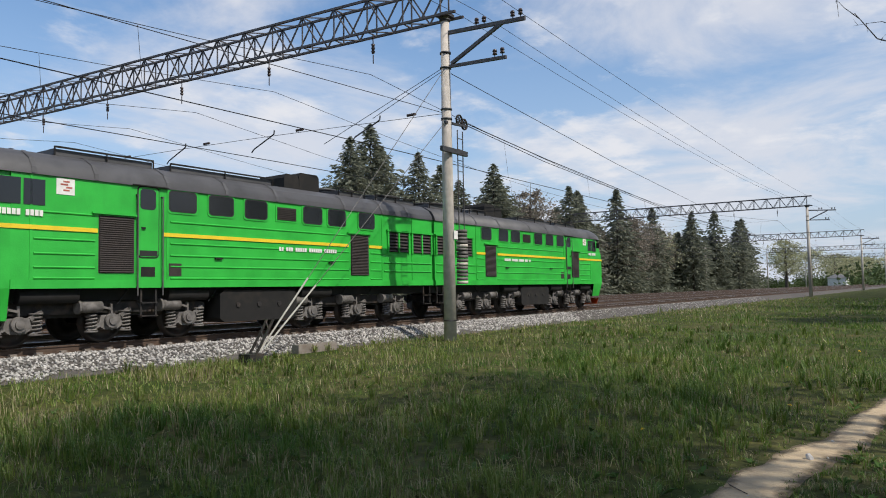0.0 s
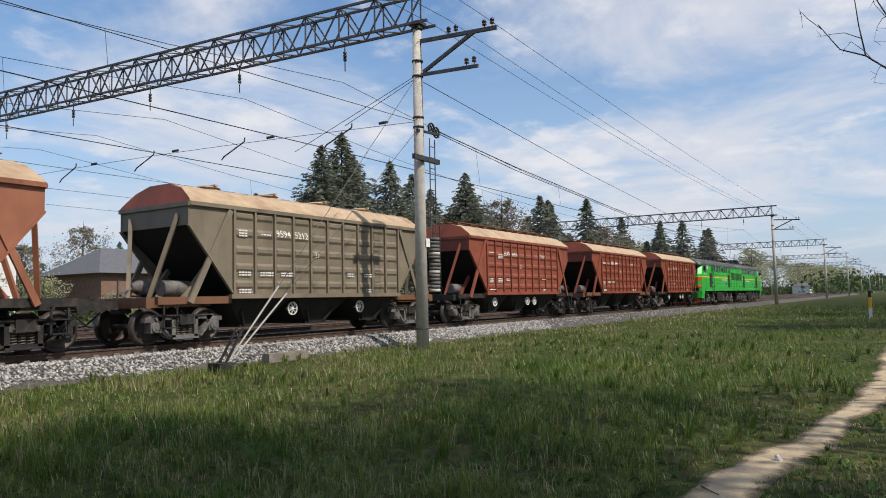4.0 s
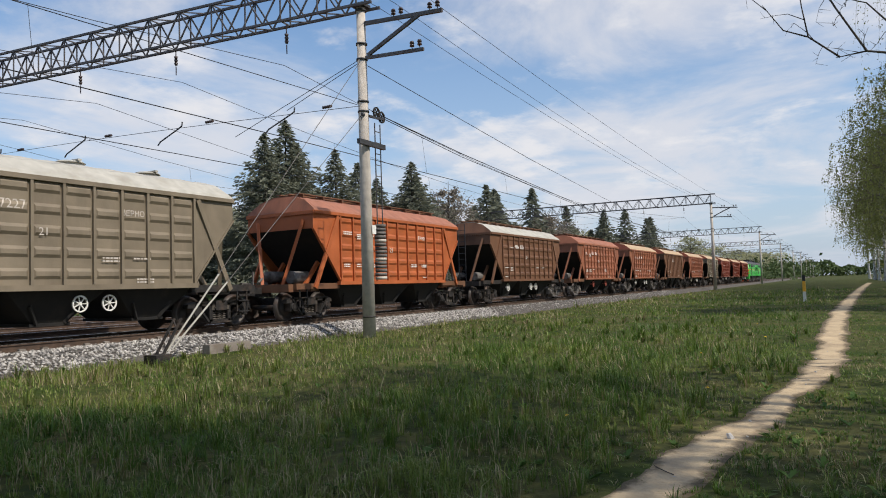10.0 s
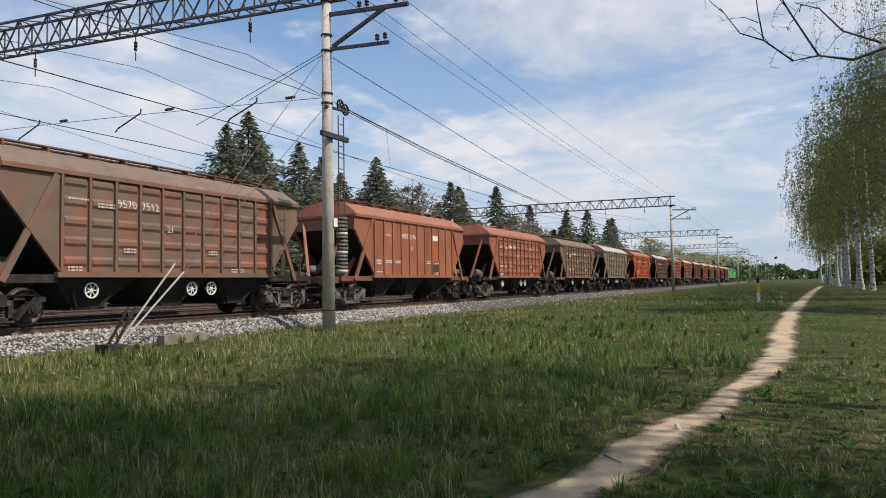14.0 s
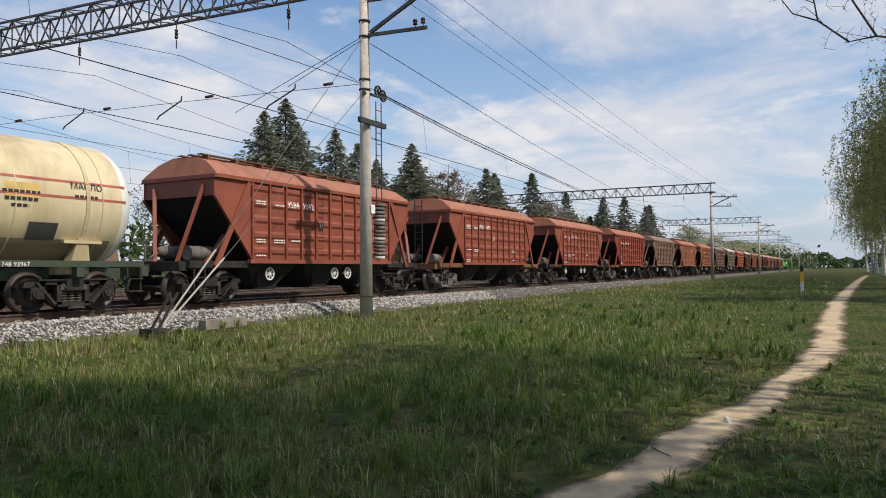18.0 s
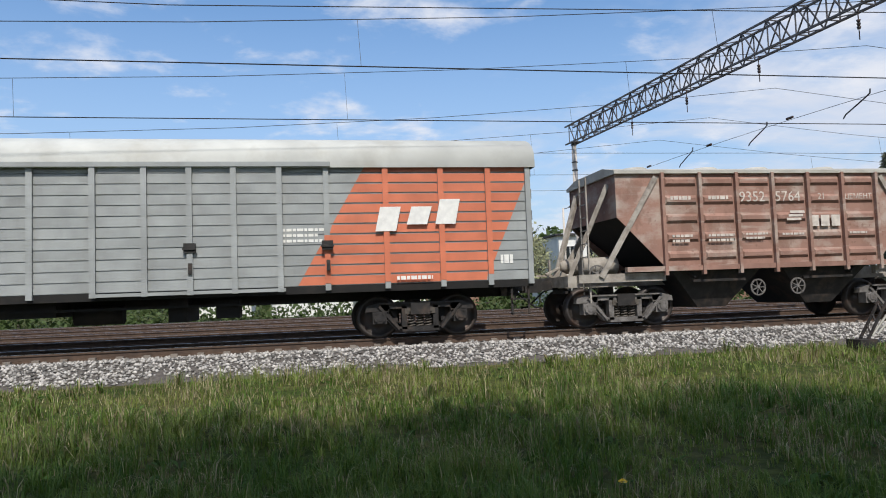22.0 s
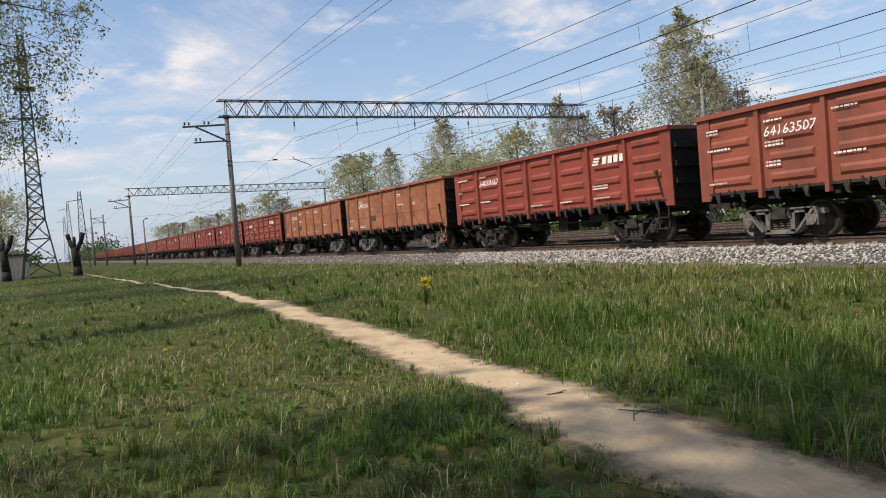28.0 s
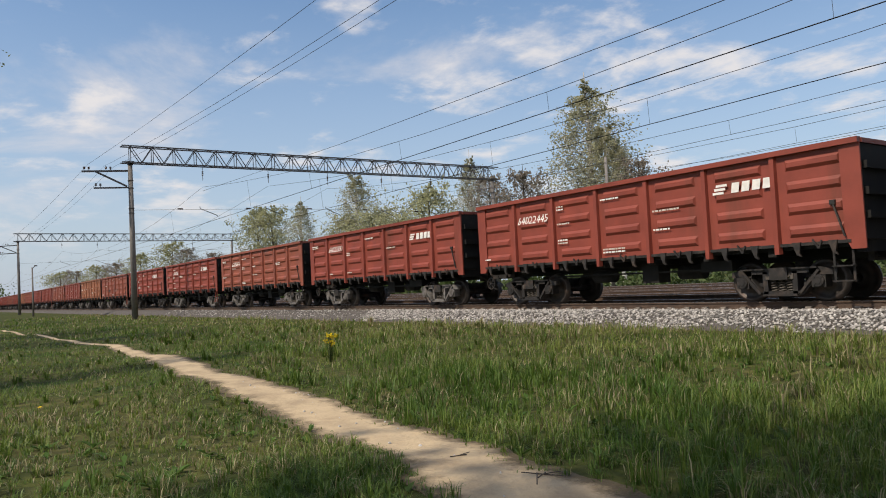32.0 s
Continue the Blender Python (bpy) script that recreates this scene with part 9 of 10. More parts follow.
    # the birch row along the footpath; its crowns shade the meadow
    row = [(56.3, -8.8, 1.05), (58.4, -10.4, 0.95), (68, -9.4, 1.0), (76, -9.8, 1.0), (82.2, -9.4, 1.05), (91, -8.2, 1.0), (99, -7.8, 1.08), (107, -8.0, 1.0), (115, -7.6, 1.05), (123, -7.8, 1.0), (131, -7.9, 1.08), (140, -7.6, 1.05), (43, -10.5, 0.9), (55, -16, 1.05), (72, -17, 1.1), (95, -17, 1.1), (120, -16, 1.1), (152, -8.8, 1.1), (165, -8.6, 1.1), (180, -8.4, 1.1), (200, -8.5, 1.1), (220, -9, 1.1), (245, -9, 1.15)]
    for k, (x, y, s) in enumerate(row):
        plant("birch_tree", BI[k % 3] if x < 70 else BF[k % 2], x, y, s, k * 2.3, "white-barked birch with hanging twigs and small leaves", "birch tree", "birches along the path")
    for k, (x, y, s) in enumerate(((-31, -4.3, 0.72), (-40, -9, 0.9), (-62, -9, 0.9), (-100, -12, 0.9))):
        plant("birch_tree", BI[(k + 1) % 3], x, y, s, k * 1.1, "white-barked birch with hanging twigs and small leaves", "birch tree", "birches along the path")
    # unseen birches added behind the viewpoint to throw shade on the near meadow
    for k, (x, y, s, m) in enumerate(((9.6, -8.0, 1.0, 0), (4.6, -9.6, 1.15, 0), (-0.4, -8.6, 1.1, 1), (2.4, -13.0, 1.25, 1), (-3.4, -15.0, 1.40, 0), (37.0, -10.0, 1.0, 1))):
        plant("birch_tree", BN[m], x, y, s, k * 1.9, "white-barked birch with hanging twigs and small leaves", "birch tree", "birches along the path")
    # the dark wood behind the birches
    for k in range(40):
        x = 40 + k * 5.5 + rnd.uniform(-3, 3)
        plant("bush", BU[k % 2], x, -14.5 - rnd.uniform(0, 9), rnd.uniform(0.7, 1.5), k * 1.3, "dark leafy undergrowth behind the birches", "bush", "undergrowth behind the birches", 1.3)
    # mixed trees that close the belt between the spruces
    for k in range(52):
        x = 58 + k * 3.5 + rnd.uniform(-1.5, 1.5)
        plant("spruce_tree", SF[k % 3], x, 50 + rnd.uniform(0, 7), rnd.uniform(10.5, 15.5) / 18, k * 1.7, "tall dark green spruce with drooping boughs", "spruce tree", "spruces across the line", rnd.uniform(0.95, 1.3))
    for k in range(56):
        x = 50 + k * 3.7 + rnd.uniform(-2, 2)
        h = rnd.uniform(10.5, 15.0)
        kind = rnd.choice(("b", "b", "b", "p", "g", "s"))
        if kind == "s":
            plant("spruce_tree", SF[k % 3], x, 55 + rnd.uniform(0, 8), h / 18, k * 1.1, "tall dark green spruce with drooping boughs", "spruce tree", "spruces across the line", 1.15)
        elif kind == "b":
            plant("bare_tree", BR[k % 2], x, 53 + rnd.uniform(0, 8), h / 16, k * 2.1, "leafless grey tree with fine twigs", "bare tree", "bare trees across the line", 1.2)
        else:
            ms, bh = (GR[2], 12) if kind == "p" else (GR[0], 18)
            plant("leafy_tree", ms, x, 53 + rnd.uniform(0, 8), h / bh, k * 1.7, "light green tree in young leaf", "leafy tree", "leafy trees across the line", 1.1)


build_trees()


def overhanging_bough():
    """The nearly leafless bough of a roadside tree that reaches over the path."""
    e = empty("overhanging_tree", Matrix.Translation((15.2, -5.6, ground_height(15, -5))))
    tagged(e, "leafless tree with a long bough over the path", "bare tree")
    rng = np.random.default_rng(9)
    bm = bmesh.new()
    limb(bm, [(0, 0, -0.3), (0.1, 0, 2.5), (0.0, 0.2, 5.0), (-0.2, 0.1, 8.5)], 0.20, 0.08, 10)
    part("trunk", bm, M["bark"], e)
    def bough(pts, r0, n):
        """One limb with short crooked side twigs."""
        bm = bmesh.new()
        P = [Vector(p) for p in pts]
        limb(bm, P, r0, 0.006, 6)
        for i in range(n):
            k = int(rng.integers(0, len(P) - 1))
            q = P[k].lerp(P[k + 1], rng.random())
            d = Vector((rng.normal(0, 0.3), rng.normal(0.25, 0.35), rng.normal(0.2, 0.5)))
            e1 = q + d * rng.uniform(0.2, 0.55)
            e2 = e1 + (d + Vector(rng.normal(0, 0.5, 3))) * rng.uniform(0.15, 0.4)
            limb(bm, [q, q.lerp(e1, 0.5) + Vector(rng.normal(0, 0.03, 3)), e1, e2], 0.007, 0.002, 4)
            for j in range(3):
                b0 = e1.lerp(e2, rng.random())
                limb(bm, [b0, b0 + Vector(rng.normal(0, 0.07, 3))], 0.004, 0.002, 3)
        part("bough", bm, M["bark"], e)
    bough([(0, 0.1, 5.0), (-1.2, 1.6, 5.6), (-2.1, 2.9, 5.45), (-2.55, 3.8, 5.05), (-2.7, 4.6, 4.80), (-2.7, 5.05, 4.93), (-2.7, 5.46, 4.90)], 0.055, 9)
    bough([(-2.7, 5.40, 4.90), (-2.7, 5.81, 5.29), (-2.7, 6.15, 5.46), (-2.7, 6.43, 5.92)], 0.016, 3)
    bough([(-2.7, 5.81, 5.29), (-2.65, 5.88, 5.8), (-2.6, 5.92, 6.3)], 0.012, 2)
    bough([(-2.7, 5.05, 4.93), (-2.7, 5.42, 5.66), (-2.6, 5.6, 6.1), (-2.6, 5.86, 6.75)], 0.018, 4)
    bough([(-2.5, 4.2, 5.05), (-2.4, 4.7, 5.35), (-2.4, 5.0, 5.75), (-2.3, 5.35, 5.95)], 0.018, 5)
    bough([(-1.2, 1.6, 5.6), (-1.9, 3.2, 6.3), (-2.2, 4.4, 6.55), (-2.4, 5.3, 6.7)], 0.03, 9)
    e2 = empty("overhanging_tree", Matrix.Translation((-16.5, -4.4, ground_height(-16, -4))))
    tagged(e2, "roadside tree with twiggy boughs hanging towards the path", "bare tree")
    bm = bmesh.new()
    limb(bm, [(0, 0, -0.3), (0.1, 0.2, 3.0), (0.0, 0.3, 6.5)], 0.2, 0.09, 10)
    part("trunk", bm, M["bark"], e2)
    leaves = []
    for pts in ([(0, 0.2, 5.6), (-0.4, 1.9, 6.6), (-0.9, 3.6, 6.9), (-1.2, 5.4, 6.7)], [(0, 0.2, 4.8), (-0.4, 1.8, 5.6), (-0.6, 3.4, 5.4), (-0.8, 4.6, 5.9)], [(0, 0.2, 4.2), (-0.5, 1.6, 4.5), (-0.8, 3.0, 4.3), (-1.0, 4.4, 4.5)], [(0, 0.2, 5.2), (-0.7, 1.5, 6.0), (-1.1, 3.0, 6.2), (-1.3, 4.2, 6.0)], [(0.2, 0.2, 5.0), (-1.4, 1.4, 5.3), (-2.6, 2.6, 5.0), (-3.4, 3.4, 4.6)]):
        bm = bmesh.new()
        P = [Vector(p) for p in pts]
        limb(bm, P, 0.04, 0.006, 6)
        for i in range(110):
            k = rng.integers(0, len(P) - 1)
            q = P[k].lerp(P[k + 1], rng.random())
            e1 = q + Vector((rng.normal(0, 0.35), rng.normal(0.1, 0.35), rng.uniform(-0.5, 0.45)))
            e3 = e1 + Vector((rng.normal(0, 0.28), rng.normal(0, 0.28), -rng.uniform(0.0, 0.9)))
            limb(bm, [q, e1, e3], 0.006, 0.002, 3)
            for j in range(22):
                leaves.append(tuple(e1.lerp(e3, rng.random()) + Vector(rng.normal(0, 0.07, 3))))
        part("bough", bm, M["bark"], e2)
    o = new("leaves", leaves_mesh("leaves", np.array(leaves), 0.040, rng, M["birch_leaf"], 0.8))
    o.parent = e2


overhanging_bough()


# ---- houses and gardens across the line ----
M["plaster"] = material("white_plaster", (0.72, 0.71, 0.67), 0.9, 0, 0.06, 1.5, (0.55, 0.53, 0.48), 0.2, 0.6)
M["dark_tiles"] = material("dark_roof_tiles", (0.12, 0.12, 0.125), 0.8, 0, 0.2, 3)
M["red_tiles"] = material("red_roof_tiles", (0.33, 0.075, 0.045), 0.8, 0, 0.2, 3)
M["trim"] = material("dark_trim", (0.05, 0.045, 0.045), 0.7, 0, 0.2, 3)
M["hedge"] = leaf_material("hedge_leaves", (0.065, 0.095, 0.030), 0.25)
M["brick_wall"] = material("brown_brick_wall", (0.22, 0.13, 0.09), 0.9, 0, 0.2, 3)


def window(e, x, z, w, h, y):
    bm = bmesh.new()
    box(bm, x, x + w, y - 0.03, y + 0.02, z, z + h)
    wn = part("window", bm, M["glass"], e)
    bm = bmesh.new()
    for a, b in ((x - 0.05, x), (x + w / 2 - 0.03, x + w / 2 + 0.03), (x + w, x + w + 0.05)):
        box(bm, a, b, y - 0.05, y + 0.0, z - 0.05, z + h + 0.05)
    box(bm, x - 0.05, x + w + 0.05, y - 0.05, y, z - 0.06, z)
    box(bm, x - 0.05, x + w + 0.05, y - 0.05, y, z + h, z + h + 0.05)
    part("window_frame", bm, M["white_mark"], wn)


def flat_house(x0, x1, y0, depth, top, label, wing=None, rows=((1.0, 2), (4.2, 2)), paint="plaster"):
    g = ground_height(x0, y0)
    e = empty("white_house", Matrix.Translation((x0, y0, g)))
    tagged(e, label, "house")
    W = x1 - x0
    bm = bmesh.new()
    box(bm, 0, W, 0, depth, 0, top - g)
    part("wall", bm, M[paint], e)
    bm = bmesh.new()
    box(bm, -0.35, W + 0.35, -0.35, depth + 0.35, top - g, top - g + 0.16)
    part("roof", bm, M["trim"], e)
    for z, n in rows:
        for k in range(n):
            window(e, 0.25 + W * 0.57 * k / n, z, W * 0.40 / n, 1.35, 0.0)
    if wing:
        wx, wt = wing
        bm = bmesh.new()
        box(bm, W, W + wx, 0.8, depth, 0, wt)
        part("wing_wall", bm, M["plaster"], e)
        bm = bmesh.new()
        box(bm, W, W + wx + 0.3, 0.4, depth + 0.3, wt, wt + 0.25)
        part("wing_roof", bm, M["trim"], e)
        bm = bmesh.new()
        box(bm, W, W + wx + 0.1, 0.2, 0.8, wt - 1.55, wt - 1.05)
        part("canopy", bm, M["red_tiles"], e, "brown-red sloping canopy roof")
        for k in range(5):
            window(e, W + 0.35 + k * (wx - 0.6) / 5, wt - 2.15, (wx - 0.6) / 5 - 0.2, 0.5, 0.8)
        bm = bmesh.new()
        box(bm, W + wx * 0.12, W + wx * 1.15, -1.2, 0.8, 0, wt - 2.5)
        part("porch", bm, M["plaster"], e)
        bm = bmesh.new()
        box(bm, W + wx * 0.02, W + wx * 1.22, -1.4, 0.8, wt - 2.5, wt - 2.36)
        part("porch_roof", bm, M["steel_grey"], e)
        window(e, W + wx * 0.30, 0.9, wx * 0.14, 0.8, -1.2)
        window(e, W + wx * 0.72, 1.0, wx * 0.22, 0.7, -1.2)
    return e


def hip_house(x0, x1, y0, depth, eaves, ridge, label, tiles, stack=True):
    g = ground_height(x0, y0)
    e = empty("hipped_house", Matrix.Translation((x0, y0, g)))
    tagged(e, label, "house")
    W = x1 - x0
    bm = bmesh.new()
    box(bm, 0, W, 0, depth, 0, eaves - g)
    part("wall", bm, M["brick_wall"] if tiles == "dark_tiles" and x0 < 300 else M["plaster"], e)
    bm = bmesh.new()
    o = 0.6
    zb, zt = eaves - g, ridge - g
    v = [bm.verts.new(p) for p in ((-o, -o, zb), (W + o, -o, zb), (W + o, depth + o, zb), (-o, depth + o, zb), (W * 0.32, depth / 2, zt), (W * 0.68, depth / 2, zt))]
    for q in ((0, 1, 5, 4), (1, 2, 5), (2, 3, 4, 5), (3, 0, 4), (3, 2, 1, 0)):
        bm.faces.new([v[i] for i in q])
    part("roof", bm, M[tiles], e)
    if stack:
        bm = bmesh.new()
        box(bm, W * 0.45, W * 0.52, depth * 0.4, depth * 0.5, zt - 0.6, zt + 0.7)
        part("chimney", bm, M["brick_wall"], e)
    for k in range(3):
        window(e, W * (0.12 + 0.3 * k), 1.0, W * 0.13, 1.2, 0.0)
    return e


def hedge(x0, x1, y, h, d, seed):
    rng = np.random.default_rng(seed)
    n = int((x1 - x0) * h * (60 if -60 <= x0 < 50 else 14))
    C = np.stack([rng.uniform(x0, x1, n), y + rng.normal(0, d, n), ground_height(x0, y) + np.abs(rng.normal(0, 0.55, n)) * h], 1)
    me = leaves_mesh("hedge", C, 0.22 if -60 <= x0 < 50 else 0.42, rng, M["hedge"])
    tagged(new("hedge", me), "low dark green garden hedge", "hedge", kind="stuff")


flat_house(-2.7, 3.9, 62, 8, 7.3, "white two-storey flat-roofed house", wing=(5.4, 5.4), rows=((1.6, 3), (4.5, 3)))
flat_house(22.6, 31.3, 62, 8, 5.9, "white flat-roofed villa behind garden trees", rows=((0.9, 2), (4.0, 2)))
hip_house(37.6, 46.2, 60, 9, 4.0, 6.6, "low brick house with a dark hipped roof", "dark_tiles", False)
hip_house(-10.5, -5.0, 72, 7, 3.6, 5.4, "small white house with a red tiled roof", "red_tiles")
hip_house(12.5, 19, 78, 8, 3.6, 6.0, "low house with a dark hipped roof", "dark_tiles")
flat_house(-96, -88, -10, 7, 1.9, "low pale concrete building with a flat roof", rows=((1.0, 1),), paint="concrete")
hip_house(400, 412, 40, 8, 3.5, 6.0, "pale station building far down the line", "dark_tiles")
for k, (x0, x1, y, h) in enumerate(((-60, -14, 52, 1.6), (-14, 12, 53, 1.5), (12, 26, 51, 1.4), (26, 50, 50, 1.5), (50, 130, 55, 2.2), (130, 330, 54, 3.0), (-200, -60, 56, 2.6), (-420, -200, 56, 3.5), (330, 700, 52, 4.0))):
    hedge(x0, x1, y, h, 0.8, 60 + k)


def far_wood(x0, x1, y, h, seed, n):
    """Distant woodland beyond the gardens."""
    rng = np.random.default_rng(seed)
    x = rng.uniform(x0, x1, n)
    top = h * (0.7 + 0.25 * np.sin(x * 0.11 + seed) + 0.15 * np.sin(x * 0.37 + 2 * seed))
    z = rng.uniform(0, 1, n) ** 0.7 * top
    C = np.stack([x, y + rng.normal(0, 6, n), z - 0.5], 1)
    me = leaves_mesh("far_wood", C, 1.1, rng, M["hedge"])
    tagged(new("far_wood", me), "distant hazy belt of woodland", "woodland", kind="stuff")


far_wood(-160, 60, 150, 12, 1, 9000)
far_wood(40, 420, 130, 14, 2, 9000)
far_wood(-900, -150, 140, 14, 3, 9000)
far_wood(500, 1500, 60, 20, 4, 8000)
far_wood(-1500, -500, 30, 18, 5, 7000)
far_wood(-430, -270, -22, 8, 7, 3000)
far_wood(300, 900, 24, 11, 8, 3500)


def far_end(seed):
    """Woodland that closes the view where the line runs out of sight."""
    rng = np.random.default_rng(seed)
    n = 5000
    y = rng.uniform(-160, 60, n)
    z = rng.uniform(0, 1, n) ** 0.7 * (13 + 4 * np.sin(y * 0.09) + 2 * np.sin(y * 0.31))
    me = leaves_mesh("far_wood", np.stack([rng.normal(880, 12, n), y, z - 0.5], 1), 2.2, rng, M["hedge"])
    tagged(new("far_wood", me), "distant hazy belt of woodland", "woodland", kind="stuff")


far_end(12)

build_sleepers()


# ---- grass, dandelions and small things on the meadow ----
def grass_material():
    """Blades of three kinds in patches: lush dark green, yellow-green, and dead straw from last year."""
    m = bpy.data.materials.new("meadow_grass")
    m.use_nodes = True
    nt = m.node_tree
    N, L = nt.nodes.new, nt.links.new
    b = nt.nodes["Principled BSDF"]
    b.inputs["Roughness"].default_value = 0.5
    b.inputs["Specular IOR Level"].default_value = 0.35
    g = N("ShaderNodeNewGeometry")
    tc = N("ShaderNodeTexCoord")

    def patches(scale, lo, hi, a, z, detail=4):
        n = N("ShaderNodeTexNoise")
        n.inputs["Scale"].default_value, n.inputs["Detail"].default_value = scale, detail
        L(tc.outputs["Object"], n.inputs["Vector"])
        r = N("ShaderNodeMapRange")
        for k, v in enumerate((lo, hi, a, z)):
            r.inputs[k + 1].default_value = v
        L(n.outputs["Fac"], r.inputs[0])
        return r.outputs[0]

    def add(a, c):
        n = N("ShaderNodeMath")
        L(a, n.inputs[0]); L(c, n.inputs[1])
        return n.outputs[0]
    sep = N("ShaderNodeSeparateXYZ"); L(tc.outputs["Object"], sep.inputs[0])
    # drier belt beside the ballast; its sunlit paleness is put into the colour
    dry = N("ShaderNodeMapRange"); dry.inputs[1].default_value, dry.inputs[2].default_value, dry.inputs[4].default_value = 7.0, 12.5, 0.20
    L(sep.outputs[1], dry.inputs[0])
    # fresh blades
    half = N("ShaderNodeMath"); half.operation = "MULTIPLY"; half.inputs[1].default_value = 0.42
    L(g.outputs["Random Per Island"], half.inputs[0])
    f = add(add(patches(0.45, 0.34, 0.66, 0.0, 0.42), patches(1.7, 0.3, 0.7, -0.06, 0.16)), add(half.outputs[0], dry.outputs[0]))
    r = N("ShaderNodeValToRGB")
    cr = r.color_ramp
    cr.elements[0].position, cr.elements[0].color = 0.08, (0.045, 0.106, 0.013, 1)
    cr.elements[1].position, cr.elements[1].color = 0.98, (0.262, 0.280, 0.078, 1)
    e = cr.elements.new(0.42); e.color = (0.088, 0.158, 0.022, 1)
    e = cr.elements.new(0.70); e.color = (0.170, 0.222, 0.042, 1)
    L(f, r.inputs[0])
    # straw: a share of the blades that grows in dry spots
    wn = N("ShaderNodeTexWhiteNoise"); wn.noise_dimensions = "1D"
    L(g.outputs["Random Per Island"], wn.inputs["W"])
    th = add(add(patches(0.8, 0.45, 0.70, 0.0, 0.40), patches(2.6, 0.48, 0.72, 0.0, 0.25)), dry.outputs[0])
    gt = N("ShaderNodeMath"); gt.operation = "LESS_THAN"
    L(wn.outputs["Value"], gt.inputs[0]); L(th, gt.inputs[1])
    st = N("ShaderNodeMix"); st.data_type = "RGBA"
    L(g.outputs["Random Per Island"], st.inputs["Factor"])
    st.inputs["A"].default_value, st.inputs["B"].default_value = (0.20, 0.155, 0.075, 1), (0.46, 0.40, 0.23, 1)
    mc = N("ShaderNodeMix"); mc.data_type = "RGBA"
    L(gt.outputs[0], mc.inputs["Factor"]); L(r.outputs[0], mc.inputs["A"]); L(st.outputs["Result"], mc.inputs["B"])
    L(mc.outputs["Result"], b.inputs["Base Color"])
    tr = N("ShaderNodeBsdfTranslucent")
    L(mc.outputs["Result"], tr.inputs[0])
    mx = N("ShaderNodeMixShader"); mx.inputs[0].default_value = 0.34
    L(b.outputs[0], mx.inputs[1]); L(tr.outputs[0], mx.inputs[2])
    L(mx.outputs[0], nt.nodes["Material Output"].inputs[0])
    return m


M["grass"] = grass_material()


def value_noise(x, y, seed):
    """Smooth noise on a grid, vectorised."""
    xi, yi = np.floor(x).astype(int), np.floor(y).astype(int)
    fx, fy = x - xi, y - yi
    fx, fy = fx * fx * (3 - 2 * fx), fy * fy * (3 - 2 * fy)
    def h(a, b):
        v = np.sin(a * 127.1 + b * 311.7 + seed * 74.7) * 43758.5453
        return v - np.floor(v)
    return (h(xi, yi) * (1 - fx) + h(xi + 1, yi) * fx) * (1 - fy) + (h(xi, yi + 1) * (1 - fx) + h(xi + 1, yi + 1) * fx) * fy


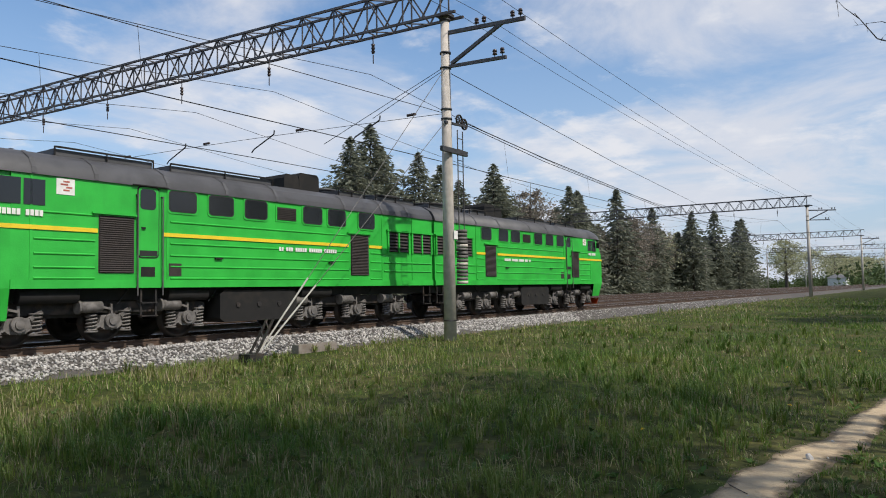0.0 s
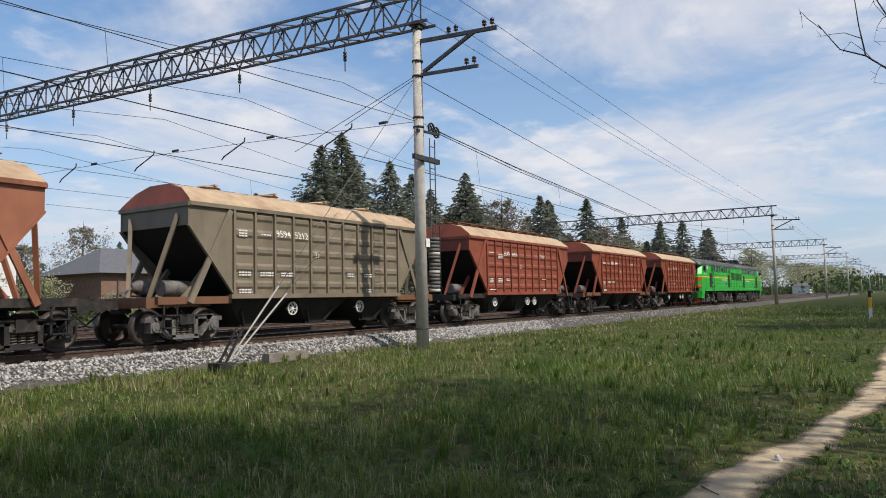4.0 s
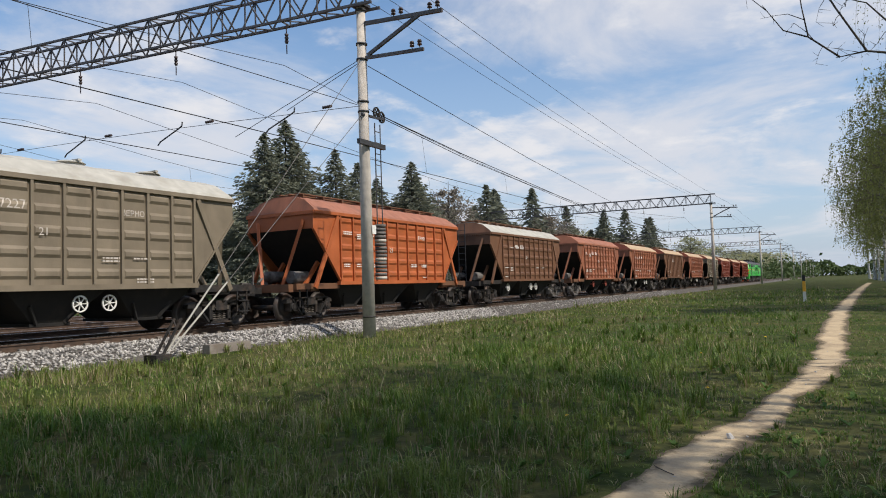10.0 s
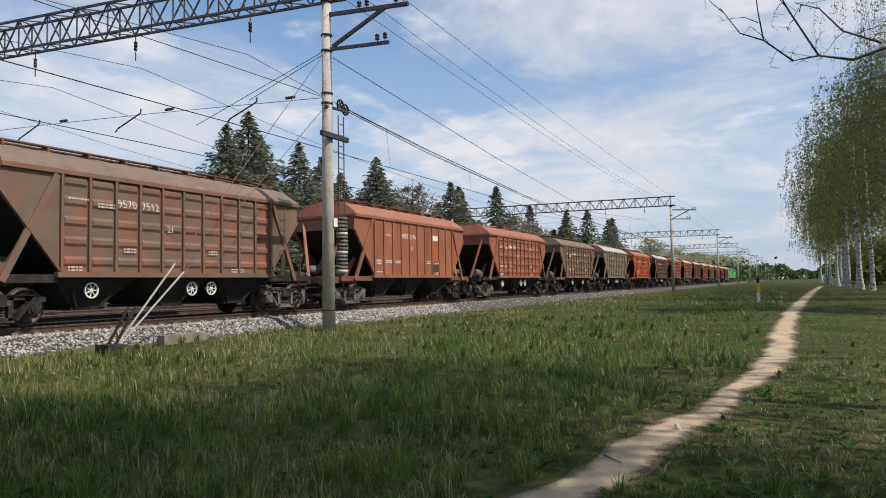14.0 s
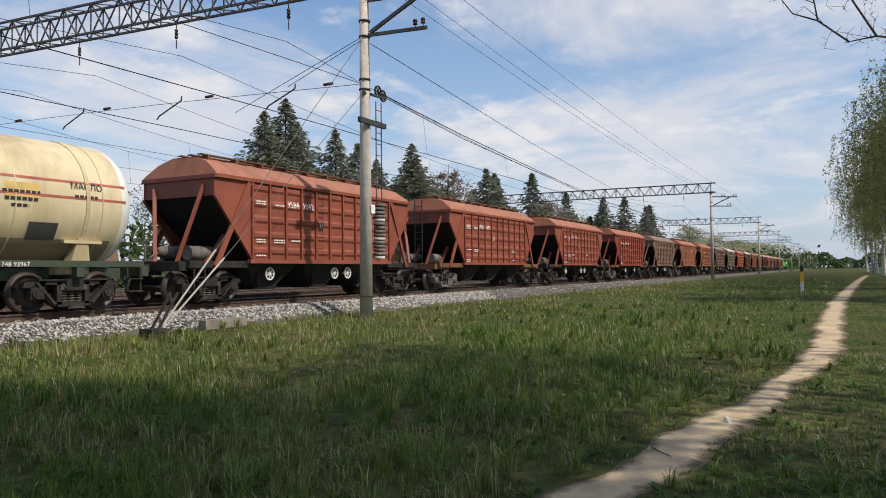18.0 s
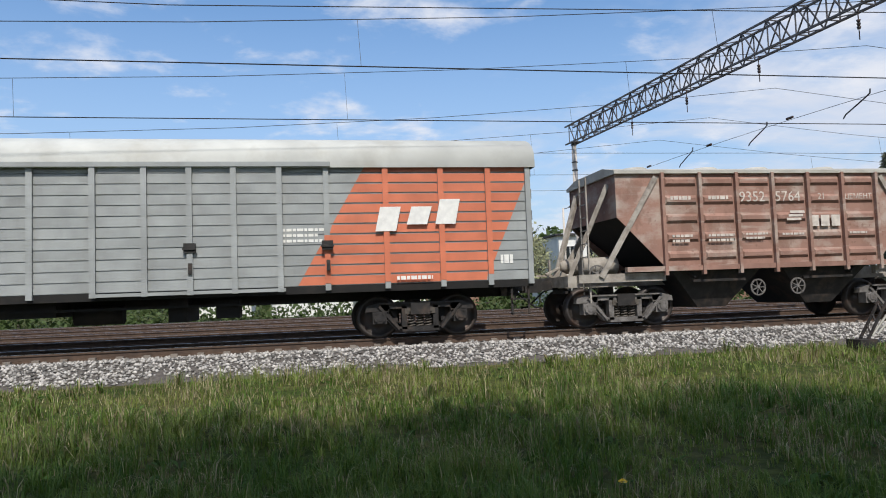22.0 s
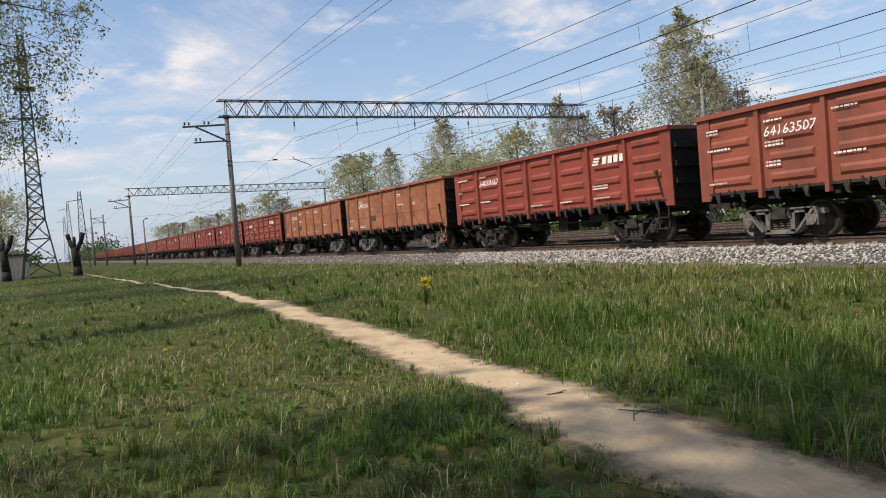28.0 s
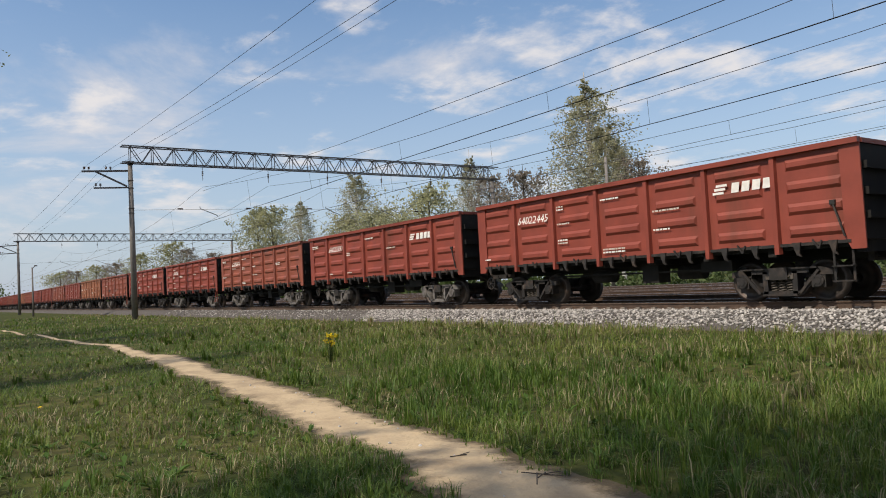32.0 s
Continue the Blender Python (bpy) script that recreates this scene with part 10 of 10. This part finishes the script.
def build_grass(n, seed):
    rng = np.random.default_rng(seed)
    az = rng.uniform(radians(-24), radians(203), n)
    r = np.exp(rng.uniform(np.log(2.2), np.log(90.0), n))
    x, y = r * np.cos(az), r * np.sin(az)
    # tufts: pull blades towards clump centres
    cx, cy = np.round(x / 0.15 + 0.4 * np.sin(y * 3.1)) * 0.15, np.round(y / 0.15 + 0.4 * np.sin(x * 2.7)) * 0.15
    ha, hb = np.sin(cx * 793.1 + cy * 1947.7) * 43758.5453, np.sin(cx * 2693.5 + cy * 1137.3) * 24634.6345
    x += (cx + (ha - np.floor(ha) - 0.5) * 0.24 - x) * 0.5
    y += (cy + (hb - np.floor(hb) - 0.5) * 0.24 - y) * 0.5
    pc, pw = path_at(x)
    pc = pc + 0.05 * np.sin(x * 1.9) + 0.03 * np.sin(x * 4.7 + 1)
    d = np.abs(y - pc) / pw
    edge = 14.98 + 0.10 * np.sin(x * 1.7) + 0.08 * np.sin(x * 4.1 + 1)
    thin = np.clip((d - 0.62) / 0.5 + 1.0 * (value_noise(x * 3, y * 3, 5) - 0.5) + 0.5 * (value_noise(x * 9, y * 9, 6) - 0.5), 0, 1)
    keep = (rng.random(n) < thin) & (d > 0.45) & (y < edge + 0.12)
    patch = value_noise(x * 0.55, y * 0.55, 1) * 0.6 + value_noise(x * 1.7, y * 1.7, 2) * 0.4
    keep &= rng.random(n) < 0.40 + 0.8 * patch
    bare = value_noise(x * 0.9 + 7.3, y * 0.9, 15) * 0.65 + value_noise(x * 3.3, y * 3.3, 16) * 0.35
    keep &= rng.random(n) < np.clip((0.80 - bare) * 7, 0.08, 1)
    x, y, r, d, patch = x[keep], y[keep], r[keep], d[keep], patch[keep]
    n = len(x)
    # taller towards the line, cropped on the path's camera side and at its edges
    pc, pw = path_at(x)
    meadow = np.clip((y - pc - pw) / 1.2, 0, 1)
    lush = np.clip((value_noise(x * 1.1, y * 1.1, 11) - 0.5) * 3, 0, 1) * np.clip((value_noise(x * 3.1, y * 3.1, 12) - 0.3) * 2, 0, 1)
    left = np.clip(-x / 4, 0, 1)
    h = (0.028 + 0.055 * patch + left * (0.01 + 0.09 * patch ** 1.5)) * (1 - meadow) + (0.05 + 0.33 * patch ** 2.2 + 0.10 * lush) * meadow
    h *= rng.uniform(0.45, 1.35, n) * (0.35 + 0.65 * np.clip((d - 0.7) / 0.8, 0, 1))
    tall = rng.random(n) < 0.02
    h = np.where(tall & (meadow > 0.5), h * 1.7, h)
    z = np.array([ground_height(a, b) for a, b in zip(x, y)])
    w = np.maximum(0.0022, 0.00055 * r) * rng.uniform(0.7, 1.4, n) * (1.0 + 0.5 * (rng.random(n) < 0.06))
    a = rng.uniform(0, 2 * np.pi, n)
    lean = rng.gamma(2.0, 0.24, n) + 0.5 * (1 - meadow) * rng.random(n)
    dx, dy = np.cos(a), np.sin(a)
    # the blade's flat faces across its lean
    px, py = -dy * w, dx * w
    b0 = np.stack([x - px, y - py, z - 0.01], 1)
    b1 = np.stack([x + px, y + py, z - 0.01], 1)
    mx_, my_ = x + dx * h * lean * 0.35, y + dy * h * lean * 0.35
    m0 = np.stack([mx_ - px * 0.8, my_ - py * 0.8, z + h * 0.58], 1)
    m1 = np.stack([mx_ + px * 0.8, my_ + py * 0.8, z + h * 0.58], 1)
    t = np.stack([x + dx * h * lean, y + dy * h * lean, z + h * (1 - 0.22 * np.minimum(lean, 1.5))], 1)
    near = r < 11
    Vn = np.stack([b0, b1, m0, m1, t], 1)[near].reshape(-1, 3)
    Fn = (np.array([[0, 1, 3], [0, 3, 2], [2, 3, 4]])[None] + 5 * np.arange(near.sum())[:, None, None]).reshape(-1, 3)
    Vf = np.stack([b0, b1, t], 1)[~near].reshape(-1, 3)
    Ff = np.arange(len(Vf)).reshape(-1, 3) + len(Vn)
    V, F = np.concatenate([Vn, Vf]), np.concatenate([Fn, Ff])
    scatter_mesh("grass", V, F, M["grass"], "uneven spring meadow grass, green with dry straw", "grass")


build_grass(680000, 21)


def build_tufts(n, seed):
    """Tall clumps that stand out of the meadow, blades fanning out from a root."""
    rng = np.random.default_rng(seed)
    az = rng.uniform(radians(-20), radians(200), n)
    r = np.exp(rng.uniform(np.log(3.0), np.log(30.0), n))
    x, y = r * np.cos(az), r * np.sin(az)
    pc, pw = path_at(x)
    ok = (np.abs(y - pc) > pw * np.where(x < -1, 1.0, 1.25)) & (y < 14.7) & (rng.random(n) < np.where(y > pc, 1.0, np.where(x < -1, 0.8, 0.35))) & (value_noise(x * 0.4, y * 0.4, 8) > 0.35)
    x, y, r, side = x[ok], y[ok], r[ok], (y > pc)[ok]
    k = 26
    m = len(x) * k
    X, Y, R_ = np.repeat(x, k), np.repeat(y, k), np.repeat(r, k)
    size = np.repeat(rng.uniform(0.5, 1.15, len(x)) * np.where(side, 1.0, np.where(x < -1, 0.62, 0.5)), k)
    Z = np.repeat(np.array([ground_height(a, b) for a, b in zip(x, y)]), k)
    a = rng.uniform(0, 2 * np.pi, m)
    root = rng.uniform(0, 0.06, m) * size
    X, Y = X + root * np.cos(a), Y + root * np.sin(a)
    a += rng.normal(0, 0.5, m)
    h = size * rng.uniform(0.14, 0.36, m)
    out = h * rng.uniform(0.15, 0.95, m)
    w = np.maximum(0.0032, 0.00045 * R_) * rng.uniform(0.7, 1.3, m)
    dx, dy = np.cos(a), np.sin(a)
    px, py = -dy * w, dx * w
    b0 = np.stack([X - px, Y - py, Z - 0.01], 1)
    b1 = np.stack([X + px, Y + py, Z - 0.01], 1)
    mx_, my_ = X + dx * out * 0.32, Y + dy * out * 0.32
    m0 = np.stack([mx_ - px, my_ - py, Z + h * 0.66], 1)
    m1 = np.stack([mx_ + px, my_ + py, Z + h * 0.66], 1)
    t = np.stack([X + dx * out, Y + dy * out, Z + h * (1 - 0.3 * out / h)], 1)
    V = np.stack([b0, b1, m0, m1, t], 1).reshape(-1, 3)
    F = (np.array([[0, 1, 3], [0, 3, 2], [2, 3, 4]])[None] + 5 * np.arange(m)[:, None, None]).reshape(-1, 3)
    scatter_mesh("grass_tufts", V, F, M["grass"], "tall tufts of meadow grass, green and straw-coloured", "grass")


build_tufts(4200, 17)


def build_weeds():
    """Broad low leaves among the grass near the path."""
    rng = np.random.default_rng(33)
    V, F = [], []
    k = 0
    for i in range(900):
        az = rng.uniform(radians(-20), radians(200))
        r = math.exp(rng.uniform(math.log(3), math.log(16)))
        x, y = r * math.cos(az), r * math.sin(az)
        c, w = path_at(x)
        if abs(y - c) < w * 1.15 or y > 14.6:
            continue
        z = ground_height(x, y)
        for j in range(rng.integers(3, 7)):
            a = rng.uniform(0, 2 * math.pi)
            L_, W_ = rng.uniform(0.06, 0.15), rng.uniform(0.014, 0.03)
            up = rng.uniform(0.3, 0.9)
            d = np.array([math.cos(a), math.sin(a), 0])
            s = np.array([-math.sin(a), math.cos(a), 0])
            p = np.array([x, y, z])
            q = [p, p + d * L_ * 0.5 + s * W_ + [0, 0, L_ * up * 0.6], p + d * L_ + [0, 0, L_ * up * 0.75], p + d * L_ * 0.5 - s * W_ + [0, 0, L_ * up * 0.6]]
            V += q
            F.append((k, k + 1, k + 2, k + 3))
            k += 4
    scatter_mesh("weeds", np.array(V), np.array(F), leaf_material("weed_leaves", (0.065, 0.125, 0.025), 0.3), "low broad-leaved weeds in the grass", "weeds")


build_weeds()


def make_dandelion(bm):
    beam(bm, (0, 0, 0), (0.01, 0, 0.12), 0.006, sides=5, mi=1)
    for ring, (r, z) in enumerate(((0.026, 0.122), (0.018, 0.130), (0.009, 0.135))):
        n = 14 - ring * 3
        for i in range(n):
            a = 2 * math.pi * i / n + ring
            c, s = math.cos(a), math.sin(a)
            v = [bm.verts.new(p) for p in ((0.01 + 0.004 * c, 0.004 * s, z - 0.006), (0.01 + r * c - 0.004 * s, r * s + 0.004 * c, z), (0.01 + r * 1.12 * c, r * 1.12 * s, z + 0.001), (0.01 + r * c + 0.004 * s, r * s - 0.004 * c, z))]
            bm.faces.new(v)


def build_small_things():
    me = mesh_from("dandelion", make_dandelion, material("dandelion_yellow", (0.80, 0.52, 0.01), 0.6, 0, 0.1, 20))
    me.materials.append(M["hedge"])
    rnd = random.Random(8)
    for x, y, s in ((7.5, 2.56, 1.0), (10.06, 1.6, 1.0), (3.26, 3.08, 1.15), (1.95, 4.85, 1.15), (14.5, 2.3, 1.0), (19, 1.6, 1.0), (12.2, -1.4, 1.0), (17, -2.0, 1.0), (22, -2.6, 1.0), (28, -3.0, 1.0), (24, 2.2, 1.0), (33, 1.8, 1.0), (-10.8, 1.2, 1.0), (-13.5, 2.1, 0.9), (20.5, -3.2, 1.0), (26, -1.4, 1.0)):
        d = tagged(new("dandelion", me), "yellow dandelion flower in the grass", "dandelion", "dandelions in the meadow")
        d.matrix_basis = Matrix.LocRotScale((x, y, ground_height(x, y) + 0.06), Euler((rnd.uniform(-0.4, 0.2), rnd.uniform(-0.3, 0.3), rnd.uniform(0, 6))), (s, s, s))
    # a tuft of yellow rocket beside the path
    e = empty("yellow_rocket", Matrix.Translation((-14.0, 6.87, ground_height(-14, 6.9))))
    tagged(e, "tuft of yellow-flowered wild rocket", "wildflower")
    rng = np.random.default_rng(5)
    bm = bmesh.new()
    heads = []
    for k in range(9):
        a, l = rng.uniform(0, 6.28), rng.uniform(0.0, 0.14)
        t = Vector((l * math.cos(a), l * math.sin(a), rng.uniform(0.35, 0.58)))
        beam(bm, (0, 0, 0), t, 0.008, sides=4)
        heads += [tuple(t + Vector(rng.normal(0, 0.025, 3))) for _ in range(16)]
    part("stem", bm, M["hedge"], e)
    o = new("flower_head", leaves_mesh("flower_head", np.array(heads), 0.03, rng, leaf_material("rocket_yellow", (0.62, 0.47, 0.02), 0.2)))
    o.parent = e
    # stones and crumbs on the path
    st = MESH.setdefault("pebble", mesh_from("pebble", lambda bm: bmesh.ops.create_icosphere(bm, subdivisions=1, radius=1.0), M["stone"]))
    for x, y, s in [(7.81, 1.04, 0.045)] + [(rnd.uniform(-12, -3), None, rnd.uniform(0.008, 0.02)) for _ in range(26)] + [(rnd.uniform(6, 22), None, rnd.uniform(0.008, 0.02)) for _ in range(22)]:
        if y is None:
            c, w = path_at(x)
            y = c + rnd.uniform(-0.8, 0.8) * w
        p = tagged(new("pebble", st), "small grey stone on the sandy path", "pebble", "pebbles on the path")
        p.matrix_basis = Matrix.LocRotScale((x, y, ground_height(x, y) + 0.012 + s * 0.3), Euler((rnd.random(), rnd.random(), rnd.random() * 6)), (s * 1.3, s, s * 0.75))
    for x, y, a, l in ((-4.3, 3.62, 0.4, 0.35), (-4.0, 3.5, 2.4, 0.28), (-5.1, 3.55, 1.2, 0.14), (6.3, 1.3, 0.8, 0.25)):
        bm = bmesh.new()
        p = Vector((x, y, ground_height(x, y) + 0.022))
        q = p + Vector((math.cos(a), math.sin(a), 0.02)) * l
        beam(bm, p, q, 0.009, sides=5)
        beam(bm, p.lerp(q, 0.5), p.lerp(q, 0.7) + Vector((0.03, 0.06, 0.02)), 0.006, sides=4)
        tagged(mesh_object("fallen_twig", bm, M["bark"]), "dry fallen twig lying on the path", "twig", "twigs on the path")


build_small_things()


def motions():
    """The train runs past at an even pace and its wheels roll with it."""
    for thing, x0, turn in TRAIN:
        walk(thing, [(t, pose(x0 + SPEED * t, TRACK_Y, 0, 0, 0, turn)) for t in (0.0, 16.0, 32.0)])
    first = {}
    for w, r in WHEELS:
        if r not in first:
            steps = [i / FPS for i in range(32 * FPS + 1)]
            walk(w, [(t, pose(0, 0, 0, 0, math.degrees(SPEED * t / r) % 360, 0)) for t in steps])
            first[r] = w
        else:
            # the other wheelsets of that size roll in the same way
            w.rotation_mode = "QUATERNION"
            w.animation_data_create()
            w.animation_data.action = first[r].animation_data.action
            w.animation_data.action_slot = first[r].animation_data.action_slot


motions()
